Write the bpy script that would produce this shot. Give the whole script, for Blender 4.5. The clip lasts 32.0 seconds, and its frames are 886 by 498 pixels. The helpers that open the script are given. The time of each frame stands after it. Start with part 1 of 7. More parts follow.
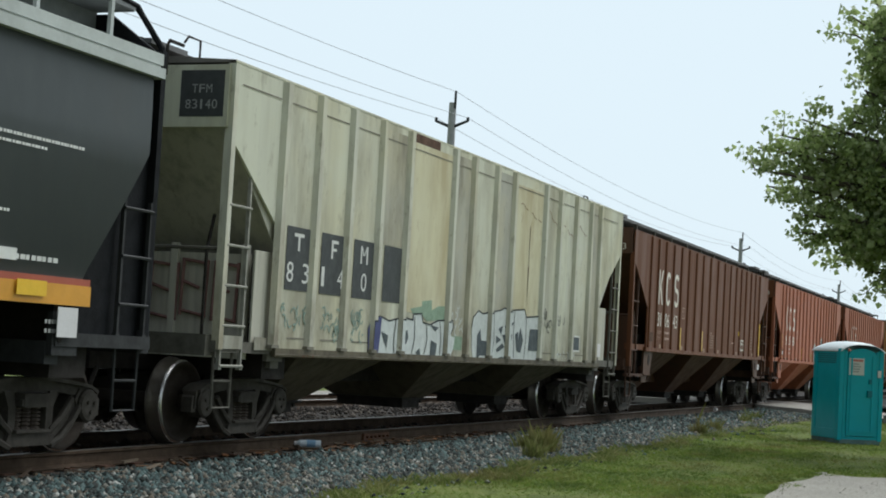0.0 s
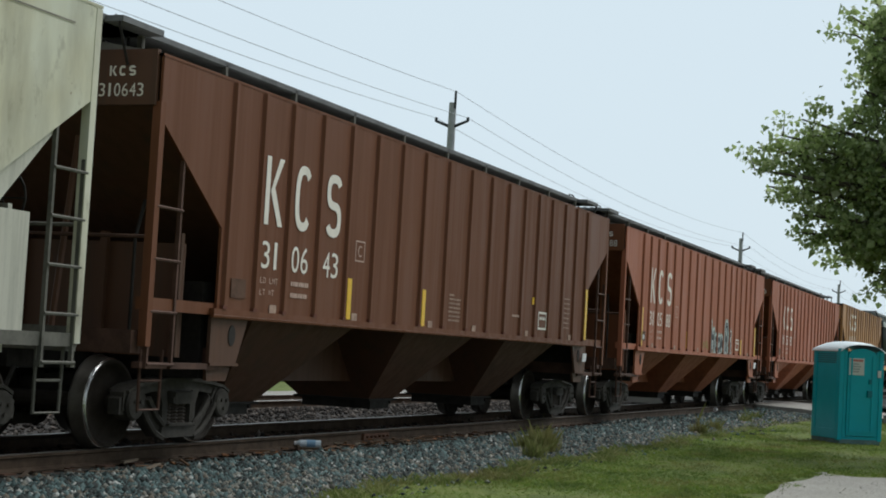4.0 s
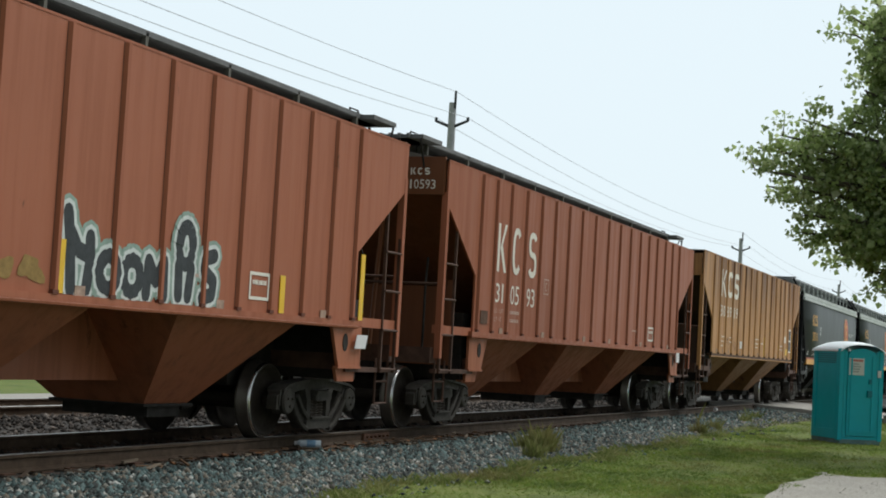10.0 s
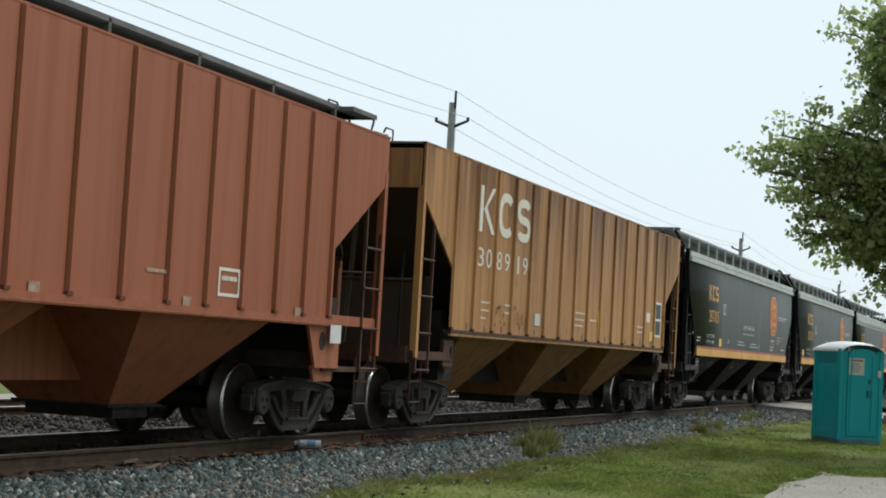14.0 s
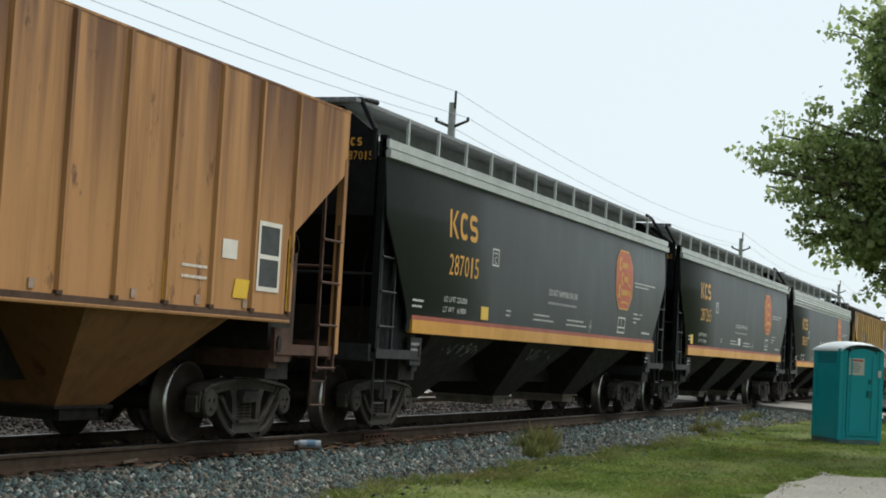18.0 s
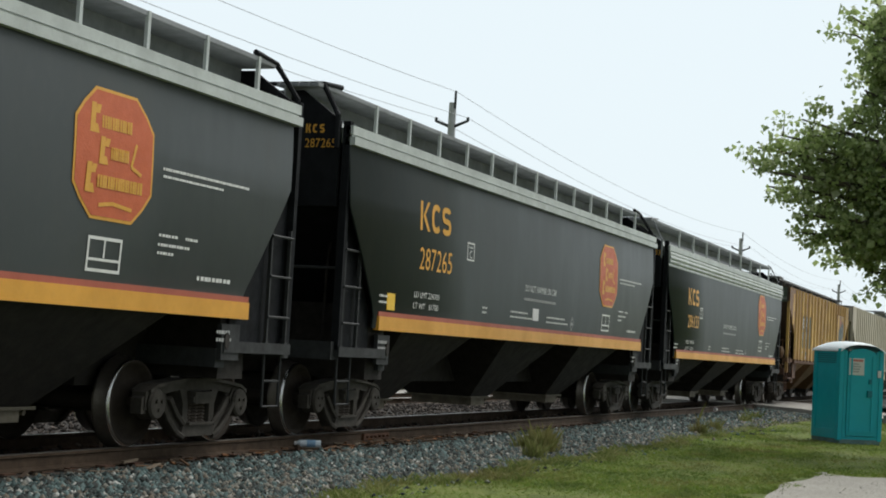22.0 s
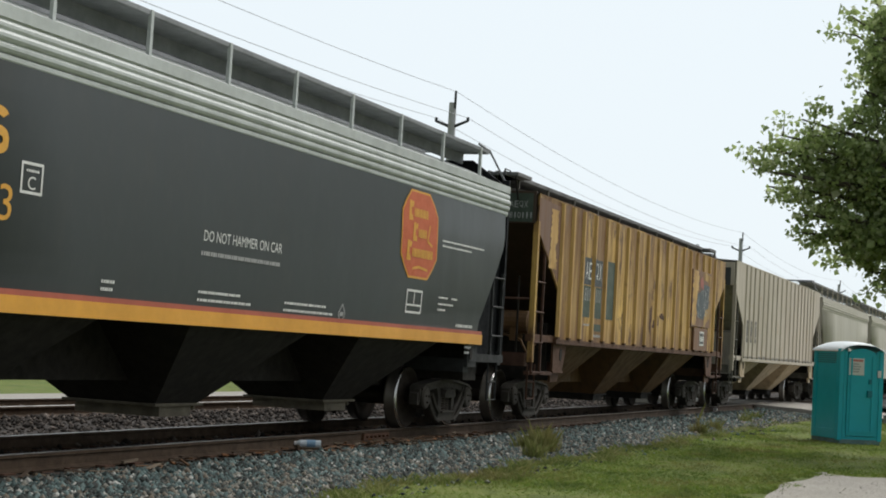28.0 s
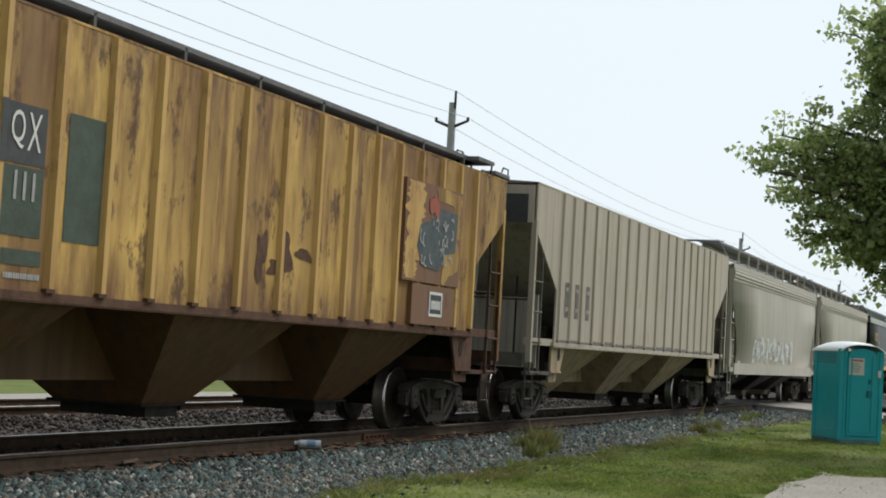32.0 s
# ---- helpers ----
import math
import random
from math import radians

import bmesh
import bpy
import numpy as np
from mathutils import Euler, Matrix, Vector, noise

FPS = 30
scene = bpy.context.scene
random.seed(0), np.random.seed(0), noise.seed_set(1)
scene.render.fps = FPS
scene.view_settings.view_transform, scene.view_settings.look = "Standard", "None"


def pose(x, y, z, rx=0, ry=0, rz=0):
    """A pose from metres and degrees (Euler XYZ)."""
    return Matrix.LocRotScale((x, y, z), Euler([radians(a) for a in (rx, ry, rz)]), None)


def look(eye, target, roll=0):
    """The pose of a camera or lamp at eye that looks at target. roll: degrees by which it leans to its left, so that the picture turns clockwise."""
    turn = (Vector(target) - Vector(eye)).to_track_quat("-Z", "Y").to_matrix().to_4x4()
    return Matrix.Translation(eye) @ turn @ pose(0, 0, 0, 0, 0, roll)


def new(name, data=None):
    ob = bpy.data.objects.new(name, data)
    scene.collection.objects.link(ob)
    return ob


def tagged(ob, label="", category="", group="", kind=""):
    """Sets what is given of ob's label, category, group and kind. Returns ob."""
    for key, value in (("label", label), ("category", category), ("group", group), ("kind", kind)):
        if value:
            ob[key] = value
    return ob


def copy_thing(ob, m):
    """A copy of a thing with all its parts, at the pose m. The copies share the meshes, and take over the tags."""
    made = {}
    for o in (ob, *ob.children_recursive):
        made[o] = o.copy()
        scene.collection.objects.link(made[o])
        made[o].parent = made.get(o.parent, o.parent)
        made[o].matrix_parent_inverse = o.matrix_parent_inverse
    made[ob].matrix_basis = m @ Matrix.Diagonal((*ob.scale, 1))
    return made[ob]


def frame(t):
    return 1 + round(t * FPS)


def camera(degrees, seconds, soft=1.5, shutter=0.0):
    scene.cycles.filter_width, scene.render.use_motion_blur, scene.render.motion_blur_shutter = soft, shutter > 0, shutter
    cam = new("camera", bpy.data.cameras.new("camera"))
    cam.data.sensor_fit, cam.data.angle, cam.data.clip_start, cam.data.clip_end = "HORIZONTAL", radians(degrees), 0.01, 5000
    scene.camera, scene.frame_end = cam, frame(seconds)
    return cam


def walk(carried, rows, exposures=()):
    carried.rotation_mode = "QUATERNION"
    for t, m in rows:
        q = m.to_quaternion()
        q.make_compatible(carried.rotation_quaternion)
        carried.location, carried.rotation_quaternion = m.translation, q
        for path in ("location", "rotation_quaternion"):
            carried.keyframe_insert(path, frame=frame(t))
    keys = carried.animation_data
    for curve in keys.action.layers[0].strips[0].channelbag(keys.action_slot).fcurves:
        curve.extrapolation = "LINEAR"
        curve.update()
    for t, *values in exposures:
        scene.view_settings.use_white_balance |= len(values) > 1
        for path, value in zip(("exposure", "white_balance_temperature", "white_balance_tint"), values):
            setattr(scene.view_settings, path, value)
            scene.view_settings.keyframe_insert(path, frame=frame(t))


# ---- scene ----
YAW, PITCH, ROLL, EYE = 21.027, 3.604, 3.216, (0.0, 0.0, 1.1805)
TRACK_Y = 9.614          # centre line of the near track; rail tops lie at z = 0
cam = camera(31.12, 32.0, soft=1.85)
AIM = (EYE[0] + math.cos(radians(YAW)) * math.cos(radians(PITCH)),
       EYE[1] + math.sin(radians(YAW)) * math.cos(radians(PITCH)),
       EYE[2] + math.sin(radians(PITCH)))
walk(cam, [(0.0, look(EYE, AIM, ROLL)), (32.0, look(EYE, AIM, ROLL))],
     [(0.0, -0.02, 6080, 7.5), (1.0, -0.12, 6020, 7.2), (2.0, -0.26, 5970, 7.0), (3.2, -0.3, 5980, 7.2), (4.3, -0.12, 6080, 7.5), (5.5, 0.03, 6200, 8.0), (16.0, 0.03, 6300, 8.5), (23.0, 0.05, 6420, 10.0), (28.0, 0.06, 6480, 12.0), (32.0, 0.06, 6420, 12.0)])

# ---- world and sun: a bright overcast sky ----
world = bpy.data.worlds.new("overcast_sky")
scene.world = world
world.use_nodes = True
wn, wl = world.node_tree.nodes, world.node_tree.links
wn.clear()
sky = wn.new("ShaderNodeTexSky")
sky.sky_type, sky.sun_disc = "NISHITA", False
sky.sun_elevation, sky.sun_rotation = radians(55), radians(123)
sky.air_density, sky.dust_density = 1.0, 3.0
sky_gain = wn.new("ShaderNodeMix")
sky_gain.data_type, sky_gain.blend_type = "RGBA", "MULTIPLY"
sky_gain.inputs[0].default_value = 1.0
sky_gain.inputs[7].default_value = (0.075, 0.075, 0.075, 1)
veil = wn.new("ShaderNodeMix")
veil.data_type = "RGBA"
veil.inputs[0].default_value = 0.9
veil.inputs[7].default_value = (0.87, 0.96, 0.99, 1)
# the cloud layer is brighter towards the sun's side
side = wn.new("ShaderNodeTexGradient")
toward = wn.new("ShaderNodeMapRange")
toward.interpolation_type = "SMOOTHSTEP"
for key, v in zip(("From Min", "From Max", "To Min", "To Max"), (0.0, 0.7, 0.48, 1.0)):
    toward.inputs[key].default_value = v
glow = wn.new("ShaderNodeMix")
glow.data_type, glow.blend_type = "RGBA", "MULTIPLY"
glow.inputs[0].default_value = 1.0
back, wout = wn.new("ShaderNodeBackground"), wn.new("ShaderNodeOutputWorld")
wl.new(sky.outputs[0], sky_gain.inputs[6])
wl.new(sky_gain.outputs[2], veil.inputs[6])
wl.new(side.outputs[1], toward.inputs[0])
wl.new(toward.outputs[0], glow.inputs[7])
wl.new(veil.outputs[2], glow.inputs[6])
wl.new(glow.outputs[2], back.inputs[0])
wl.new(back.outputs[0], wout.inputs[0])
back.inputs[1].default_value = 1.0
sun = new("sun", bpy.data.lights.new("sun", "SUN"))
sun.data.energy, sun.data.angle, sun.data.color = 2.85, radians(48), (1.0, 0.97, 0.92)
sun.matrix_world = look((10, -6.5, 17), (0, 0, 0))


# ---- materials ----
class Net:
    """A small wrapper that wires shader nodes."""
    def __init__(self, name):
        self.mat = bpy.data.materials.new(name)
        self.mat.use_nodes = True
        self.n, self.l = self.mat.node_tree.nodes, self.mat.node_tree.links
        self.bsdf = self.n["Principled BSDF"]
        self.coord = self.n.new("ShaderNodeTexCoord").outputs["Object"]

    def mapped(self, scale, source=None, shift=None):
        m = self.n.new("ShaderNodeMapping")
        m.inputs["Scale"].default_value = scale if hasattr(scale, "__len__") else (scale,) * 3
        if shift is not None:
            self.l.new(shift, m.inputs["Location"])
        self.l.new(source or self.coord, m.inputs["Vector"])
        return m.outputs[0]

    def noise(self, scale, detail=4.0, rough=0.55, source=None, shift=None):
        t = self.n.new("ShaderNodeTexNoise")
        t.inputs["Scale"].default_value = 1.0
        t.inputs["Detail"].default_value, t.inputs["Roughness"].default_value = detail, rough
        self.l.new(self.mapped(scale, source, shift), t.inputs["Vector"])
        return t.outputs["Fac"]

    def cells(self, scale):
        t = self.n.new("ShaderNodeTexVoronoi")
        t.inputs["Scale"].default_value = 1.0
        self.l.new(self.mapped(scale), t.inputs["Vector"])
        return t.outputs["Color"]

    def ramp(self, fac, lo, hi, a=0.0, b=1.0):
        r = self.n.new("ShaderNodeMapRange")
        r.clamp = True
        for k, v in zip(("From Min", "From Max", "To Min", "To Max"), (lo, hi, a, b)):
            r.inputs[k].default_value = v
        self.l.new(fac, r.inputs["Value"])
        return r.outputs[0]

    def times(self, a, b, op="MULTIPLY"):
        m = self.n.new("ShaderNodeMath")
        m.operation = op
        for i, v in enumerate((a, b)):
            if isinstance(v, (int, float)):
                m.inputs[i].default_value = v
            else:
                self.l.new(v, m.inputs[i])
        return m.outputs[0]

    def mix(self, fac, a, b, blend="MIX"):
        m = self.n.new("ShaderNodeMix")
        m.data_type, m.blend_type = "RGBA", blend
        for i, v in ((0, fac), (6, a), (7, b)):
            if isinstance(v, (int, float)):
                m.inputs[i].default_value = v
            elif isinstance(v, tuple):
                m.inputs[i].default_value = (*v[:3], 1)
            else:
                self.l.new(v, m.inputs[i])
        return m.outputs[2]

    def random(self):
        return self.n.new("ShaderNodeObjectInfo").outputs["Random"]

    def height(self):
        s = self.n.new("ShaderNodeSeparateXYZ")
        self.l.new(self.coord, s.inputs[0])
        return s.outputs["Z"]

    def island(self):
        return self.n.new("ShaderNodeNewGeometry").outputs["Random Per Island"]

    def done(self, colour, rough=0.6, metal=0.0, bump=None, depth=0.01, spec=0.5):
        for key, v in (("Base Color", colour), ("Roughness", rough), ("Metallic", metal)):
            if isinstance(v, tuple):
                self.bsdf.inputs[key].default_value = (*v[:3], 1)
            elif isinstance(v, (int, float)):
                self.bsdf.inputs[key].default_value = v
            else:
                self.l.new(v, self.bsdf.inputs[key])
        self.bsdf.inputs["Specular IOR Level"].default_value = spec
        if bump is not None:
            b = self.n.new("ShaderNodeBump")
            b.inputs["Distance"].default_value = depth
            b.inputs["Strength"].default_value = 0.78
            self.l.new(bump, b.inputs["Height"])
            self.l.new(b.outputs[0], self.bsdf.inputs["Normal"])
        return self.mat


def paint(name, base, dirt=(0.06, 0.05, 0.04), rust=(0.13, 0.05, 0.022), dirty=0.5, rusty=0.3, fade=0.25, rough=0.5, run=None):
    """Weathered car paint: faded patches, vertical grime streaks, rust blotches, stains that run down from the roof."""
    k = Net(name)
    rnd = k.random()
    sh = k.times(rnd, 37.0)
    big = k.noise((0.45, 0.45, 0.6), 3.0, shift=sh)
    c = k.mix(k.ramp(big, 0.35, 0.7, 0.0, fade), base, tuple(min(1, v * 1.3 + 0.008) for v in base))
    c = k.mix(k.times(rnd, 0.16), c, tuple(v * 0.72 for v in base))
    streak = k.noise((5.5, 5.5, 0.28), 5.0, 0.65, shift=sh)
    c = k.mix(k.ramp(streak, 0.48, 0.78, 0.0, dirty), c, dirt)
    fine = k.noise((22, 22, 9), 6.0, 0.7)
    c = k.mix(k.ramp(fine, 0.52, 0.75, 0.0, 0.25 * dirty), c, dirt)
    blot = k.noise((2.6, 2.6, 1.1), 6.0, 0.72, shift=sh)
    edge = 0.72 - 0.24 * rusty
    c = k.mix(k.ramp(blot, edge, edge + 0.06, 0.0, 0.85), c, rust)
    if run:
        low, high, much = run
        wide = k.ramp(k.noise((1.5, 1.5, 0.1), 5.0, 0.66, shift=sh), 0.42, 0.56)
        c = k.mix(k.times(k.times(wide, k.ramp(k.height(), low, high)), much), c, rust)
        thin = k.ramp(k.noise((8.0, 8.0, 0.16), 4.0, 0.6, shift=sh), 0.5, 0.7)
        c = k.mix(k.times(k.times(thin, k.ramp(k.height(), low - 0.5, high)), much * 0.8), c, dirt)
    return k.done(c, k.ramp(streak, 0.4, 0.7, rough, min(0.95, rough + 0.3)), 0.0, k.noise((1.1, 1.1, 0.9), 2.0), 0.012, 0.32)


def enamel(name, base):
    """Smooth car enamel with faint dust and soft unevenness."""
    k = Net(name)
    big = k.noise((0.5, 0.5, 0.8), 3.0)
    fine = k.noise((9, 9, 5), 5.0, 0.6)
    low = k.noise((1.6, 1.6, 0.5), 5.0, 0.6)
    c = k.mix(k.ramp(big, 0.3, 0.7, 0.0, 0.35), base, tuple(v * 1.35 for v in base))
    c = k.mix(k.ramp(low, 0.5, 0.8, 0.0, 0.25), c, (0.075, 0.07, 0.06))
    c = k.mix(k.ramp(fine, 0.5, 0.8, 0.0, 0.12), c, (0.09, 0.088, 0.08))
    return k.done(c, k.ramp(low, 0.3, 0.7, 0.44, 0.52), 0.0, big, 0.01)


def rusted(name, base, rust, much):
    """Old paint with soft brown weathering sheet by sheet, runs of rust from the roof and small chips."""
    k = Net(name)
    sh = k.times(k.random(), 53.0)
    soft = k.noise((1.1, 1.1, 0.32), 5.0, 0.62, shift=sh)
    c = k.mix(k.ramp(soft, 0.37, 0.6, 0.0, much), base, tuple(0.5 * (u + v) for u, v in zip(base, rust)))
    sheet = k.n.new("ShaderNodeSeparateColor")
    k.l.new(k.cells((1.18, 0.01, 0.01)), sheet.inputs[0])
    c = k.mix(k.ramp(sheet.outputs[0], 0.35, 0.95, 0.0, 0.7 * much), c, rust)
    streak = k.noise((6, 6, 0.7), 5.0, 0.66, shift=sh)
    c = k.mix(k.ramp(streak, 0.48, 0.66, 0.0, 0.7 * much), c, rust)
    ragged = k.noise((1.6, 1.6, 0.5), 6.0, 0.7, shift=sh)
    crown = k.times(k.ramp(ragged, 0.38, 0.6), k.ramp(k.height(), 2.1, 3.7))
    foot = k.times(k.ramp(ragged, 0.35, 0.55), k.ramp(k.height(), 1.95, 1.45))
    c = k.mix(k.times(k.times(crown, foot, "MAXIMUM"), 0.9 * much), c, rust)
    patch = k.noise((2.3, 2.3, 1.2), 7.0, 0.72, shift=sh)
    c = k.mix(k.ramp(patch, 0.55, 0.62, 0.0, 0.85 * much), c, tuple(v * 0.6 for v in rust))
    return k.done(c, k.ramp(streak, 0.4, 0.7, 0.55, 0.88), 0.0, patch, 0.008)


def stained(name, base, dirt, much):
    """Old pale paint: cloudy yellow and grey stains, grimy smears that run down, small rust chips."""
    k = Net(name)
    sh = k.times(k.random(), 41.0)
    sheet = k.n.new("ShaderNodeSeparateColor")
    k.l.new(k.cells((1.07, 0.01, 0.01)), sheet.inputs[0])
    c = k.mix(k.ramp(sheet.outputs[0], 0.2, 0.95, 0.0, 0.32 * much), base, (0.46, 0.46, 0.41))
    cloud = k.noise((0.8, 0.8, 0.6), 5.0, 0.62, shift=sh)
    c = k.mix(k.ramp(cloud, 0.45, 0.68, 0.0, 0.5 * much), c, (0.62, 0.55, 0.33))
    grey = k.noise((1.5, 1.5, 0.45), 5.0, 0.6, shift=sh)
    c = k.mix(k.ramp(grey, 0.47, 0.7, 0.0, 0.7 * much), c, dirt)
    smear = k.times(k.ramp(k.noise((3.2, 3.2, 0.22), 4.0, 0.55, shift=sh), 0.48, 0.7), k.ramp(k.noise((0.5, 0.5, 0.5), 2.0), 0.4, 0.6))
    c = k.mix(k.times(smear, 0.6 * much), c, dirt)
    mark = k.noise((7.0, 7.0, 3.2), 6.0, 0.7, shift=sh)
    c = k.mix(k.ramp(mark, 0.57, 0.68, 0.0, 0.5 * much), c, dirt)
    foot = k.times(k.ramp(k.noise((2.2, 2.2, 0.9), 5.0, 0.68, shift=sh), 0.4, 0.62), k.ramp(k.height(), 2.2, 1.3))
    c = k.mix(k.times(foot, 0.85 * much), c, tuple(0.8 * v for v in dirt))
    chip = k.noise((4.2, 4.2, 2.0), 7.0, 0.75, shift=sh)
    c = k.mix(k.ramp(chip, 0.665, 0.7, 0.0, 0.85), c, (0.15, 0.085, 0.05))
    return k.done(c, k.ramp(grey, 0.4, 0.7, 0.5, 0.8), 0.0, k.noise((1.1, 1.1, 0.9), 2.0), 0.012, 0.32)


def plain(name, colour, rough=0.6, metal=0.0, vary=0.35, scale=6.0, depth=0.004, spec=0.5):
    """A plain surface with grain at two scales."""
    k = Net(name)
    a = k.noise(scale, 5.0, 0.65)
    b = k.noise(scale * 7, 4.0, 0.6)
    dark = tuple(v * (1 - vary) for v in colour)
    c = k.mix(k.ramp(a, 0.35, 0.7), colour, dark)
    c = k.mix(k.ramp(b, 0.5, 0.75, 0.0, 0.4), c, dark)
    return k.done(c, k.ramp(a, 0.3, 0.7, rough * 0.85, min(1, rough * 1.15)), metal, b, depth, spec)


M = {}
M["maroon"] = paint("weathered_maroon", (0.148, 0.05, 0.018), dirt=(0.075, 0.035, 0.018), dirty=0.4, rusty=0.28)
M["red"] = paint("faded_red_oxide", (0.36, 0.116, 0.058), dirty=0.34, rusty=0.22, dirt=(0.12, 0.045, 0.03))
M["red2"] = paint("red_oxide", (0.345, 0.109, 0.054), dirty=0.32, rusty=0.2, dirt=(0.12, 0.04, 0.028))
M["tan"] = paint("dirty_tan", (0.5, 0.25, 0.094), dirt=(0.2, 0.095, 0.045), dirty=0.6, rusty=0.4, rust=(0.15, 0.066, 0.034), run=(2.2, 3.9, 0.95))
M["cream"] = stained("stained_cream", (0.68, 0.68, 0.54), (0.3, 0.27, 0.19), 0.9)
M["stone"] = paint("dusty_stone", (0.48, 0.42, 0.34), dirt=(0.24, 0.19, 0.13), dirty=0.6, rusty=0.42, rust=(0.42, 0.29, 0.16))
M["pale"] = paint("pale_grey", (0.45, 0.42, 0.355), dirt=(0.2, 0.18, 0.14), dirty=0.4, rusty=0.1)
M["charcoal"] = enamel("charcoal_enamel", (0.03, 0.0365, 0.0375))
M["yellow"] = rusted("rusting_yellow", (0.74, 0.47, 0.12), (0.15, 0.065, 0.026), 1.0)
# hopper paints: grime streaks, and bases darkened for shade below, except red and stone
M["hop_maroon"] = paint("grimy_shaded_maroon", (0.1, 0.045, 0.024), dirty=0.7, rusty=0.4)
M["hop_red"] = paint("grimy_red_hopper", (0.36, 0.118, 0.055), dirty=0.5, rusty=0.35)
M["hop_tan"] = paint("grimy_shaded_tan", (0.3, 0.138, 0.048), dirty=0.55, rusty=0.5)
M["hop_yellow"] = paint("grimy_shaded_ochre", (0.15, 0.08, 0.033), dirty=0.75, rusty=0.5)
M["hop_cream"] = paint("grimy_shaded_cream", (0.125, 0.105, 0.07), dirty=0.8, rusty=0.4)
M["hop_stone"] = paint("grimy_stone_hopper", (0.46, 0.35, 0.22), dirty=0.7, rusty=0.3)
M["worn_brown"] = paint("worn_brown_primer", (0.19, 0.1, 0.06), dirt=(0.3, 0.17, 0.06), dirty=0.5, rusty=0.4)
M["torn_yellow"] = rusted("torn_yellow_paint", (0.6, 0.38, 0.09), (0.17, 0.08, 0.03), 0.9)
# near-black base paints in the shade of the recessed ends; streaks are dirt
M["slope_brown"] = paint("shaded_brown_end", (0.06, 0.037, 0.024), dirty=0.6, rusty=0.5)
M["slope_soot"] = paint("sooty_grey_slope", (0.52, 0.5, 0.42), dirty=0.5, rusty=0.3)
M["slope_grey"] = paint("sooty_grey_end", (0.4, 0.37, 0.32), dirty=0.6, rusty=0.3)
# dark line colours: painted shade beside the ribs; the grey also draws welds
M["rib_shade"] = plain("rib_shade_line", (0.185, 0.062, 0.036), 0.9, 0.0, 0.5, 3)
M["shade_tan"] = plain("brown_shade_line", (0.11, 0.055, 0.03), 0.9, 0.0, 0.5, 3)
M["seam_shade_grey"] = plain("grey_seam_and_shade", (0.27, 0.25, 0.2), 0.9, 0.0, 0.5, 3)
M["rib_cream"] = stained("stained_cream_rib", (0.68, 0.67, 0.55), (0.24, 0.2, 0.14), 1.0)
M["rib_yellow"] = rusted("yellow_rib", (0.72, 0.47, 0.15), (0.3, 0.14, 0.05), 0.5)
M["frame_brown"] = plain("dark_brown_frame", (0.1, 0.046, 0.028), 0.85, 0.0, 0.5, 4)
M["frame_pale"] = plain("worn_pale_frame", (0.38, 0.37, 0.32), 0.8, 0.0, 0.5, 5)
M["frame_grey"] = plain("grimy_grey_frame", (0.15, 0.14, 0.115), 0.85, 0.0, 0.5, 4)
M["deck_grey"] = plain("worn_black_deck_edge", (0.035, 0.036, 0.037), 0.7, 0.0, 0.4, 5, spec=0.35)
M["roof_dust"] = plain("dusty_grey_roof_sheet", (0.2, 0.185, 0.17), 0.85, 0.0, 0.3, 2)
M["walk_dark"] = plain("dull_steel_grating", (0.17, 0.17, 0.17), 0.85, 0.0, 0.35, 3)
M["board_grey"] = plain("grey_steel_walkway", (0.26, 0.27, 0.28), 0.75, 0.0, 0.3, 3)
M["brown_stain"] = paint("sooty_brown_stain", (0.21, 0.11, 0.065), dirt=(0.32, 0.16, 0.07), dirty=0.6, rusty=0.3)
M["panel_stain"] = stained("grimy_grey_panel", (0.46, 0.45, 0.38), (0.16, 0.14, 0.1), 1.0)
M["black"] = plain("black_paint", (0.0135, 0.01425, 0.0165), 0.65, spec=0.1)
M["grime"] = plain("grimy_steel", (0.017, 0.012, 0.008), 0.85, 0.0, 0.5)
M["roofgrey"] = plain("light_grey_roof", (0.52, 0.55, 0.53), 0.5, 0.0, 0.25, 2.0)
M["truck"] = plain("truck_casting", (0.062, 0.053, 0.042), 0.9, 0.0, 0.45)
M["spring"] = plain("spring_steel", (0.085, 0.065, 0.05), 0.8, 0.2, 0.45)
M["wheel"] = plain("wheel_steel", (0.03, 0.02, 0.012), 0.9, 0.0, 0.4)
M["tread"] = plain("polished_tread", (0.72, 0.7, 0.68), 0.24, 1.0, 0.15)
M["gate_dust"] = plain("dusty_outlet_casting", (0.2, 0.17, 0.125), 0.85, 0.0, 0.5, 4)
M["worn_tread"] = plain("brown_worn_tread", (0.16, 0.14, 0.12), 0.45, 0.8, 0.3)
M["amber"] = plain("amber_paint", (0.72, 0.34, 0.03), 0.45, 0.0, 0.2, 1.5)
M["stripe_red"] = plain("red_stripe_paint", (0.4, 0.09, 0.05), 0.5, 0.0, 0.2, 1.5)
M["gold"] = plain("golden_lettering", (0.72, 0.36, 0.04), 0.5, 0.0, 0.15)
M["letter"] = plain("off_white_lettering", (0.85, 0.79, 0.7), 0.6, 0.0, 0.13, 9)
M["white"] = plain("white_lettering", (0.75, 0.75, 0.72), 0.6, 0.0, 0.15)
M["chalk"] = plain("faint_lettering", (0.42, 0.42, 0.41), 0.7, 0.0, 0.25, 12)
M["orange"] = plain("emblem_orange", (0.56, 0.11, 0.03), 0.5, 0.0, 0.15)
M["worn_mark"] = plain("worn_dark_mark", (0.2, 0.185, 0.165), 0.8, 0.0, 0.5, 14)
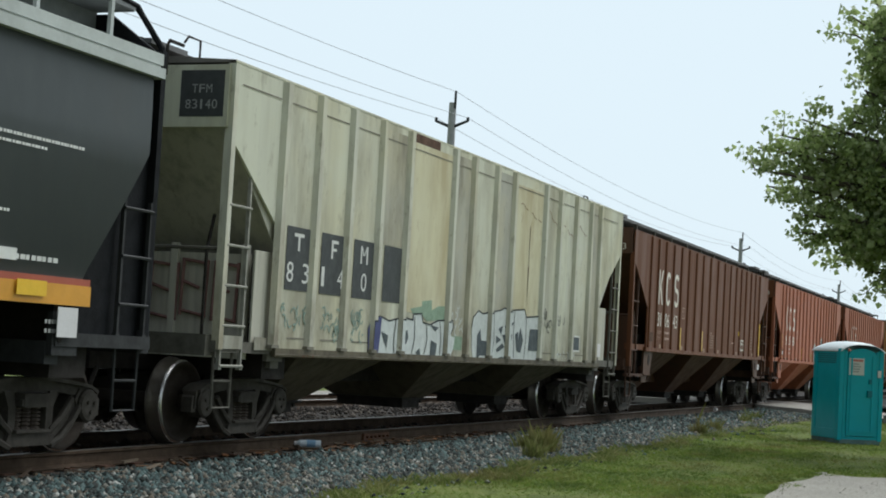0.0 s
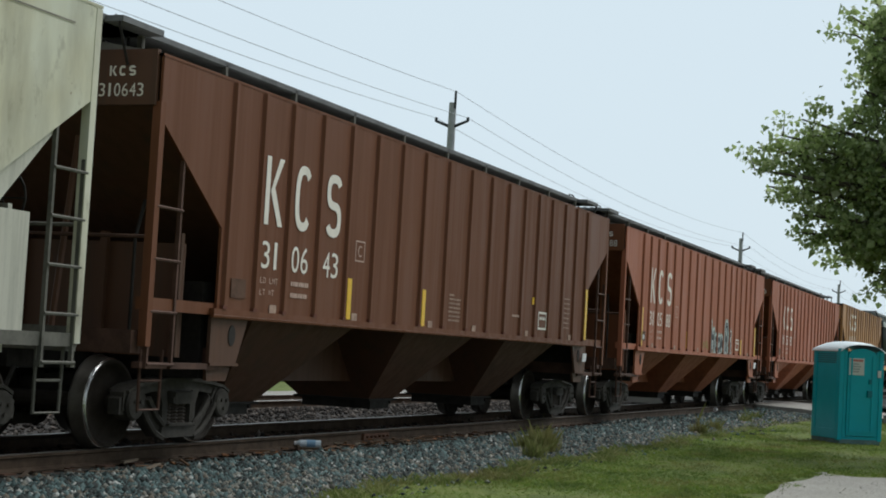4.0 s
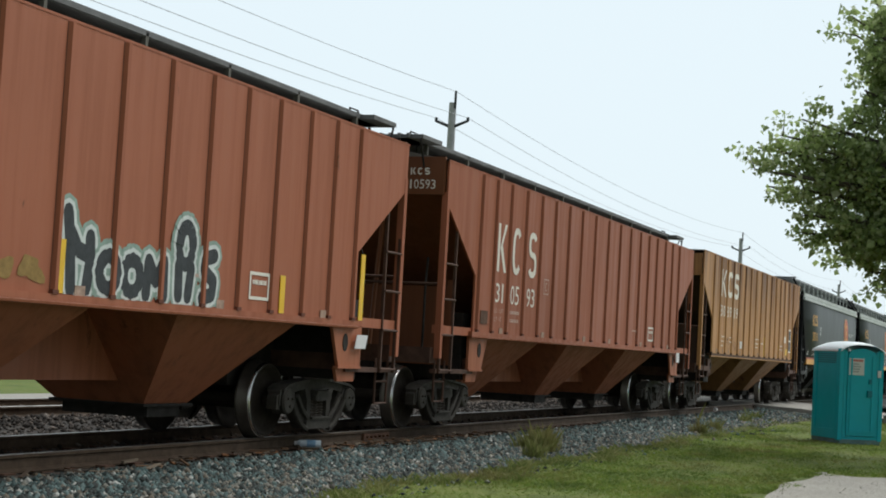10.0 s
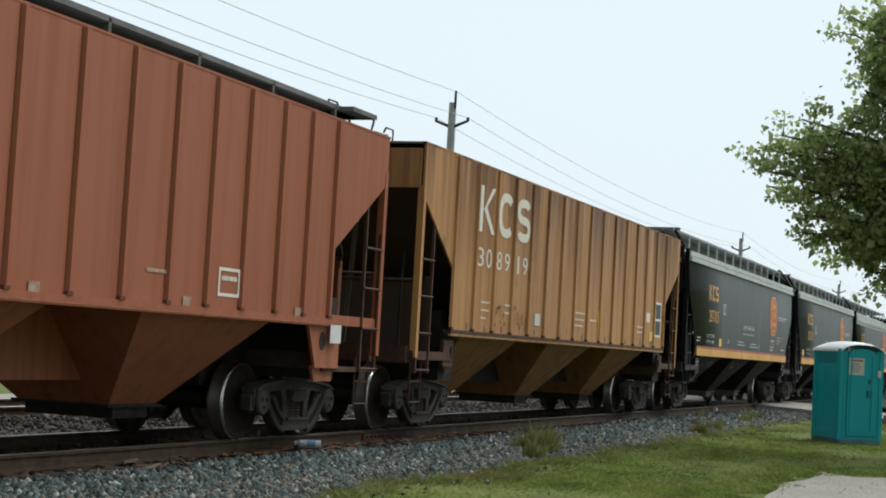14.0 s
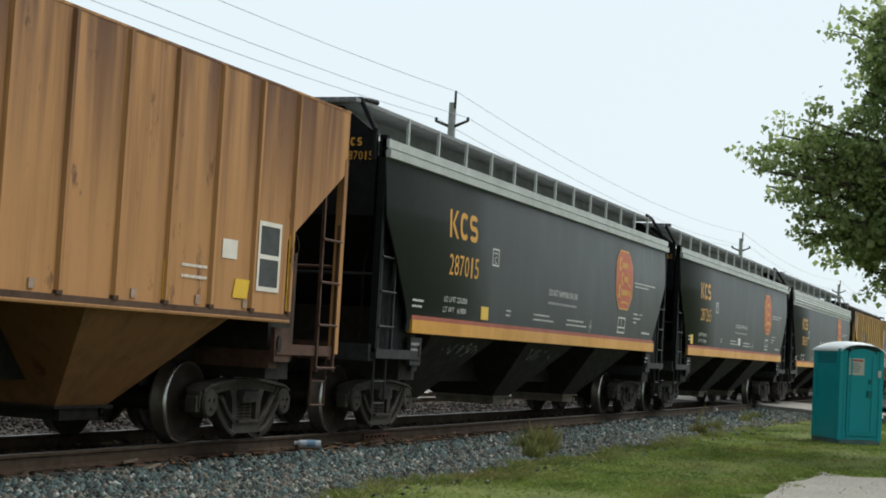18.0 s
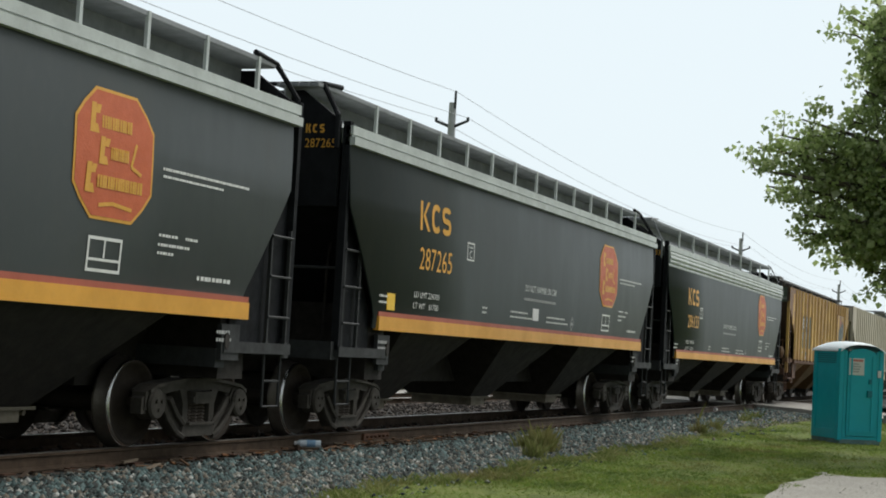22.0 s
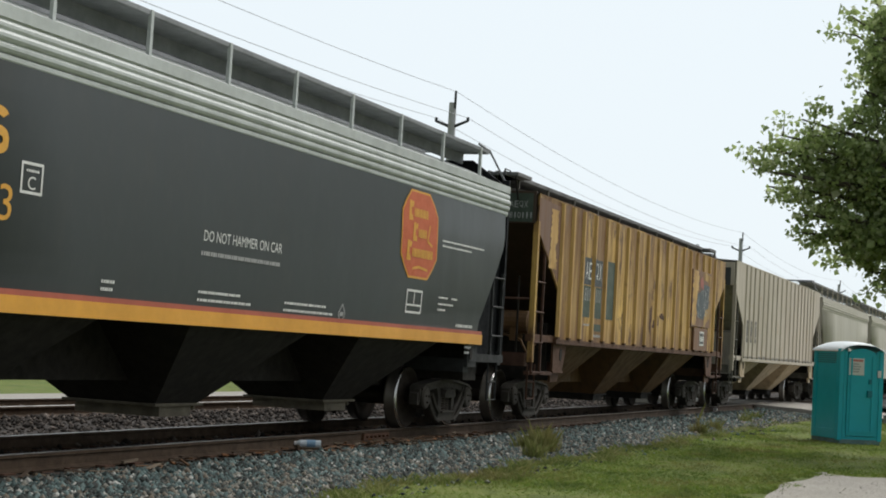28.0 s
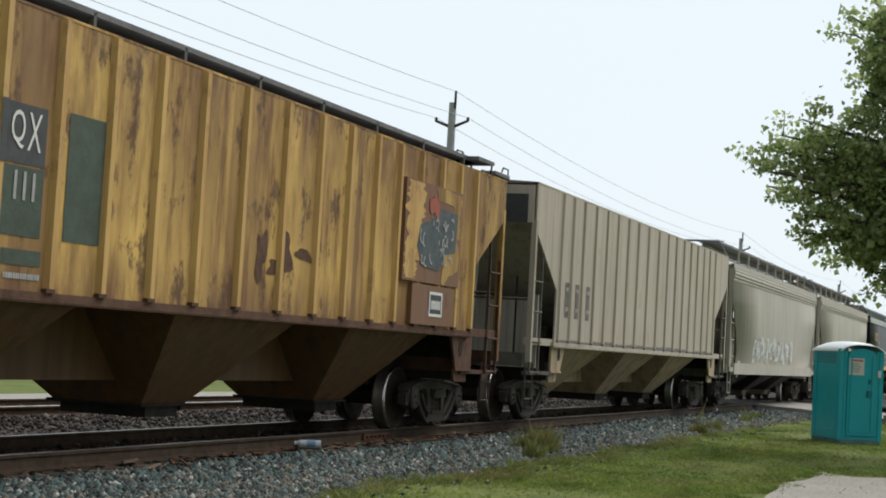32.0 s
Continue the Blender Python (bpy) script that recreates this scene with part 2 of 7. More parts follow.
M["panel"] = plain("dark_grey_panel", (0.055, 0.06, 0.062), 0.6, 0.0, 0.25)
M["green"] = plain("faded_dark_green", (0.06, 0.085, 0.06), 0.65, 0.0, 0.3)
M["reflect"] = plain("yellow_reflector", (0.85, 0.52, 0.02), 0.4, 0.0, 0.1)
M["tag_white"] = plain("spray_white", (0.68, 0.72, 0.7), 0.6, 0.0, 0.2, 8)
M["tag_black"] = plain("spray_black", (0.03, 0.035, 0.04), 0.6, 0.0, 0.3, 8)
M["tag_teal"] = plain("spray_teal", (0.3, 0.4, 0.34), 0.6, 0.0, 0.3, 8)
M["tag_blue"] = plain("spray_blue", (0.07, 0.08, 0.22), 0.6, 0.0, 0.3, 8)
M["tag_green"] = plain("spray_pale_green", (0.3, 0.42, 0.3), 0.6, 0.0, 0.3, 8)
M["tag_slate"] = plain("spray_slate", (0.075, 0.095, 0.105), 0.6, 0.0, 0.3, 8)
M["tag_rose"] = plain("faded_rose_spray", (0.27, 0.14, 0.125), 0.7, 0.0, 0.4, 5)
M["pad"] = plain("worn_pale_pad", (0.48, 0.33, 0.25), 0.8, 0.0, 0.5, 14)
M["faint"] = plain("faded_pinkish_stencil", (0.6, 0.42, 0.34), 0.75, 0.0, 0.3, 14)
M["paper"] = plain("white_notice", (0.72, 0.7, 0.7), 0.7, 0.0, 0.06)
M["bare"] = plain("bare_rust", (0.12, 0.055, 0.028), 0.85, 0.0, 0.5)

# ---- mesh helpers ----
def box(bm, x0, x1, y0, y1, z0, z1):
    vs = [bm.verts.new((x, y, z)) for x in (x0, x1) for y in (y0, y1) for z in (z0, z1)]
    for f in ((0, 1, 3, 2), (4, 6, 7, 5), (0, 4, 5, 1), (2, 3, 7, 6), (0, 2, 6, 4), (1, 5, 7, 3)):
        bm.faces.new([vs[i] for i in f])
    return vs


def hexa(bm, low, high):
    """A solid between two four-cornered outlines."""
    a, b = [bm.verts.new(p) for p in low], [bm.verts.new(p) for p in high]
    n = len(a)
    bm.faces.new(a[::-1]), bm.faces.new(b)
    for i in range(n):
        bm.faces.new((a[i], a[(i + 1) % n], b[(i + 1) % n], b[i]))


def prism(bm, outline, axis, lo, hi):
    """Extrudes a 2D outline along an axis; the outline runs over the other two axes in order."""
    def at(p, v):
        q = [p[0], p[1]]
        q.insert(axis, v)
        return q
    hexa(bm, [at(p, lo) for p in outline], [at(p, hi) for p in outline])


def rod(bm, p, q, r, n=8, r2=None):
    p, q = Vector(p), Vector(q)
    d = (q - p).normalized()
    side = d.orthogonal().normalized()
    other = d.cross(side)
    r2 = r if r2 is None else r2
    ring = lambda c, k: [c + (side * math.cos(a) + other * math.sin(a)) * k for a in (2 * math.pi * i / n for i in range(n))]
    hexa(bm, ring(p, r), ring(q, r2))


def pipe(bm, pts, r, n=6):
    """A bent round bar along the given points."""
    pts = [Vector(p) for p in pts]
    loops = []
    for i, p in enumerate(pts):
        d = (pts[min(i + 1, len(pts) - 1)] - pts[max(i - 1, 0)]).normalized()
        u = Vector((0, 0, 1)) if abs(d.z) < 0.8 else Vector((0, 1, 0))
        u = (u - d * u.dot(d)).normalized()
        if loops and u.dot(last) < 0:
            u = -u
        last, w = u, d.cross(u)
        loops.append([bm.verts.new(p + (u * math.cos(a) + w * math.sin(a)) * r) for a in (2 * math.pi * k / n for k in range(n))])
    for a, b in zip(loops, loops[1:]):
        for k in range(n):
            bm.faces.new((a[k], a[(k + 1) % n], b[(k + 1) % n], b[k]))
    bm.faces.new(loops[0][::-1]), bm.faces.new(loops[-1])


def lathe(bm, profile, n=24, axis=1):
    """Spins (radius, position) pairs about an axis through the origin."""
    rings = []
    for r, h in profile:
        ring = []
        for i in range(n):
            a = 2 * math.pi * i / n
            c = [r * math.cos(a), r * math.sin(a)]
            c.insert(axis, h)
            ring.append(bm.verts.new(c))
        rings.append(ring)
    for a, b in zip(rings, rings[1:]):
        for i in range(n):
            bm.faces.new((a[i], a[(i + 1) % n], b[(i + 1) % n], b[i]))
    bm.faces.new(rings[0][::-1]), bm.faces.new(rings[-1])


def mesh_of(name, bm, material, smooth=False):
    bmesh.ops.recalc_face_normals(bm, faces=bm.faces)
    me = bpy.data.meshes.new(name)
    bm.to_mesh(me)
    bm.free()
    for m in material if isinstance(material, list) else [material]:
        me.materials.append(m)
    if smooth:
        for p in me.polygons:
            p.use_smooth = True
    return me


def part(name, bm, material, parent, label="", smooth=False):
    ob = new(name, mesh_of(name, bm, material, smooth))
    ob.parent = parent
    return tagged(ob, label)


def piece(name, mesh, parent, at=(0, 0, 0), label="", turn=0.0):
    ob = new(name, mesh)
    ob.parent = parent
    ob.location, ob.rotation_euler = at, (0, 0, turn)
    return tagged(ob, label)


def empty(name, at):
    ob = new(name)
    ob.empty_display_size = 0.3
    ob.location = at
    return ob


STORE = {}
def kept(key, build):
    """A mesh that alike pieces share."""
    if key not in STORE:
        STORE[key] = build()
    return STORE[key]


def block(name, material, *dims):
    def build():
        bm = bmesh.new()
        box(bm, *dims)
        return mesh_of(name, bm, material)
    return kept((name, material.name, dims), build)


def glyphs(text, material):
    """Flat built-in letters as a mesh, scaled to a unit box."""
    def build():
        cu = bpy.data.curves.new("lettering", "FONT")
        cu.body, cu.resolution_u = text, 3
        ob = bpy.data.objects.new("lettering", cu)
        me = bpy.data.meshes.new_from_object(ob)
        bpy.data.objects.remove(ob)
        bpy.data.curves.remove(cu)
        xs, ys = [v.co.x for v in me.vertices], [v.co.y for v in me.vertices]
        for v in me.vertices:
            v.co = ((v.co.x - min(xs)) / (max(xs) - min(xs)), (v.co.y - min(ys)) / (max(ys) - min(ys)), 0)
        return me
    return kept(("glyph", text), build)


def write(parent, name, text, x, z, w, h, material, skin, label=""):
    """Large characters one by one, small notices as one piece."""
    if len(text) > 8 or len(text) == 1:
        ob = inscribe(parent, name, text, x, z, w, h, material, skin, label)
        return tagged(ob, kind="stuff") if len(text) > 1 else ob
    step = w / (len(text) - 0.18)
    for i, ch in enumerate(text):
        cw = step * (0.3 if ch in "1I" else 0.82)
        inscribe(parent, name, ch, x + i * step + (step * 0.82 - cw) / 2, z, cw, h, material, skin, label)


def inscribe(parent, name, text, x, z, w, h, material, skin, label=""):
    """Letters on a car's side: lower left corner x, z, size w by h; skin gives the side's y at a height."""
    src = glyphs(text, material)
    me = bpy.data.meshes.new(name)
    co = [(x + v.co.x * w, 0, z + v.co.y * h) for v in src.vertices]
    co = [(a, skin(c) - 0.006, c) for a, _, c in co]
    me.from_pydata(co, [], [tuple(p.vertices) for p in src.polygons])
    me.materials.append(material)
    ob = new(name, me)
    ob.parent = parent
    return tagged(ob, label)


SMALL = ("stencil_text", "notice_line", "owner_line", "worn_lettering", "emblem_figure", "scrawl", "graffiti_outline", "weld_line", "rust_crack", "rust_streak")
APART = ("graffiti_fill", "graffiti_edge", "graffiti_halo", "graffiti_haze", "graffiti_wash", "repaint_patch", "stained_panel", "torn_patch_paint", "torn_patch_dark", "rust_scar", "worn_panel")
def decal(parent, name, outlines, material, skin, lift=0.006, label="", rows=4):
    """Flat paint of given (x, z) outlines that lies on a car's side."""
    if name in APART and len(outlines) > 1:
        for i, o in enumerate(outlines):
            decal(parent, name, [o], material, skin, lift + 0.0002 * i, label)
        return
    bm = bmesh.new()
    for i, pts in enumerate(outlines):
        vs = [bm.verts.new((x, skin(z) - lift - 0.00015 * (i % 40), z)) for x, z in pts]
        try:
            bm.faces.new(vs)
        except ValueError:
            pass
    bmesh.ops.remove_doubles(bm, verts=bm.verts, dist=0.002)
    bmesh.ops.triangulate(bm, faces=bm.faces)
    ob = part(name, bm, material, parent, label)
    return tagged(ob, kind="stuff") if name in SMALL else ob


def quad(x, z, w, h, lean=0.0):
    return [(x, z), (x + w, z), (x + w + lean, z + h), (x + lean, z + h)]


def bars(x, z, w, h, n):
    """Unreadable small writing: n short bars in a line."""
    n *= 3
    out, step = [], w / n
    for i in range(n):
        out.append(quad(x + i * step, z + h * 0.2, step * (0.66 + 0.24 * ((i * 7) % 3) / 2), h * 0.6))
    return out


def ring(x, z, w, h, t, n=20, a0=0.0, a1=360.0):
    """A hollow rounded shape in pieces."""
    out = []
    for i in range(n):
        a, b = (radians(a0 + (a1 - a0) * k / n) for k in (i, i + 1))
        def at(ang, s):
            c, d = math.cos(ang), math.sin(ang)
            e = 0.78
            return (x + w / 2 + (w / 2 - s) * math.copysign(abs(c) ** e, c), z + h / 2 + (h / 2 - s) * math.copysign(abs(d) ** e, d))
        out.append([at(a, 0), at(b, 0), at(b, t), at(a, t)])
    return out


def owner_mark(x, z, w, h, t, which):
    """The owner's mark in plain strokes: a bar with a wedge, an open ring, two hooked arcs."""
    if which == 0:
        return [quad(x, z, t, h), [(x + t * 1.2, z + h * 0.5), (x + w - t * 0.9, z), (x + w + t * 0.2, z), (x + t * 2.2, z + h * 0.56), (x + w, z + h), (x + w - t * 1.1, z + h)]]
    if which == 1:
        return ring(x, z, w, h, t, 20, 42, 318)
    m = h * 0.5 + t * 0.5
    top, low = ring(x, z + h - m, w, m, t, 14, 25, 270), ring(x, z, w, m, t, 14, 90, -155)
    return top + low


# ---- the cars' running gear ----
def wheelset_mesh():
    bm = bmesh.new()
    for s in (-1, 1):
        y = s * 0.69
        o = [(0.09, y - s * 0.04), (0.16, y - s * 0.06), (0.19, y + s * 0.02), (0.36, y - s * 0.02), (0.40, y - s * 0.05),
             (0.482, y - s * 0.055), (0.482, y - s * 0.03), (0.46, y - s * 0.012), (0.455, y + s * 0.1), (0.438, y + s * 0.13), (0.40, y + s * 0.13),
             (0.375, y + s * 0.05), (0.2, y + s * 0.075), (0.15, y + s * 0.1), (0.09, y + s * 0.1)]
        lathe(bm, o, 32, 1)
    rod(bm, (0, -1.06, 0), (0, 1.06, 0), 0.085, 14)
    for s in (-1, 1):
        rod(bm, (0, s * 1.0, 0), (0, s * 1.08, 0), 0.11, 14)
        for i in range(3):
            a = 2 * math.pi * i / 3
            rod(bm, (0.06 * math.cos(a), s * 1.08, 0.06 * math.sin(a)), (0.06 * math.cos(a), s * 1.1, 0.06 * math.sin(a)), 0.018, 6)
    me = mesh_of("wheelset", bm, [M["wheel"], M["tread"], M["worn_tread"]], False)
    for p in me.polygons:
        c = p.center
        r = math.hypot(c.x, c.z)
        if r > 0.44 and abs(c.y) > 0.6 and abs(p.normal.y) < 0.9:
            p.material_index = 1 if abs(c.y) > 0.79 else 2
        p.use_smooth = r > 0.1 and abs(c.y) < 0.85
    return me


def side_frame_mesh():
    """A cast truck side: arched top beam, broad tension legs, columns, round-cornered windows and flanged edges."""
    bm = bmesh.new()
    t = 0.065
    top = [(-1.04, 0.5), (-1.03, 0.6), (-0.9, 0.655), (-0.62, 0.69), (-0.3, 0.72), (0.3, 0.72), (0.62, 0.69), (0.9, 0.655), (1.03, 0.6), (1.04, 0.5),
           (0.74, 0.5), (0.66, 0.56), (0.5, 0.585), (-0.5, 0.585), (-0.66, 0.56), (-0.74, 0.5)]
    prism(bm, top, 1, -t, t)
    for (a, b), (c, d) in zip(top[1:8], top[2:9]):
        prism(bm, [(a, b - 0.03), (c, d - 0.03), (c, d + 0.004), (a, b + 0.004)], 1, -t - 0.05, t + 0.05)
    prism(bm, [(-0.3, 0.11), (0.3, 0.11), (0.36, 0.15), (0.32, 0.235), (-0.32, 0.235), (-0.36, 0.15)], 1, -t - 0.04, t + 0.04)
    prism(bm, [(-0.27, 0.232), (0.27, 0.232), (0.27, 0.258), (-0.27, 0.258)], 1, -t - 0.08, t + 0.08)
    prism(bm, [(-0.23, 0.47), (0.23, 0.47), (0.23, 0.53), (-0.23, 0.53)], 1, -t - 0.09, t + 0.09)
    for s in (-1, 1):
        prism(bm, [(s * 0.82, 0.56), (s * 0.66, 0.565), (s * 0.46, 0.34), (s * 0.24, 0.2), (s * 0.31, 0.11), (s * 0.46, 0.18), (s * 0.64, 0.33)], 1, -t, t)
        for (a, b), (c, d) in (((0.84, 0.55), (0.64, 0.31)), ((0.64, 0.31), (0.46, 0.165)), ((0.46, 0.165), (0.31, 0.105)), ((0.62, 0.52), (0.45, 0.34)), ((0.45, 0.34), (0.3, 0.24))):
            rod(bm, (s * a, -t - 0.025, b), (s * c, -t - 0.025, d), 0.034, 6)
        prism(bm, [(s * 0.27, 0.6), (s * 0.41, 0.6), (s * 0.34, 0.46), (s * 0.33, 0.2), (s * 0.23, 0.2), (s * 0.23, 0.46)], 1, -t - 0.025, t + 0.025)
        prism(bm, [(s * 1.08, 0.40), (s * 1.07, 0.58), (s * 0.98, 0.63), (s * 0.76, 0.62), (s * 0.70, 0.52), (s * 0.74, 0.4)], 1, -t - 0.015, t + 0.015)
        lathe_at = [(0.16, -0.07), (0.16, -0.1), (0.14, -0.125), (0.1, -0.13)]
        for (r0, q0), (r1, q1) in zip(lathe_at, lathe_at[1:]):
            rod(bm, (s * 0.89, q0, 0.457), (s * 0.89, q1, 0.457), r0, 18, r1)
        rod(bm, (s * 0.89, -0.1, 0.457), (s * 0.89, 0.06, 0.457), 0.16, 18)
        for k in range(3):
            a = 2.1 * k + 0.5
            rod(bm, (s * 0.89 + 0.06 * math.cos(a), -0.13, 0.457 + 0.06 * math.sin(a)), (s * 0.89 + 0.06 * math.cos(a), -0.15, 0.457 + 0.06 * math.sin(a)), 0.02, 6)
        prism(bm, [(s * 1.12, 0.36), (s * 1.12, 0.52), (s * 1.03, 0.56), (s * 1.03, 0.36)], 1, -t, t)
    return mesh_of("side_frame", bm, M["truck"])


def spring_mesh():
    bm = bmesh.new()
    prof = [(0.05, 0.24)]
    for k in range(6):
        z = 0.25 + k * 0.036
        prof += [(0.055, z), (0.076, z + 0.008), (0.076, z + 0.022), (0.055, z + 0.03)]
    lathe(bm, prof + [(0.05, 0.48)], 10, 2)
    return mesh_of("spring", bm, M["spring"])


def bolster_mesh():
    bm = bmesh.new()
    prism(bm, [(-1.16, 0.46), (1.16, 0.46), (1.16, 0.58), (0.6, 0.66), (0.25, 0.72), (-0.25, 0.72), (-0.6, 0.66), (-1.16, 0.58)], 0, -0.2, 0.2)
    rod(bm, (0, 0, 0.68), (0, 0, 0.86), 0.2, 16)
    for s in (-1, 1):
        rod(bm, (s * 0.42, -1.0, 0.36), (s * 0.42, 1.0, 0.36), 0.05, 8)
        box(bm, s * 0.40 - 0.03, s * 0.40 + 0.03, -0.75, -0.62, 0.3, 0.5)
        box(bm, s * 0.40 - 0.03, s * 0.40 + 0.03, 0.62, 0.75, 0.3, 0.5)
        rod(bm, (-0.05, s * 0.64, 0.70), (0.05, s * 0.64, 0.70), 0.06, 10)
    return mesh_of("truck", bm, M["truck"])


WHEELS = []
def add_truck(car, x):
    t = piece("truck", kept("bolster", bolster_mesh), car, (x, 0, 0), "dark grimy cast steel railway truck")
    for s in (-1, 1):
        piece("side_frame", kept("sideframe", side_frame_mesh), t, (0, s * 1.0, 0))
        for x2 in (-0.145, 0.0, 0.145):
            piece("spring", kept("spring", spring_mesh), t, (x2, s * 1.0, 0))
        w = piece("wheelset", kept("wheelset", wheelset_mesh), t, (s * 0.89, 0, 0.457))
        WHEELS.append((w, s * 0.89))
    return t


def coupler_mesh():
    bm = bmesh.new()
    box(bm, -0.1, 0.42, -0.07, 0.07, 0.78, 0.92)
    prism(bm, [(0.40, -0.13), (0.62, -0.15), (0.68, -0.05), (0.60, 0.0), (0.66, 0.1), (0.58, 0.15), (0.40, 0.13)], 2, 0.72, 0.98)
    pipe(bm, [(0.1, 0.3, 0.8), (0.3, 0.33, 0.55), (0.52, 0.28, 0.42), (0.66, 0.16, 0.5)], 0.025)
    pipe(bm, [(0.3, -0.05, 0.95), (0.28, -0.5, 1.0), (0.28, -1.3, 1.0)], 0.015)
    return mesh_of("coupler", bm, M["grime"])


def step_mesh(material):
    bm = bmesh.new()
    pipe(bm, [(-0.2, 0, 0), (-0.19, 0, -0.58), (0.19, 0, -0.58), (0.2, 0, 0)], 0.018)
    pipe(bm, [(-0.195, 0, -0.3), (0.195, 0, -0.3)], 0.014)
    return mesh_of("stirrup_step", bm, material)


def ladder(car, x, y, z0, z1, w, material, first, step, rungs, label=""):
    """Side ladder: stiles with an inward bent head, and round rungs."""
    bm = bmesh.new()
    for s in (-1, 1):
        top = z1 if s * x < 0 else min(z1, first + step * rungs - 0.3)
        box(bm, x + s * w / 2 - 0.016, x + s * w / 2 + 0.016, y - 0.02, y + 0.02, z0, top)
        box(bm, x + s * w / 2 - 0.03, x + s * w / 2 + 0.03, y - 0.024, y + 0.024, z0, z0 + 0.06)
    lad = part("ladder", bm, material, car, label)
    def build():
        b = bmesh.new()
        rod(b, (-w / 2 - 0.02, 0, 0), (w / 2 + 0.02, 0, 0), 0.016, 6)
        return mesh_of("rung", b, material)
    for i in range(rungs):
        piece("rung", kept(("rung", w, material.name), build), lad, (x, y - 0.025, first + step * i))


def funnel(bm, x, half, z1, z0, out_half, w1=1.5, w0=0.62, t=0.0):
    low = [(x - out_half, -w0, z0), (x + out_half, -w0, z0), (x + out_half, w0, z0), (x - out_half, w0, z0)]
    high = [(x - half, -w1, z1), (x + half, -w1, z1), (x + half, w1, z1), (x - half, w1, z1)]
    hexa(bm, low, high)


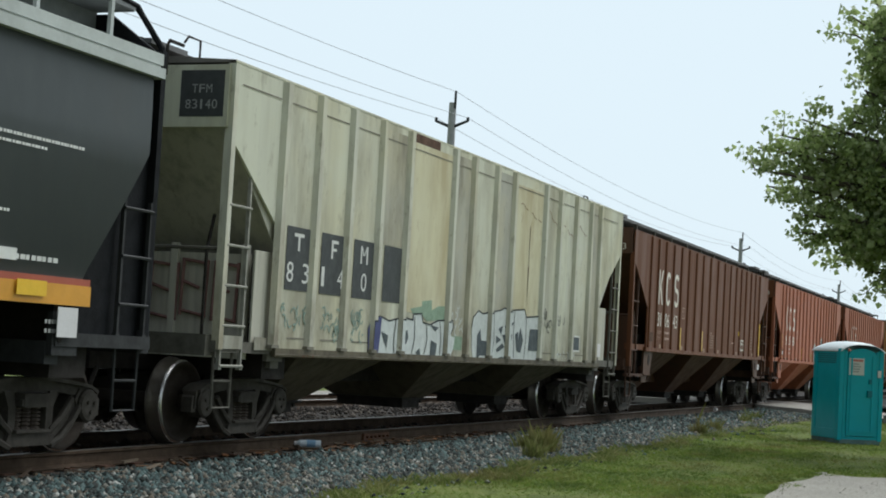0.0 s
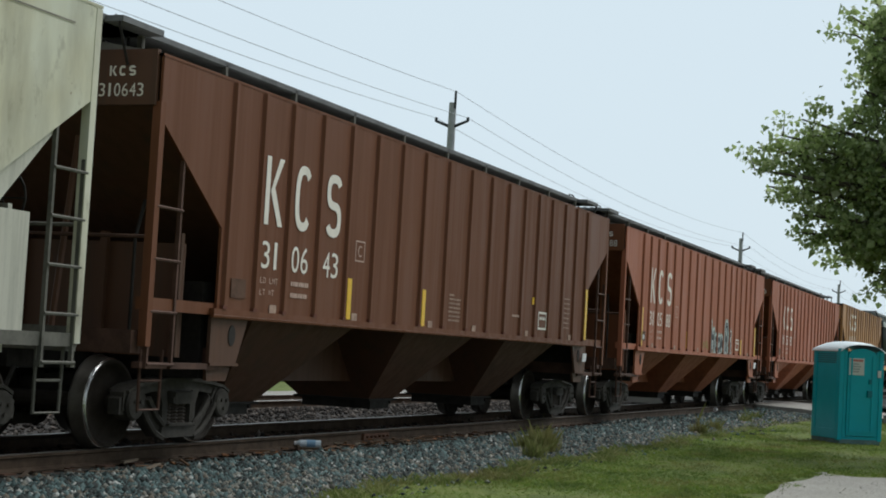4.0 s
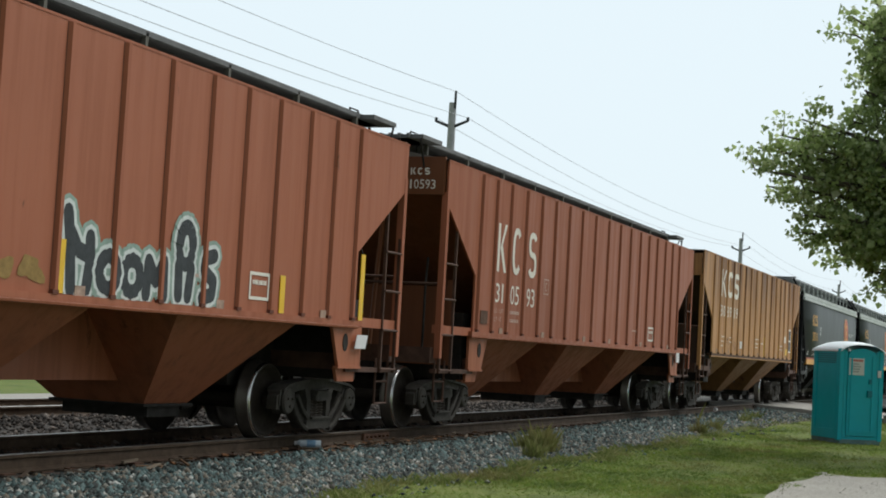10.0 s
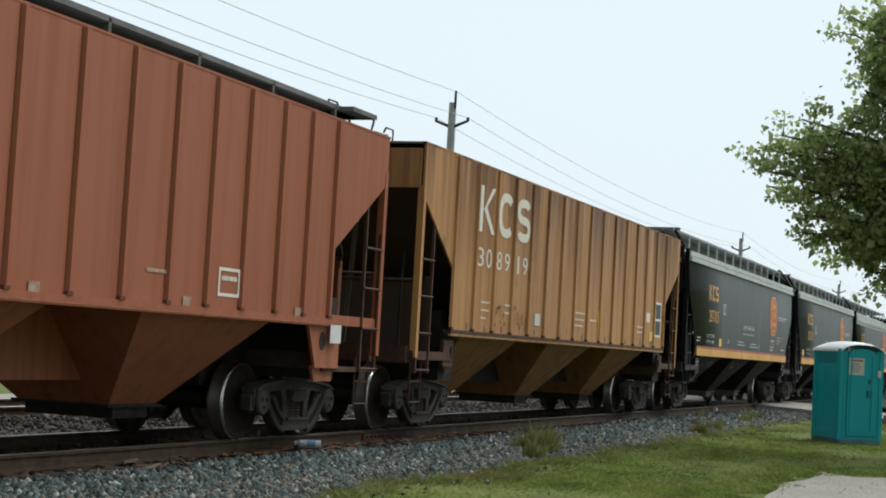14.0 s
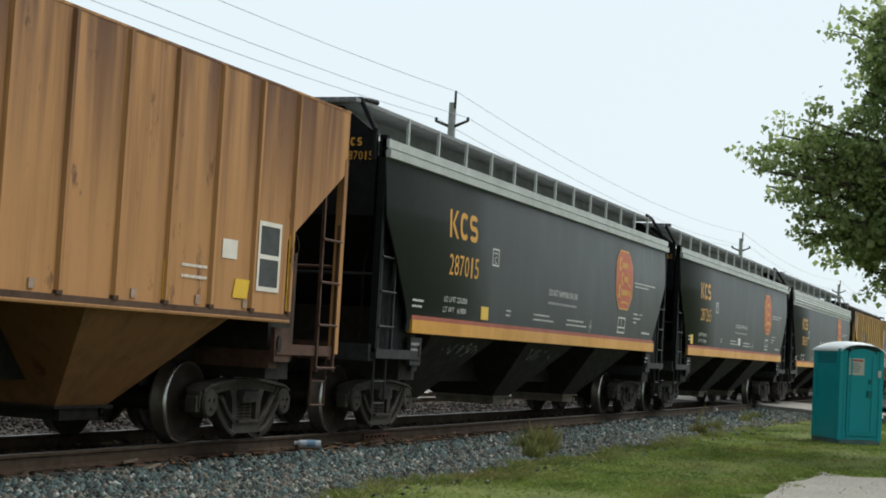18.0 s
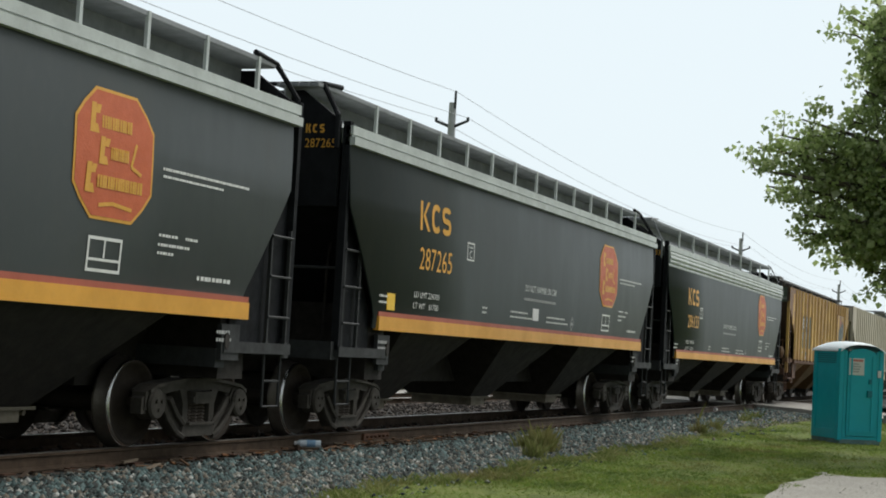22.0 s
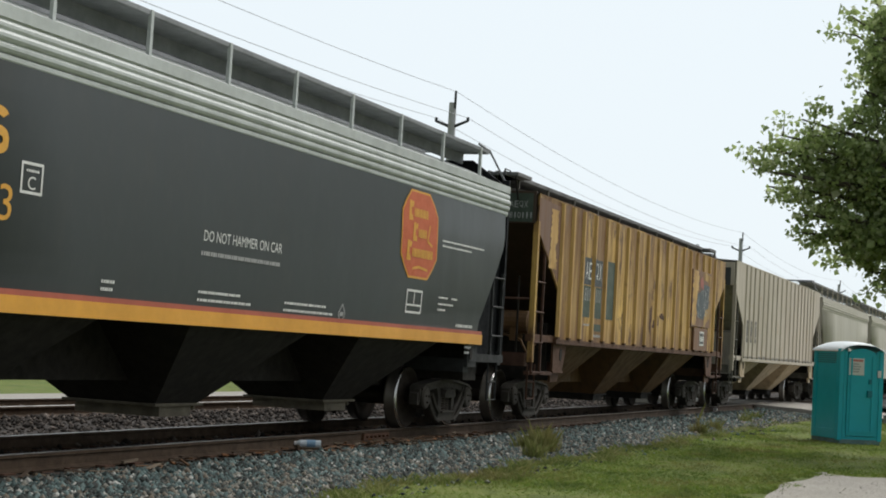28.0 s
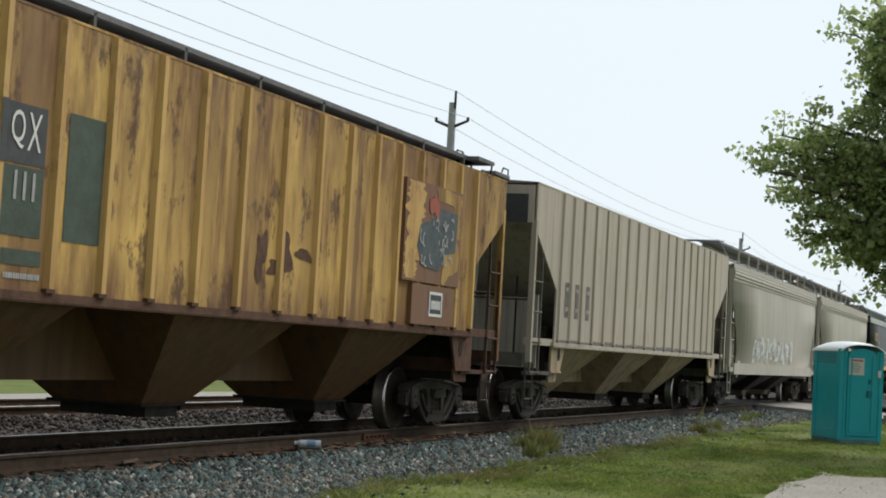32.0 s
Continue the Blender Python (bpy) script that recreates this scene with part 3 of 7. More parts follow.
def underframe(car, half, ends, sill_z, body, bay_half, frame_mat, hopper_mat, gate_z=0.3, deck="high", truck_at=(0.0, 0.0)):
    """Centre sill, end sills, bays with gates, couplers, steps, trucks."""
    bm = bmesh.new()
    box(bm, -half - 0.15, half + 0.15, -0.2, 0.2, 0.78, 1.1)
    part("centre_sill", bm, M["grime"], car)
    bm = bmesh.new()
    box(bm, -half + 2.95, half - 2.95, -0.36, 0.36, 0.66, sill_z)
    part("centre_sill_hood", bm, hopper_mat if deck == "high" else M["grime"], car)
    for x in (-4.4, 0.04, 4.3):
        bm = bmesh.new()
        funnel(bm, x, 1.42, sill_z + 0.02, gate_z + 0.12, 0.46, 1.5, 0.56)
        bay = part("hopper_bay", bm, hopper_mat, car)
        bm = bmesh.new()
        box(bm, x - 0.52, x + 0.52, -0.6, 0.6, gate_z + 0.09, gate_z + 0.12)
        box(bm, x - 0.34, x + 0.34, -0.54, 0.54, gate_z - 0.03, gate_z + 0.09)
        rod(bm, (x + 0.42, -0.54, gate_z + 0.06), (x + 0.42, 0.54, gate_z + 0.06), 0.03, 6)
        part("outlet_gate", bm, M["grime"] if hopper_mat is not M["grime"] else M["gate_dust"], bay)
    bm = bmesh.new()
    box(bm, -bay_half, bay_half, -1.5, 1.5, sill_z + 0.02, sill_z + 0.08)
    part("floor_sheet", bm, M["grime"], car)
    for s in (-1, 1):
        bm = bmesh.new()
        box(bm, s * ends[s] - 0.09, s * ends[s] + 0.09, -1.5, 1.5, 0.98, 1.2)
        box(bm, s * (ends[s] - 1.5) - 0.1, s * (ends[s] - 1.5) + 0.1, -1.5, 1.5, 0.86, 1.06)
        part("end_sill", bm, frame_mat, car)
        bm = bmesh.new()
        c = s * (half - 1.53) + truck_at[(s + 1) // 2]
        box(bm, c - 0.28, c + 0.28, -1.44, 1.44, 0.74, sill_z + 0.3)
        part("body_bolster", bm, M["grime"], car)
        bm = bmesh.new()
        box(bm, min(c, s * (half - 2.6)), max(c, s * (half - 2.6)), -0.55, 0.55, 0.62, 1.3)
        part("sill_casing", bm, M["grime"], car)
        piece("coupler", kept("coupler", coupler_mesh), car, (s * (ends[s] + 0.1), 0, 0), "", 0.0 if s > 0 else math.pi)
        for y in (-1.5, 1.5):
            piece("stirrup_step", kept(("step", frame_mat.name), lambda: step_mesh(frame_mat)), car, (s * (ends[s] - 0.3), y, 1.02))
        # side beam at the end platform, lower flange, and the plate over the bolster
        beam_mat = M["bare"] if body is M["yellow"] else body if deck == "high" else frame_mat
        plate_mat = M["bare"] if body is M["yellow"] else hopper_mat if deck == "high" else frame_mat
        for y in (-1, 1):
            a, b = sorted((s * (ends[s] - 1.55), s * ends[s]))
            beam_z = sill_z - 0.04 if deck == "high" else 1.02
            bm = bmesh.new()
            box(bm, a, b, y * 1.52 - 0.05, y * 1.52 + 0.05, beam_z, beam_z + 0.12)
            part("platform_beam", bm, beam_mat, car)
            bm = bmesh.new()
            if deck == "high":
                box(bm, a, b, y * 1.5 - 0.06, y * 1.5 + 0.03, 0.84, 0.9)
                part("lower_flange", bm, frame_mat, car)
                bm = bmesh.new()
                near, far = (1.31, 2.12) if s < 0 else (1.16, 2.04)
                u, v = s * (ends[s] - near), s * (ends[s] - far)
                prism(bm, [(u, sill_z - 0.03), (v, sill_z - 0.03), (v + s * 0.24, 0.9), (u, 0.9)], 1, y * 1.55 - 0.02, y * 1.55 + 0.02)
                box(bm, min(u, v + s * 0.2), max(u, v + s * 0.2), y * 1.55 - 0.035, y * 1.55 + 0.035, 0.88, 0.91)
                prism(bm, [(u - s * 0.04, 0.88), (v + s * 0.26, 0.88), (v + s * 0.34, 0.72), (u - s * 0.06, 0.72)], 1, y * 1.5 - 0.02, y * 1.5 + 0.02)
                pl = part("bolster_plate", bm, plate_mat, car)
                hole = (u + (v - u) * 0.55, 1.2, 0.075, 0.11)
            else:
                prism(bm, [(s * (ends[s] - 1.2), 1.32), (s * (ends[s] - 1.6), 1.32), (s * (ends[s] - 1.58), 0.94), (s * (ends[s] - 1.2), 0.94)], 1, y * 1.53 - 0.026, y * 1.53 + 0.026)
                pl = part("bolster_plate", bm, plate_mat, car)
                hole = (s * (ends[s] - 1.5), 1.14, 0.05, 0.09)
            bm = bmesh.new()
            prism(bm, [(hole[0] + hole[2] * math.cos(k * math.pi / 8), hole[1] + hole[3] * math.sin(k * math.pi / 8)) for k in range(16)], 1, y * 1.56 - 0.018, y * 1.56 + 0.018)
            part("jacking_hole", bm, M["grime"], pl)
        add_truck(car, s * (half - 1.53) + truck_at[(s + 1) // 2])
    # air reservoir and pipes on the platform
    if body is M["yellow"]:
        bm = bmesh.new()
        x, z = -ends[-1] + 0.78, 1.72
        for q, r, r2 in ((-1.34, 0.1, 0.2), (-1.28, 0.2, 0.21), (0.3, 0.21, 0.12)):
            rod(bm, (x, q, z), (x, {-1.34: -1.28, -1.28: 0.3, 0.3: 0.4}[q], z), r, 16, r2)
        for q in (-1.05, 0.0):
            box(bm, x - 0.2, x + 0.2, q - 0.05, q + 0.05, 1.4, 1.62)
        part("air_reservoir", bm, M["hop_yellow"], car, "ochre steel air tank on the platform")
        bm = bmesh.new()
        pipe(bm, [(x - 0.2, -1.35, 1.15), (x - 0.2, -1.2, 1.42), (x - 0.15, -0.9, 1.5), (x - 0.1, -0.6, 1.4), (x, -0.5, 1.15)], 0.022)
        pipe(bm, [(x + 0.1, -1.3, 1.3), (x + 0.5, -1.25, 1.35), (x + 0.6, -1.2, 2.2)], 0.018)
        part("brake_pipe", bm, M["hop_yellow"], car)
    bm = bmesh.new()
    pipe(bm, [(-half + 0.4, -1.2, 1.2), (-half + 0.4, -1.2, 2.1), (-half + 0.7, -1.1, 2.5)], 0.02)
    part("brake_pipe", bm, M["grime"], car)
    for e in (-1, 1):
        bm = bmesh.new()
        pipe(bm, [(e * (ends[e] - 0.06), -1.5, 2.1), (e * (ends[e] - 0.06), 1.5, 2.1)], 0.02)
        part("end_handrail", bm, frame_mat, car)
    bm = bmesh.new()
    for k in range(16):
        a, b = 2 * math.pi * k / 16, 2 * math.pi * (k + 1) / 16
        rod(bm, (half - 0.25, -0.9 + 0.27 * math.cos(a), 2.3 + 0.27 * math.sin(a)), (half - 0.25, -0.9 + 0.27 * math.cos(b), 2.3 + 0.27 * math.sin(b)), 0.014, 5)
    for k in range(4):
        a = math.pi * k / 4
        rod(bm, (half - 0.25, -0.9 - 0.27 * math.cos(a), 2.3 - 0.27 * math.sin(a)), (half - 0.25, -0.9 + 0.27 * math.cos(a), 2.3 + 0.27 * math.sin(a)), 0.01, 5)
    rod(bm, (half - 0.7, -0.9, 2.3), (half - 0.22, -0.9, 2.3), 0.03, 8)
    part("brake_wheel", bm, M["grime"], car)


# ---- ribbed hopper cars ----
def flat(z):
    return -1.6


def ribbed_car(name, label, x, half, mat, ribs, sill_z=1.44, eave=3.86, rib_w=0.08, rib_d=0.036, cap=0.0, shade=True, end_mat=None, frame_mat=None, hopper=None, roof_mat=None, slope_mat=None, rib_mat=None, rib_shade=None, by=(0.5, 1.06), bz=0.34, deck="high", run=2.87):
    car = tagged(empty(name, (x, TRACK_Y, 0)), label, "hopper car", "freight cars of the train")
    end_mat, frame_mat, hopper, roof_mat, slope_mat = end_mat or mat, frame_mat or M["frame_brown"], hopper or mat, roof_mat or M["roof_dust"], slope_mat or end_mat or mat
    rib_mat, rib_shade = rib_mat or mat, rib_shade or M["rib_shade"]
    ends = {-1: half - 0.05, 1: half + 0.1}
    inner = half - 1.4
    fore, aft = ends[-1] - 0.02, ends[1] - 0.02
    outline = [(-inner, sill_z), (inner, sill_z), (inner, 2.3), (aft, 3.25), (aft, eave - 0.02 + cap), (-fore, eave - 0.02 + cap), (-fore, 3.25), (-inner, 2.3)]
    for s in (-1, 1):
        bm = bmesh.new()
        prism(bm, outline, 1, s * 1.57, s * 1.6)
        part("side_sheet", bm, mat, car)
        bm = bmesh.new()
        box(bm, -ends[-1], ends[1], s * 1.575 - 0.03, s * 1.575 + 0.03, eave - 0.02 + cap, eave + 0.005 + cap)
        part("top_chord", bm, mat, car)
        bm = bmesh.new()
        box(bm, -inner - 0.1, inner + 0.1, s * 1.57 - 0.06, s * 1.57 + 0.06, sill_z - 0.03, sill_z + 0.03)
        # the tan sill takes the dark tone as a painted shadow line
        part("side_sill", bm, M["bare"] if mat is M["yellow"] else M["shade_tan"] if mat is M["tan"] else hopper if mat is M["cream"] else mat, car)
        bm = bmesh.new()
        rod(bm, (-inner - 0.1, s * 1.61, sill_z - 0.045), (inner + 0.1, s * 1.61, sill_z - 0.045), 0.024, 6)
        part("sill_lip", bm, M["bare"] if mat is M["yellow"] else hopper if mat is M["cream"] else rib_mat, car)
        def build():
            b = bmesh.new()
            h0, h1 = sill_z + 0.05, eave - 0.03 + cap
            prism(b, [(-rib_w / 2, 0.0), (-rib_w * 0.2, -rib_d), (rib_w * 0.4, -rib_d), (rib_w / 2, 0.0)], 2, h0, h1)
            n0 = len(b.faces)
            # narrow strips that draw the ribs' shadow lines on the side sheet
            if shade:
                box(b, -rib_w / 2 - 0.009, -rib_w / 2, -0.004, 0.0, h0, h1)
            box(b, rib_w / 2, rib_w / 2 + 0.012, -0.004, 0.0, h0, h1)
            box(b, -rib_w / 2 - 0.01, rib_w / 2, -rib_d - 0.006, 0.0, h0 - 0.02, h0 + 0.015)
            me = mesh_of("rib", b, [rib_mat, rib_shade])
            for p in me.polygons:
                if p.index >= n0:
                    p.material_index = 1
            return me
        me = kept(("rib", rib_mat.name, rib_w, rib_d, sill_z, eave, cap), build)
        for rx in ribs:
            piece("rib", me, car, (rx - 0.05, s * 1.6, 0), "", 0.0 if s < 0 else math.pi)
        # corner posts and end ladders
        for e in (-1, 1):
            bm = bmesh.new()
            box(bm, e * (ends[e] - 0.05) - 0.045, e * (ends[e] - 0.05) + 0.045, s * 1.56 - 0.045, s * 1.56 + 0.045, 1.05, 3.4 if mat is not M["cream"] else eave + 0.06)
            part("corner_post", bm, mat if mat is not M["cream"] else rib_mat, car)
            ladder(car, e * (ends[e] - 0.31), s * 1.57, 0.84, 3.02, 0.46, M["frame_grey"] if mat is M["cream"] and e > 0 else frame_mat, 0.88, 0.505 if sill_z > 1.2 else 0.42, 4 if sill_z > 1.2 else 5)
    # roof, hatch trough, running boards
    bm = bmesh.new()
    prism(bm, [(-1.6, eave + cap + 0.004), (-0.8, eave + 0.14), (0.0, eave + 0.22), (0.8, eave + 0.14), (1.6, eave + cap + 0.004), (1.6, eave + cap - 0.02), (-1.6, eave + cap - 0.02)], 0, -ends[-1], ends[1])
    part("roof", bm, roof_mat, car)
    bm = bmesh.new()
    box(bm, -half + 0.5, half - 0.5, -0.4, 0.4, eave + 0.2, eave + bz + 0.06)
    for k in range(9):
        a = -half + 0.8 + k * (2 * half - 1.6) / 9
        box(bm, a, a + 0.08, -0.43, 0.43, eave + 0.2, eave + bz + 0.09)
    part("trough_hatch", bm, M["grime"], car)
    for s in (-1, 1):
        bm = bmesh.new()
        y0, y1 = sorted((s * by[0], s * by[1]))
        for k in range(5):
            yy = y0 + (y1 - y0) * k / 4
            box(bm, -half - 0.25, half + 0.25, yy - 0.02, yy + 0.02, eave + bz - 0.06, eave + bz)
        n = int(half * 2 / 0.3)
        for k in range(n + 1):
            a = -half - 0.22 + k * (2 * half + 0.4) / n
            box(bm, a, a + 0.05, y0, y1, eave + bz - 0.055, eave + bz - 0.015)
        ym = (y0 + y1) / 2
        box(bm, -half - 0.25, half + 0.25, y0, y1, eave + bz - 0.07, eave + bz - 0.062)
        part("running_board", bm, M["walk_dark"], car, "dark steel grating walkway")
        bk = block("board_bracket", M["frame_grey"], -0.025, 0.025, -0.03, 0.03, eave + 0.04, eave + bz - 0.02)
        for k in range(10):
            piece("board_bracket", bk, car, (-half + 0.5 + k * (2 * half - 1) / 9, s * (by[1] - 0.01), 0))
    # grab rails where the running boards end
    for e in (-1, 1):
        for yy in (-0.9, -0.3):
            bm = bmesh.new()
            zt = eave + bz + 0.09
            pipe(bm, [(e * (ends[e] - 0.45), yy, eave + 0.1), (e * (ends[e] - 0.45), yy, zt), (e * (ends[e] - 0.2), yy, zt), (e * (ends[e] - 0.12), yy, zt - 0.08)], 0.014)
            pipe(bm, [(e * (ends[e] - 0.1), yy, eave + bz - 0.03), (e * (ends[e] + 0.18), yy, eave + bz - 0.03), (e * (ends[e] + 0.22), yy, eave + bz - 0.09), (e * (ends[e] + 0.22), yy, eave - 0.1)], 0.02)
            part("roof_grab_rail", bm, M["grime"], car)
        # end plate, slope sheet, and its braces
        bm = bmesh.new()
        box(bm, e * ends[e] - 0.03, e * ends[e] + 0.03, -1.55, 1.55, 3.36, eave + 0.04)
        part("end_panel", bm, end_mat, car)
        bm = bmesh.new()
        foot = 1.3 if run < 2.5 else 1.52
        lo = [(e * (ends[e] - 0.02), -1.55, 3.37), (e * (ends[e] - 0.02), 1.55, 3.37), (e * (ends[e] - 0.1), 1.55, 3.39), (e * (ends[e] - 0.1), -1.55, 3.39)]
        hi = [(e * (ends[e] - run), -1.55, foot), (e * (ends[e] - run), 1.55, foot), (e * (ends[e] - run - 0.1), 1.55, foot), (e * (ends[e] - run - 0.1), -1.55, foot)]
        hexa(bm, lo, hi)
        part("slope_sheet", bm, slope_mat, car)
        if run < 2.5:
            for s in (-1, 1):
                bm = bmesh.new()
                prism(bm, [(e * (ends[e] - 0.02), 3.36), (e * (ends[e] - 1.45), 2.4), (e * (ends[e] - 1.45), 1.98)], 1, s * 1.54 - 0.015, s * 1.54 + 0.015)
                part("slope_web", bm, slope_mat, car)
                bm = bmesh.new()
                prism(bm, [(e * (ends[e] - 0.8), 1.06), (e * (ends[e] - 1.45), 1.06), (e * (ends[e] - 1.45), 2.14), (e * (ends[e] - 0.8), 2.14)], 1, s * 1.54 - 0.012, s * 1.54 + 0.012)
                part("end_side_plate", bm, slope_mat, car)
        if mat is not M["yellow"]:
            bm = bmesh.new()
            box(bm, e * (ends[e] - 0.95) - 0.015, e * (ends[e] - 0.95) + 0.015, -1.42, 1.42, 0.95, 2.1)
            part("end_bulkhead", bm, slope_mat, car)
            stiff = block("bulkhead_post", slope_mat, -0.03, 0.03, -0.04, 0.04, 0.95, 2.2)
            for yy in (-1.38, -0.5, 0.5, 1.38):
                piece("bulkhead_post", stiff, car, (e * (ends[e] - 0.9), yy, 0))
        # grating across the roof's end, on two legs
        bm = bmesh.new()
        x0, x1 = sorted((e * (ends[e] - 0.5), e * (ends[e] + 0.25)))
        box(bm, x0, x1, -by[1] - 0.22, by[1] + 0.22, eave + bz - 0.07, eave + bz - 0.012)
        part("end_platform", bm, M["walk_dark"], car)
        for yy in (-by[1] - 0.18, by[1] + 0.18):
            bm = bmesh.new()
            pipe(bm, [(e * (ends[e] + 0.23), yy, eave + bz - 0.04), (e * (ends[e] + 0.24), yy, eave + bz - 0.1), (e * (ends[e] + 0.06), yy, eave - 0.12)], 0.016)
            part("platform_leg", bm, M["grime"], car)
        bm = bmesh.new()
        for yy in (-0.5, 0.5):
            rod(bm, (e * (ends[e] - 0.05), yy, 1.15), (e * (ends[e] - 0.3), yy, 3.1), 0.035, 6)
        part("slope_brace", bm, slope_mat, car)
    underframe(car, half, ends, sill_z, mat, inner, M["frame_grey"] if mat is M["cream"] else frame_mat, hopper, deck=deck, truck_at=(0.12, 0.36))
    return car


# ---- smooth-sided hopper cars ----
def bulge(z):
    """The near side's y at a height on a smooth-sided car."""
    u = (z - 2.5) / 1.25
    return -1.6 + 0.06 * u * u


def smooth_car(name, label, x, half, mat, eave=3.66, skirt=1.38, ribbed_roof=False, band=(0.18, 0.06), end_mat=None, roof_mat=None, stripe=True, belly=None):
    car = tagged(empty(name, (x, TRACK_Y, 0)), label, "hopper car", "freight cars of the train")
    end_mat, roof_mat, belly = end_mat or M["black"], roof_mat or M["roofgrey"], belly or M["grime"]
    ends = {-1: half - 0.1, 1: half + 0.12}
    inner = half - 1.12
    zs = [skirt + 0.02 + (eave - skirt) * k / 14 for k in range(15)]
    def reach(z):
        if z > 2.85:
            return half - 0.1 - 0.07 * (eave - z)
        return inner + (half - 0.16 - inner) * max(0.0, (z - 1.6)) / 1.25
    for s in (-1, 1):
        bm = bmesh.new()
        outer, back = [], []
        for z in zs:
            y = -bulge(z)
            outer.append([bm.verts.new((r * reach(z), s * y, z)) for r in (-1, -0.5, 0, 0.5, 1)])
            back.append([bm.verts.new((r * reach(z), s * (y - 0.03), z)) for r in (-1, -0.5, 0, 0.5, 1)])
        for g in (outer, back):
            for a, b in zip(g, g[1:]):
                for i in range(4):
                    bm.faces.new((a[i], a[i + 1], b[i + 1], b[i]))
        for a, b, c, d in zip(outer, outer[1:], back, back[1:]):
            for i in (0, 4):
                bm.faces.new((a[i], b[i], d[i], c[i]))
        part("side_sheet", bm, mat, car, "", True)
        # eave rails
        for k, (dz, hh, pr) in enumerate(((0.0, 0.1, 0.05), (0.13, 0.11, 0.02))):
            if ribbed_roof and k == 0:
                continue
            bm = bmesh.new()
            y = s * (-bulge(eave) - 0.02)
            box(bm, -half + 0.1, half, y - 0.04 - (pr if s < 0 else 0), y + 0.04 + (pr if s > 0 else 0), eave + dz - 0.05, eave + dz - 0.05 + hh)
            part("eave_rail", bm, roof_mat, car)
        if stripe:
            bm = bmesh.new()
            box(bm, -inner + 0.1, inner + 0.14, s * 1.555 - 0.04, s * 1.555 + 0.04, skirt, skirt + band[0])
            part("side_sill", bm, M["amber"], car, "amber painted sill stripe")
            bm = bmesh.new()
            box(bm, -inner + 0.1, inner + 0.14, s * 1.553 - 0.03, s * 1.553 + 0.03, skirt + band[0], skirt + sum(band))
            part("red_stripe", bm, M["stripe_red"], car)
        else:
            bm = bmesh.new()
            box(bm, -inner - 0.5, inner + 0.5, s * 1.55 - 0.05, s * 1.55 + 0.05, skirt - 0.1, skirt + 0.2)
            part("side_sill", bm, mat, car)
        for e in (-1, 1):
            bm = bmesh.new()
            box(bm, e * (ends[e] - 0.04) - 0.04, e * (ends[e] - 0.04) + 0.04, s * 1.5 - 0.05, s * 1.5 + 0.05, 1.1, 3.9)
            part("corner_post", bm, end_mat, car)
            ladder(car, e * (ends[e] - 0.32), s * 1.53, 1.1, 2.42, 0.46, M["deck_grey"] if end_mat is not mat else mat, 1.43, 0.45, 3)
    # roof
    arc = []
    for k in range(9):
        a = -1.56 + 3.12 * k / 8
        arc.append((a, eave + 0.1 + (0.5 if ribbed_roof else 0.42) * (1 - (abs(a) / 1.56) ** 2.2)))
    bm = bmesh.new()
    prism(bm, arc + [(1.56, eave - 0.02), (-1.56, eave - 0.02)], 0, -half + 0.135, half)
    part("roof", bm, roof_mat, car)
    if ribbed_roof:
        for s in (-1, 1):
            for k in range(5):
                bm = bmesh.new()
                z = eave - 0.24 + k * 0.085
                y = s * (1.548 + 0.02 - 0.016 * abs(k - 2) ** 1.3)
                rod(bm, (-half + 0.12, y, z), (half - 0.02, y, z), 0.052, 12)
                part("roof_corrugation", bm, roof_mat, car)
    bm = bmesh.new()
    box(bm, -half + 0.6, half - 0.6, -0.35, 0.35, eave + 0.45, eave + 0.68)
    part("trough_hatch", bm, M["board_grey"], car)
    zb = eave + (0.7 if not ribbed_roof else 0.78)
    for s in (-1, 1):
        y0, y1 = sorted((s * 0.62, s * 1.16))
        bm = bmesh.new()
        for k in range(5):
            yy = y0 + (y1 - y0) * k / 4
            box(bm, -half - 0.1, half + 0.1, yy - 0.015, yy + 0.015, zb - 0.05, zb)
        n = int(half * 2 / 0.25)
        for k in range(n + 1):
            a = -half - 0.08 + k * (2 * half + 0.12) / n
            box(bm, a, a + 0.05, y0, y1, zb - 0.04, zb - 0.01)
        box(bm, -half - 0.1, half + 0.1, s * 0.72 - 0.012, s * 0.72 + 0.012, zb - 0.22, zb - 0.03)
        box(bm, -half - 0.1, half + 0.1, y0, y1, zb - 0.06, zb - 0.052)
        part("running_board", bm, M["board_grey"], car, "dark steel grating walkway")
        post = block("board_post", roof_mat, -0.025, 0.025, -0.02, 0.02, eave + 0.2, zb)
        gap = 1.64 if ribbed_roof else 1.18
        for k in range(int((2 * half - 0.3) / gap)):
            piece("board_post", post, car, (half - 0.32 - k * gap, s * 1.17, 0))
    for e in (-1, 1):
        # end frame: plate with the car's number, slanting hood, braces
        bm = bmesh.new()
        prism(bm, [(-1.42, 2.85), (1.42, 2.85), (1.42, eave + 0.25), (0.9, eave + 0.62), (-0.9, eave + 0.62), (-1.42, eave + 0.25)], 0, e * ends[e] - 0.03, e * ends[e] + 0.03)
        part("end_panel", bm, end_mat, car)
        bm = bmesh.new()
        for s in (-1, 1):
            pipe(bm, [(e * (ends[e] + 0.1), s * 1.42, eave - 0.1), (e * (ends[e] + 0.1), s * 1.42, eave + 0.3), (e * (ends[e] + 0.02), s * 1.16, zb), (e * (ends[e] - 0.5), s * 1.16, zb + 0.04)], 0.018 if ribbed_roof else 0.036, 8)
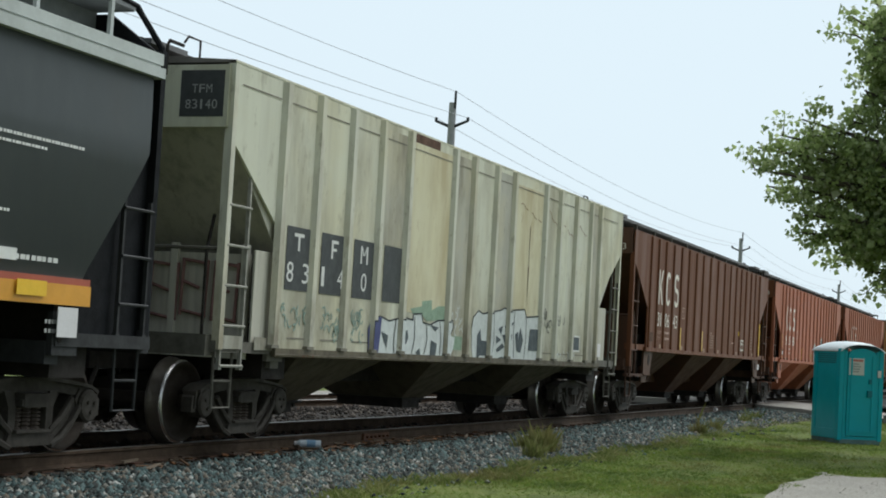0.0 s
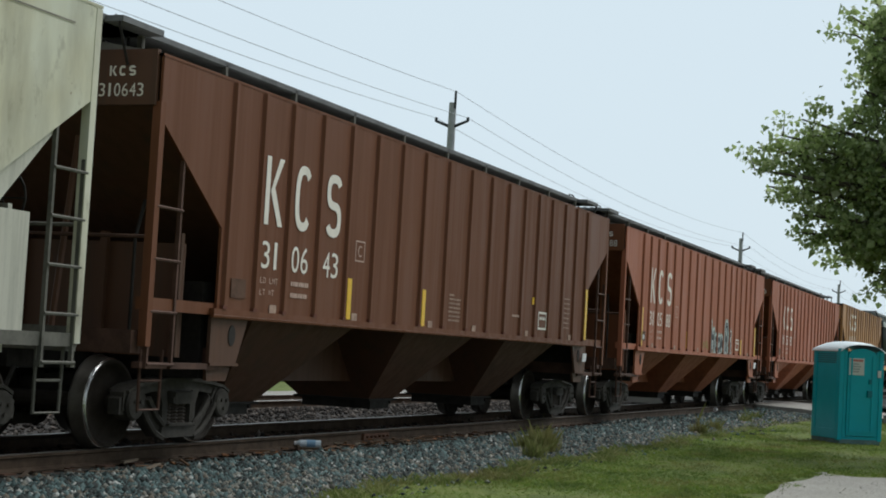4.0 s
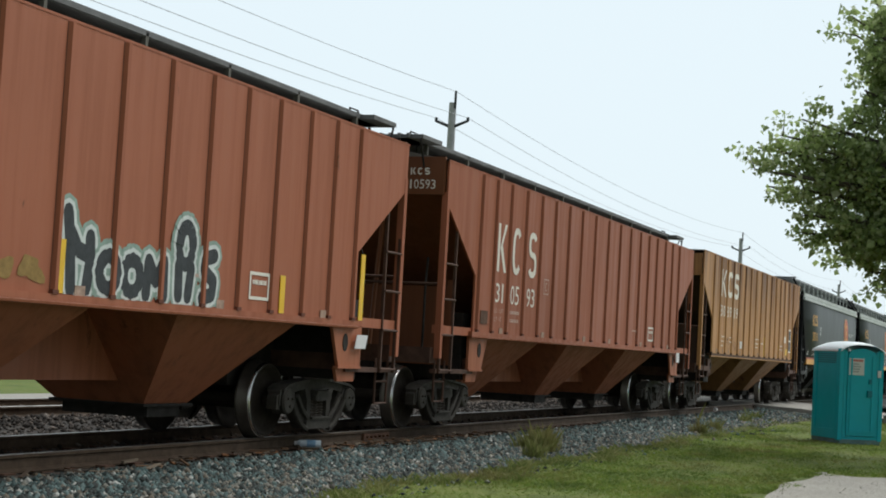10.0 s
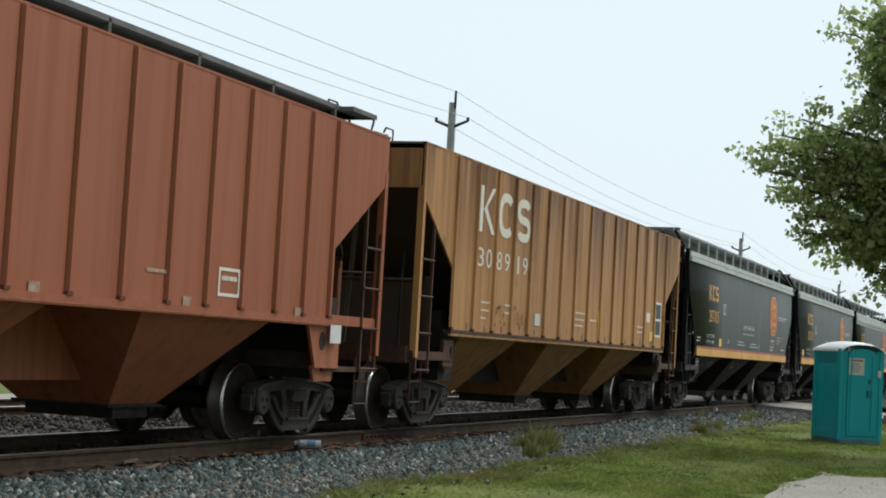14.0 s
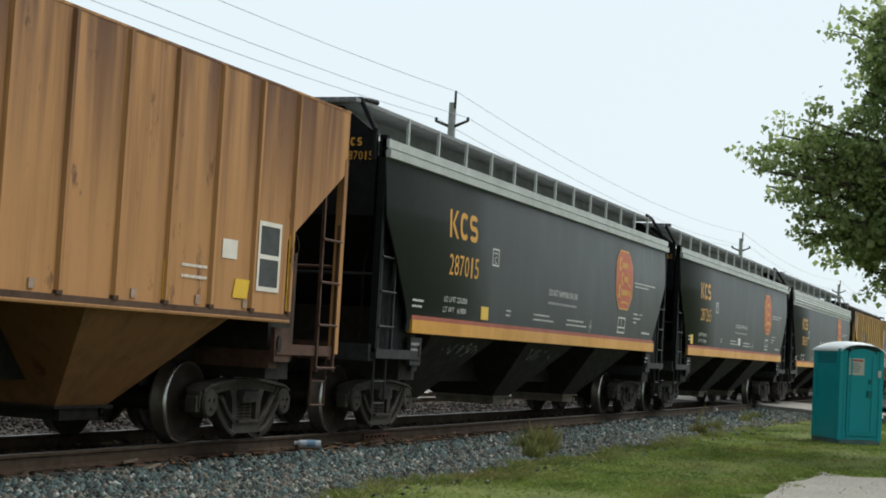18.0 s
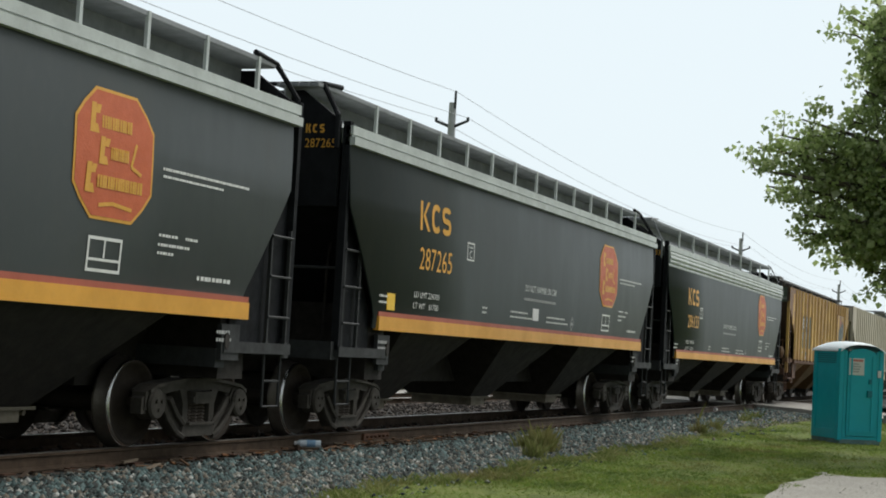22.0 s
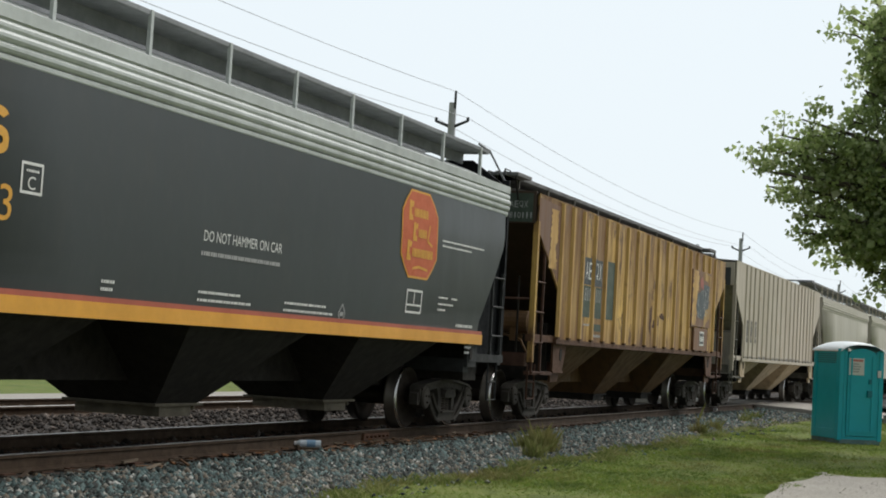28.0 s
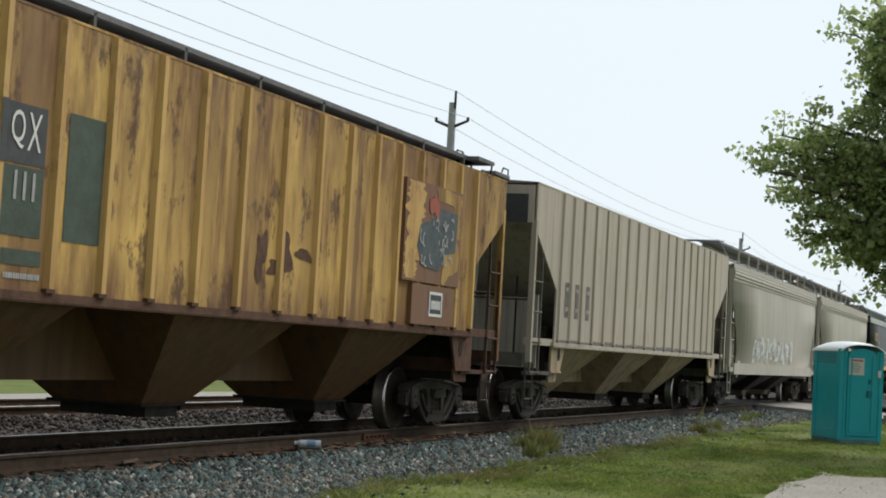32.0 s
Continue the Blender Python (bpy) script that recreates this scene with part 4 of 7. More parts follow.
        pipe(bm, [(e * (ends[e] + 0.04), -1.16, zb), (e * (ends[e] + 0.04), 1.16, zb)], 0.03, 8)
        part("end_hood", bm, M["board_grey"] if ribbed_roof else end_mat, car)
        bm = bmesh.new()
        lo = [(e * ends[e], -1.48, 2.95), (e * ends[e], 1.48, 2.95), (e * (ends[e] - 0.08), 1.48, 2.95), (e * (ends[e] - 0.08), -1.48, 2.95)]
        hi = [(e * (ends[e] - 1.7), -1.44, 1.44), (e * (ends[e] - 1.7), 1.44, 1.44), (e * (ends[e] - 1.8), 1.44, 1.44), (e * (ends[e] - 1.8), -1.44, 1.44)]
        hexa(bm, lo, hi)
        part("slope_sheet", bm, end_mat, car)
        for s in (-1, 1):
            bm = bmesh.new()
            prism(bm, [(e * (ends[e] - 0.06), 1.12), (e * (ends[e] - 0.06), eave), (e * (ends[e] - 0.3), eave), (e * (ends[e] - 0.3), 2.8), (e * (inner - 0.05), 1.55), (e * (inner - 0.05), 1.12)], 1, s * 1.45 - 0.02, s * 1.45 + 0.02)
            part("end_web", bm, end_mat, car)
    underframe(car, half, ends, skirt + 0.02, mat, inner - 0.15, M["deck_grey"] if stripe else mat, belly, deck="low", truck_at=(-0.05, 0.5))
    return car


RIBS = [-6.72, -6.05, -5.35, -4.55, -3.73, -2.93, -2.1, -1.27, -0.37, 0.58, 1.48, 2.32, 3.14, 3.9, 4.65, 5.44, 6.15, 6.85]
car_a = smooth_car("charcoal_hopper_car", "smooth charcoal covered hopper car with an amber sill stripe", -37.2, 8.1, M["charcoal"])
CREAM_RIBS = [-6.78, -5.88, -4.95, -4.02, -3.09, -1.39, -0.58, 0.46, 1.33, 3.02, 3.87, 4.88, 5.86, 6.5]
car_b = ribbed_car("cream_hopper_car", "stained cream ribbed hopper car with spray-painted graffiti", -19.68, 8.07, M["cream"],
                   CREAM_RIBS, sill_z=1.06, deck="low", eave=3.98, rib_w=0.17, rib_d=0.055, hopper=M["hop_cream"], frame_mat=M["frame_pale"], slope_mat=M["slope_soot"], run=2.25, by=(0.05, 0.5), bz=0.3, rib_mat=M["rib_cream"], rib_shade=M["seam_shade_grey"], cap=0.09, shade=False)
# ends of the next three cars: darker maroon, shade put into the paint
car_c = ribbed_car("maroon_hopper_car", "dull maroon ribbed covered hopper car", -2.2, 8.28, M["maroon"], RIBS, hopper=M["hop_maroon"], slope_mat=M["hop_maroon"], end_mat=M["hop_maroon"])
car_d = ribbed_car("red_hopper_car", "faded red ribbed hopper car with teal graffiti", 15.77, 8.28, M["red"], RIBS, hopper=M["hop_red"], slope_mat=M["maroon"], end_mat=M["maroon"])
car_e = ribbed_car("red_hopper_car", "red oxide ribbed covered hopper car", 33.9, 8.3, M["red2"], RIBS, hopper=M["hop_red"], slope_mat=M["maroon"], end_mat=M["maroon"])
car_f = ribbed_car("tan_hopper_car", "dirty tan ribbed covered hopper car with rust streaks", 51.5, 8.0, M["tan"], [-6.62 + 0.889 * k for k in range(16)], hopper=M["hop_tan"], slope_mat=M["slope_brown"], by=(0.1, 0.55), bz=0.26, rib_shade=M["shade_tan"], cap=0.13, deck="low", shade=False)
car_g = smooth_car("charcoal_hopper_car", "charcoal covered hopper car with a yellow tag and amber stripe", 68.85, 8.1, M["charcoal"])
car_h = smooth_car("charcoal_hopper_car", "charcoal covered hopper car with a white tag and amber stripe", 86.4, 8.1, M["charcoal"])
car_i = smooth_car("charcoal_hopper_car", "charcoal hopper car with a corrugated light grey roof edge", 103.9, 8.15, M["charcoal"], eave=3.6, skirt=1.28, ribbed_roof=True, band=(0.15, 0.05))
car_j = ribbed_car("yellow_hopper_car", "rusting yellow ribbed hopper car with dark patches", 121.67, 8.15, M["yellow"], RIBS, end_mat=M["slope_brown"], hopper=M["hop_yellow"], rib_mat=M["rib_yellow"], rib_shade=M["shade_tan"], rib_w=0.12, rib_d=0.05, shade=False)
car_k = ribbed_car("grey_hopper_car", "dusty grey ribbed covered hopper car", 139.87, 8.4, M["stone"], [r - 0.08 for r in RIBS], sill_z=1.38, eave=3.95, hopper=M["hop_stone"], slope_mat=M["slope_grey"], frame_mat=M["frame_grey"], rib_w=0.1, by=(0.2, 0.7), bz=0.25, rib_shade=M["seam_shade_grey"], cap=0.09, shade=False)
car_l = smooth_car("pale_hopper_car", "pale grey smooth hopper car with faint graffiti", 157.37, 8.15, M["pale"], eave=3.75, skirt=1.05, end_mat=M["pale"], roof_mat=M["pale"], stripe=False, ribbed_roof=True)
car_m = smooth_car("pale_hopper_car", "pale grey smooth covered hopper car", 174.97, 8.15, M["pale"], eave=3.75, skirt=1.05, end_mat=M["pale"], roof_mat=M["pale"], stripe=False, ribbed_roof=True)
car_n = smooth_car("charcoal_hopper_car", "smooth charcoal covered hopper car with an amber sill stripe", 192.57, 8.1, M["charcoal"])
CARS = [car_a, car_b, car_c, car_d, car_e, car_f, car_g, car_h, car_i, car_j, car_k, car_l, car_m, car_n]


# ---- lettering, stencils, tags and graffiti on the cars ----
def blob(x, z, w, h, seed, n=22, wob=0.16, power=0.7):
    """A rounded, slightly uneven closed shape."""
    r = random.Random(seed)
    ph = [r.uniform(0, 6.28) for _ in range(3)]
    out = []
    for k in range(n):
        a = 2 * math.pi * k / n
        s = 1 + wob * (math.sin(2 * a + ph[0]) * 0.5 + math.sin(3 * a + ph[1]) * 0.4 + math.sin(5 * a + ph[2]) * 0.25)
        c, d = math.cos(a), math.sin(a)
        out.append((x + w / 2 + w / 2 * s * math.copysign(abs(c) ** power, c), z + h / 2 + h / 2 * s * math.copysign(abs(d) ** power, d)))
    return out


def stroke(pts, w):
    """A brushed line of even width along the points."""
    out = []
    for (a, b), (c, d) in zip(pts, pts[1:]):
        n = math.hypot(c - a, d - b) or 1.0
        u, v = -(d - b) / n * w / 2, (c - a) / n * w / 2
        out.append([(a + u, b + v), (a - u, b - v), (c - u, d - v), (c + u, d + v)])
    return out


SR = random.Random(77)
def scribble(x0, x1, z0, z1, n, w):
    """Small loops and hooks of a quick spray tag that cannot be read."""
    out = []
    for k in range(n):
        cx, cz = SR.uniform(x0, x1), SR.uniform(z0, z1)
        a, r = SR.uniform(0, 6.28), SR.uniform(0.03, 0.09)
        out += stroke([(cx + r * math.cos(a + q * 0.7), cz + r * 1.2 * math.sin(a + q * 0.7)) for q in range(SR.randint(3, 6))], w)
    return out


def frame_lines(x, z, w, h, t):
    return [quad(x, z, w, t), quad(x, z + h - t, w, t), quad(x, z + t, t, h - 2 * t), quad(x + w - t, z + t, t, h - 2 * t)]


def write_end(car, name, text, half, y, z, w, h, material, proud=0.036):
    """Writing on the plate of a car's leading end, read from ahead of the train."""
    if len(text) > 1:
        step = w / (len(text) - 0.18)
        for i, ch in enumerate(text):
            cw = step * (0.3 if ch == "1" else 0.82)
            write_end(car, name, ch, half, y - i * step - (step * 0.82 - cw) / 2, z, cw, h, material, proud)
        return
    src = glyphs(text, material)
    me = bpy.data.meshes.new(name)
    me.from_pydata([(-half - proud, y - v.co.x * w, z + v.co.y * h) for v in src.vertices], [], [tuple(p.vertices) for p in src.polygons])
    me.materials.append(material)
    ob = new(name, me)
    ob.parent = car
    return ob


def mark_end(car, half, y, z, w, h, t, material, proud=0.036):
    bm = bmesh.new()
    for i in range(3):
        for o in owner_mark(i * w * 0.36, z, w * 0.26, h, t, i):
            vs = [bm.verts.new((-half - proud, y - a, c)) for a, c in o]
            bm.faces.new(vs)
    part("owner_mark", bm, material, car)


def tag(car, x, z, w, h, material, skin=flat, name="paper_tag", lean=0.0, label=""):
    bm = bmesh.new()
    y = skin(z + h / 2)
    prism(bm, quad(x, z, w, h, lean), 1, y - 0.012, y - 0.004)
    part(name, bm, material, car, label)


def strip(car, x, z0, z1, w=0.12, y=-1.6):
    bm = bmesh.new()
    box(bm, x, x + w, y - 0.012, y - 0.003, z0, z1)
    part("reflector_strip", bm, M["reflect"], car, "yellow reflective strip")


def red_marks(car, half, digits, letter, dz=0.0, dx=0.0, wide=0.42):
    xs = (-5.97 + dx, -5.24 + dx, -4.41 + dx)
    for i, x in enumerate(xs):
        decal(car, "owner_mark", owner_mark(x, 2.43 + dz, wide, 0.75, 0.1, i), letter, flat, label="off-white painted mark")
        write(car, "car_number", digits[2 * i:2 * i + 2], x, 1.95 + dz * 0.9, wide, 0.3, letter, flat)
    decal(car, "plate_box", frame_lines(-3.5, 2.2, 0.28, 0.26, 0.018), M["faint"], flat)
    write(car, "plate_letter", "C", -3.42, 2.26, 0.11, 0.14, M["faint"], flat)
    write(car, "load_limit", "LD LMT", -5.97, 1.79, 0.42, 0.065, M["faint"], flat)
    write(car, "light_weight", "LT WT", -5.97, 1.66, 0.34, 0.065, M["faint"], flat)
    decal(car, "stencil_text", bars(-5.22, 1.78, 0.45, 0.085, 3) + bars(-5.22, 1.65, 0.42, 0.085, 3) + bars(2.7, 1.75, 0.4, 0.06, 4), M["faint"], flat)
    for x in (-5.72, -3.52, -0.95, 0.85, 3.4, 5.9):
        tag(car, x, 1.47, 0.16, 0.09, M["pad"], flat, "jack_pad_mark")
    decal(car, "test_box", frame_lines(4.1, 1.6, 0.46, 0.3, 0.035) + bars(4.17, 1.75, 0.32, 0.08, 3), letter, flat)
    mark_end(car, half - 0.05, -1.03, 3.64, 0.3, 0.1, 0.022, letter)
    write_end(car, "end_number", digits, half - 0.05, -0.92, 3.44, 0.5, 0.13, letter)


red_marks(car_c, 8.28, "310643", M["letter"])
red_marks(car_d, 8.28, "310588", M["letter"])
red_marks(car_e, 8.3, "310593", M["letter"])
strip(car_c, 6.8, 1.5, 2.42, 0.12, -1.637)
strip(car_c, 3.72, 2.0, 2.12, 0.1)
for x in (-3.68, -1.2):
    strip(car_c, x, 1.48, 1.98)
for x, z1 in ((-6.68, 2.3), (-4.6, 1.93), (-2.2, 1.92), (0.55, 1.95), (4.82, 1.9), (7.0, 2.3)):
    strip(car_d, x, 1.48, z1)
for k in range(7):
    decal(car_c, "stencil_text", bars(-0.16 + 0.02 * (k % 2), 1.58 + 0.06 * k, 0.46 if k < 6 else 0.2, 0.045, 4), M["pad"], flat)
    decal(car_c, "stencil_text", bars(5.58, 1.66 + 0.085 * k, 0.34, 0.04, 3), M["pad"], flat)
for c in (car_c, car_d, car_e):
    tag(c, -6.62, 1.6, 0.32, 0.2, M["bare"], flat, "placard_board", label="small rusty placard board")
tag(car_d, -6.58, 1.63, 0.14, 0.1, M["paper"], lambda z: -1.613)
tag(car_c, 6.82, 1.1, 0.24, 0.15, M["paper"], lambda z: -1.62, lean=0.04)
tag(car_d, 6.9, 1.13, 0.32, 0.17, M["paper"], lambda z: -1.62, lean=0.06, label="crumpled white paper tag")
tag(car_e, 6.85, 1.18, 0.3, 0.22, M["paper"], lambda z: -1.62)
# graffiti on the faded red car: teal halo, white edge, black filling
def loop(x, z, w, h, n=12):
    return [(x + w * math.cos(2 * math.pi * k / n), z + h * math.sin(2 * math.pi * k / n)) for k in range(n + 1)]


TAG_LINES = [[(0.68, 2.2), (0.74, 1.9), (0.78, 1.53)], [(0.74, 2.02), (0.86, 1.88), (1.02, 1.84)], [(1.04, 2.0), (1.06, 1.8), (1.02, 1.54)], loop(1.36, 1.71, 0.15, 0.15), loop(1.76, 1.7, 0.14, 0.15),
             [(2.02, 1.54), (2.04, 1.86), (2.18, 1.68), (2.32, 1.87), (2.34, 1.54)], loop(2.72, 2.06, 0.13, 0.19), [(2.6, 1.86), (2.62, 1.56)], [(2.84, 1.84), (2.8, 1.56)],
             [(3.3, 2.0), (3.12, 1.96), (3.1, 1.84), (3.3, 1.74), (3.28, 1.6), (3.08, 1.56)]]
for name, width, colour, lift in (("graffiti_halo", 0.34, "tag_teal", 0.0045), ("graffiti_edge", 0.25, "tag_white", 0.0062), ("graffiti_fill", 0.16, "tag_black", 0.008)):
    bits = []
    for line in TAG_LINES:
        bits += stroke(line, width * 0.95)
        for x, z in line:
            bits.append([(x + width * 0.47 * math.cos(k * math.pi / 4), max(1.475, z + width * 0.47 * math.sin(k * math.pi / 4))) for k in range(8)])
    tagged(decal(car_d, "graffiti_line", bits, M[colour], flat, lift), name.replace("graffiti_", "sprayed graffiti ") + " on faded red paint", kind="stuff")
decal(car_d, "graffiti_haze", [blob(-0.45, 1.5, 0.35, 0.25, 91, wob=0.5), blob(0.05, 1.55, 0.3, 0.22, 92, wob=0.5)], plain("faint_lime_spray", (0.33, 0.2, 0.05), 0.7, 0, 0.4, 12), flat, 0.005)

# tan car
def drips(x0, x1, top, n, longest, widest, seed):
    """Thin tapering streaks that run down from the top edge."""
    r, out = random.Random(seed), []
    for k in range(n):
        x, w = r.uniform(x0, x1), r.uniform(0.25, 1.0) * widest
        z = top - longest * r.random() ** 2 - 0.08
        out.append([(x - w / 2, top), (x + w / 2, top), (x + w * 0.35, z + (top - z) * 0.4), (x + w * 0.1, z), (x - w * 0.25, z + (top - z) * 0.3)])
    return out


YR = random.Random(21)
def splash(edges, z0, tall):
    """Ragged grime along the foot of each panel."""
    out = []
    for a, b in zip(edges, edges[1:]):
        h = YR.uniform(0.4, 1.0) * tall
        top = [(b - 0.11 - (b - a - 0.18) * k / 9, z0 + h * (0.8 + 0.2 * math.sin(k * 1.9 + a) + YR.uniform(-0.1, 0.1))) for k in range(10)]
        out.append([(a + 0.07, z0), (b - 0.11, z0)] + top)
    return out


decal(car_k, "rust_streak", splash([r - 0.08 for r in RIBS], 1.41, 0.12), M["worn_mark"], flat, 0.002)
for i, (x, w) in enumerate(((-5.66, 0.68), (-4.78, 0.7), (-3.88, 0.68))):
    decal(car_f, "owner_mark", owner_mark(x, 2.97, w, 0.7, 0.14, i), M["letter"], flat, label="off-white painted mark")
for i, d in enumerate("308919"):
    write(car_f, "car_number", d, (-5.64, -5.27, -4.78, -4.4, -3.76, -3.48)[i], 2.45, 0.09 if d == "1" else 0.25, 0.29, M["letter"], flat)
tag(car_f, -2.72, 1.66, 0.29, 0.2, M["paper"], label="white paper tag")
tag(car_f, 5.36, 1.6, 0.32, 0.2, M["reflect"], lean=0.05, name="yellow_tag")
decal(car_f, "stencil_text", bars(-5.4, 1.9, 0.4, 0.05, 4) + bars(-5.4, 1.78, 0.35, 0.05, 3) + bars(-5.4, 1.66, 0.25, 0.05, 2) + bars(-4.3, 1.9, 0.35, 0.05, 3) + bars(-4.3, 1.78, 0.35, 0.05, 4)
      + bars(-0.3, 1.95, 0.6, 0.05, 4) + bars(-0.3, 1.83, 0.55, 0.05, 4) + bars(-0.3, 1.72, 0.5, 0.05, 3) + bars(0.7, 1.85, 0.4, 0.05, 3) + bars(4.3, 1.85, 0.5, 0.05, 4) + bars(4.3, 1.74, 0.5, 0.05, 4), M["letter"], flat)
decal(car_f, "test_box", [quad(5.9, 1.72, 0.5, 0.72)], M["panel"], flat)
decal(car_f, "test_box_border", frame_lines(5.88, 1.7, 0.54, 0.76, 0.05) + [quad(5.92, 2.05, 0.46, 0.05)], M["letter"], flat, 0.01)
decal(car_f, "service_mark", [quad(5.1, 2.0, 0.32, 0.2)], M["letter"], flat)
for x, z0, z1 in ((6.62, 1.5, 2.36), (1.25, 1.5, 2.07), (3.96, 1.5, 1.9), (-3.98, 1.5, 1.9)):
    strip(car_f, x, z0, z1, 0.08)
for x in (-6.0, -5.2, -4.4, -2.7, -1.2, 0.2, 1.8, 3.4, 4.6, 5.6):
    tag(car_f, x, 1.5, 0.09, 0.09, M["pad"], flat, "jack_pad_mark")
decal(car_f, "scrawl", scribble(-4.75, -4.2, 1.6, 1.88, 9, 0.022) + scribble(-3.8, -3.25, 1.64, 1.85, 7, 0.022), M["bare"], flat, 0.01)


def dark_marks(car, digits, dx=0.0, dz=0.0, half=8.1, px=-3.77, nx=-0.92, ex=0.0, ez=0.0, load=("224300", "61700")):
    for i, x in enumerate((-5.66, -5.24, -4.84)):
        decal(car, "owner_mark", owner_mark(x + dx, 2.78 + dz, 0.35, 0.4, 0.08, i), M["gold"], bulge, label="golden painted mark")
    write(car, "car_number", digits, -5.62 + dx, 2.25 + dz, 1.24, 0.3, M["gold"], bulge, "golden painted number")
    decal(car, "plate_box", frame_lines(px, 2.5 + dz, 0.31, 0.27, 0.025) + bars(px + 0.07, 2.68 + dz, 0.18, 0.035, 2), M["white"], bulge)
    write(car, "plate_letter", "C", px + 0.1, 2.54 + dz, 0.11, 0.11, M["white"], bulge)
    write(car, "notice_text", "DO NOT HAMMER ON CAR", nx, 2.2 + ez, 1.75, 0.11, M["white"], bulge, "white stencilled notice")
    decal(car, "notice_line", bars(nx - 0.03, 2.04 + ez, 1.75, 0.07, 12), M["chalk"], bulge)
    write(car, "load_limit", "LD LMT " + load[0], -5.72 + dx, 1.86 + dz, 0.94, 0.08, M["white"], bulge)
    write(car, "light_weight", "LT WT   " + load[1], -5.72 + dx, 1.71 + dz, 0.94, 0.08, M["white"], bulge)
    decal(car, "stencil_text", bars(-6.9 + dx, 1.8 + dz, 0.4, 0.05, 3) + bars(-6.9 + dx, 1.72 + dz, 0.35, 0.05, 3) + bars(-2.95 + dx, 1.82 + dz, 0.22, 0.05, 2) + bars(-2.95 + dx, 1.75 + dz, 0.2, 0.05, 2)
          + bars(-1.6 + ex, 1.82 + dz, 0.9, 0.045, 6) + bars(-1.6 + ex, 1.74 + dz, 1.15, 0.045, 7) + bars(0.35 + ex, 1.8 + dz, 1.1, 0.045, 6) + bars(0.35 + ex, 1.72 + dz, 1.3, 0.045, 8)
          + bars(5.1 + ex, 2.1 + dz, 0.35, 0.045, 2) + bars(5.6 + ex, 2.1 + dz, 0.25, 0.045, 2) + bars(5.1 + ex, 2.01 + dz, 0.6, 0.045, 4) + bars(5.1 + ex, 1.93 + dz, 0.3, 0.045, 2) + bars(5.9 + ex, 1.72 + dz, 0.7, 0.07, 3), M["white"], bulge)
    decal(car, "owner_line", bars(5.1 + ex, 2.74 + ez, 1.75, 0.045, 13) + bars(5.1 + ex, 2.67 + ez, 1.2, 0.04, 9), M["white"], bulge)
    # emblem: an eight-sided badge with plain shapes in gold
    x, z, w, h = 3.62 + ex, 2.2 + ez, 1.26, 1.13
    def badge(g):
        return [(x + 0.3 - g * 0.4, z - g), (x + w - 0.3 + g * 0.4, z - g), (x + w + g, z + 0.24 - g * 0.4), (x + w + g, z + h - 0.24 + g * 0.4), (x + w - 0.3 + g * 0.4, z + h + g), (x + 0.3 - g * 0.4, z + h + g), (x - g, z + h - 0.24 + g * 0.4), (x - g, z + 0.24 - g * 0.4)]
    def strips_of(pts, n=8):
        """Slices a convex outline into level bands so that it follows the curved side."""
        lo, hi = min(p[1] for p in pts), max(p[1] for p in pts)
        def span(v):
            xs = []
            for (a, b), (c, d) in zip(pts, pts[1:] + pts[:1]):
                if (b - v) * (d - v) <= 0 and b != d:
                    xs.append(a + (c - a) * (v - b) / (d - b))
            return (min(xs), max(xs)) if xs else (0, 0)
        out = []
        for k in range(n):
            a, b = lo + (hi - lo) * (k + 1e-4) / n, lo + (hi - lo) * (k + 1 - 1e-4) / n
            (p, q), (r, s) = span(a), span(b)
            out.append([(p, a), (q, a), (s, b), (r, b)])
        return out
    decal(car, "emblem_rim", strips_of(badge(0.03)), M["gold"], bulge, 0.006, "golden rim of an eight-sided emblem")
    decal(car, "emblem", strips_of(badge(0.0)), M["orange"], bulge, 0.009, "orange-red eight-sided emblem")
    gold = []
    for u, v, h1, long, n in ((0.2, 0.74, 0.27, 0.5, 4), (0.36, 0.47, 0.25, 0.3, 3), (0.16, 0.2, 0.27, 0.76, 6)):
        gold += [quad(x + u, z + v, 0.075, h1, 0.02), quad(x + u + 0.075, z + v + h1 * 0.66, 0.07, h1 * 0.3, 0.03), quad(x + u + 0.075, z + v, 0.075, h1 * 0.3, -0.03)]
        gold += bars(x + u + 0.19, z + v + 0.02, long, 0.19, n)
    gold += stroke([(x + 0.98, z + 0.72), (x + 0.9, z + 0.5), (x + 1.08, z + 0.44)], 0.035) + stroke([(x + 0.4, z + 0.1), (x + 0.62, z + 0.13), (x + 0.95, z + 0.1)], 0.035)
    decal(car, "emblem_figure", gold, M["gold"], bulge, 0.012)
    decal(car, "test_box", frame_lines(3.92 + ex, 1.7 + ez, 0.56, 0.32, 0.03) + [quad(3.95 + ex, 1.8 + ez, 0.5, 0.025), quad(4.18 + ex, 1.83 + ez, 0.025, 0.17)], M["white"], bulge)
    mark_end(car, half - 0.1, -0.96, 3.75, 0.26, 0.11, 0.024, M["gold"])
    write_end(car, "end_number", digits, half - 0.1, -0.96, 3.57, 0.42, 0.11, M["gold"])
    dm = (1.92 + ex, 1.76 + dz)
    decal(car, "diamond_mark", stroke([(dm[0] - 0.1, dm[1]), (dm[0], dm[1] + 0.12), (dm[0] + 0.1, dm[1]), (dm[0], dm[1] - 0.12), (dm[0] - 0.1, dm[1])], 0.02) + [quad(dm[0] - 0.05, dm[1] - 0.025, 0.1, 0.05)], M["chalk"], bulge)


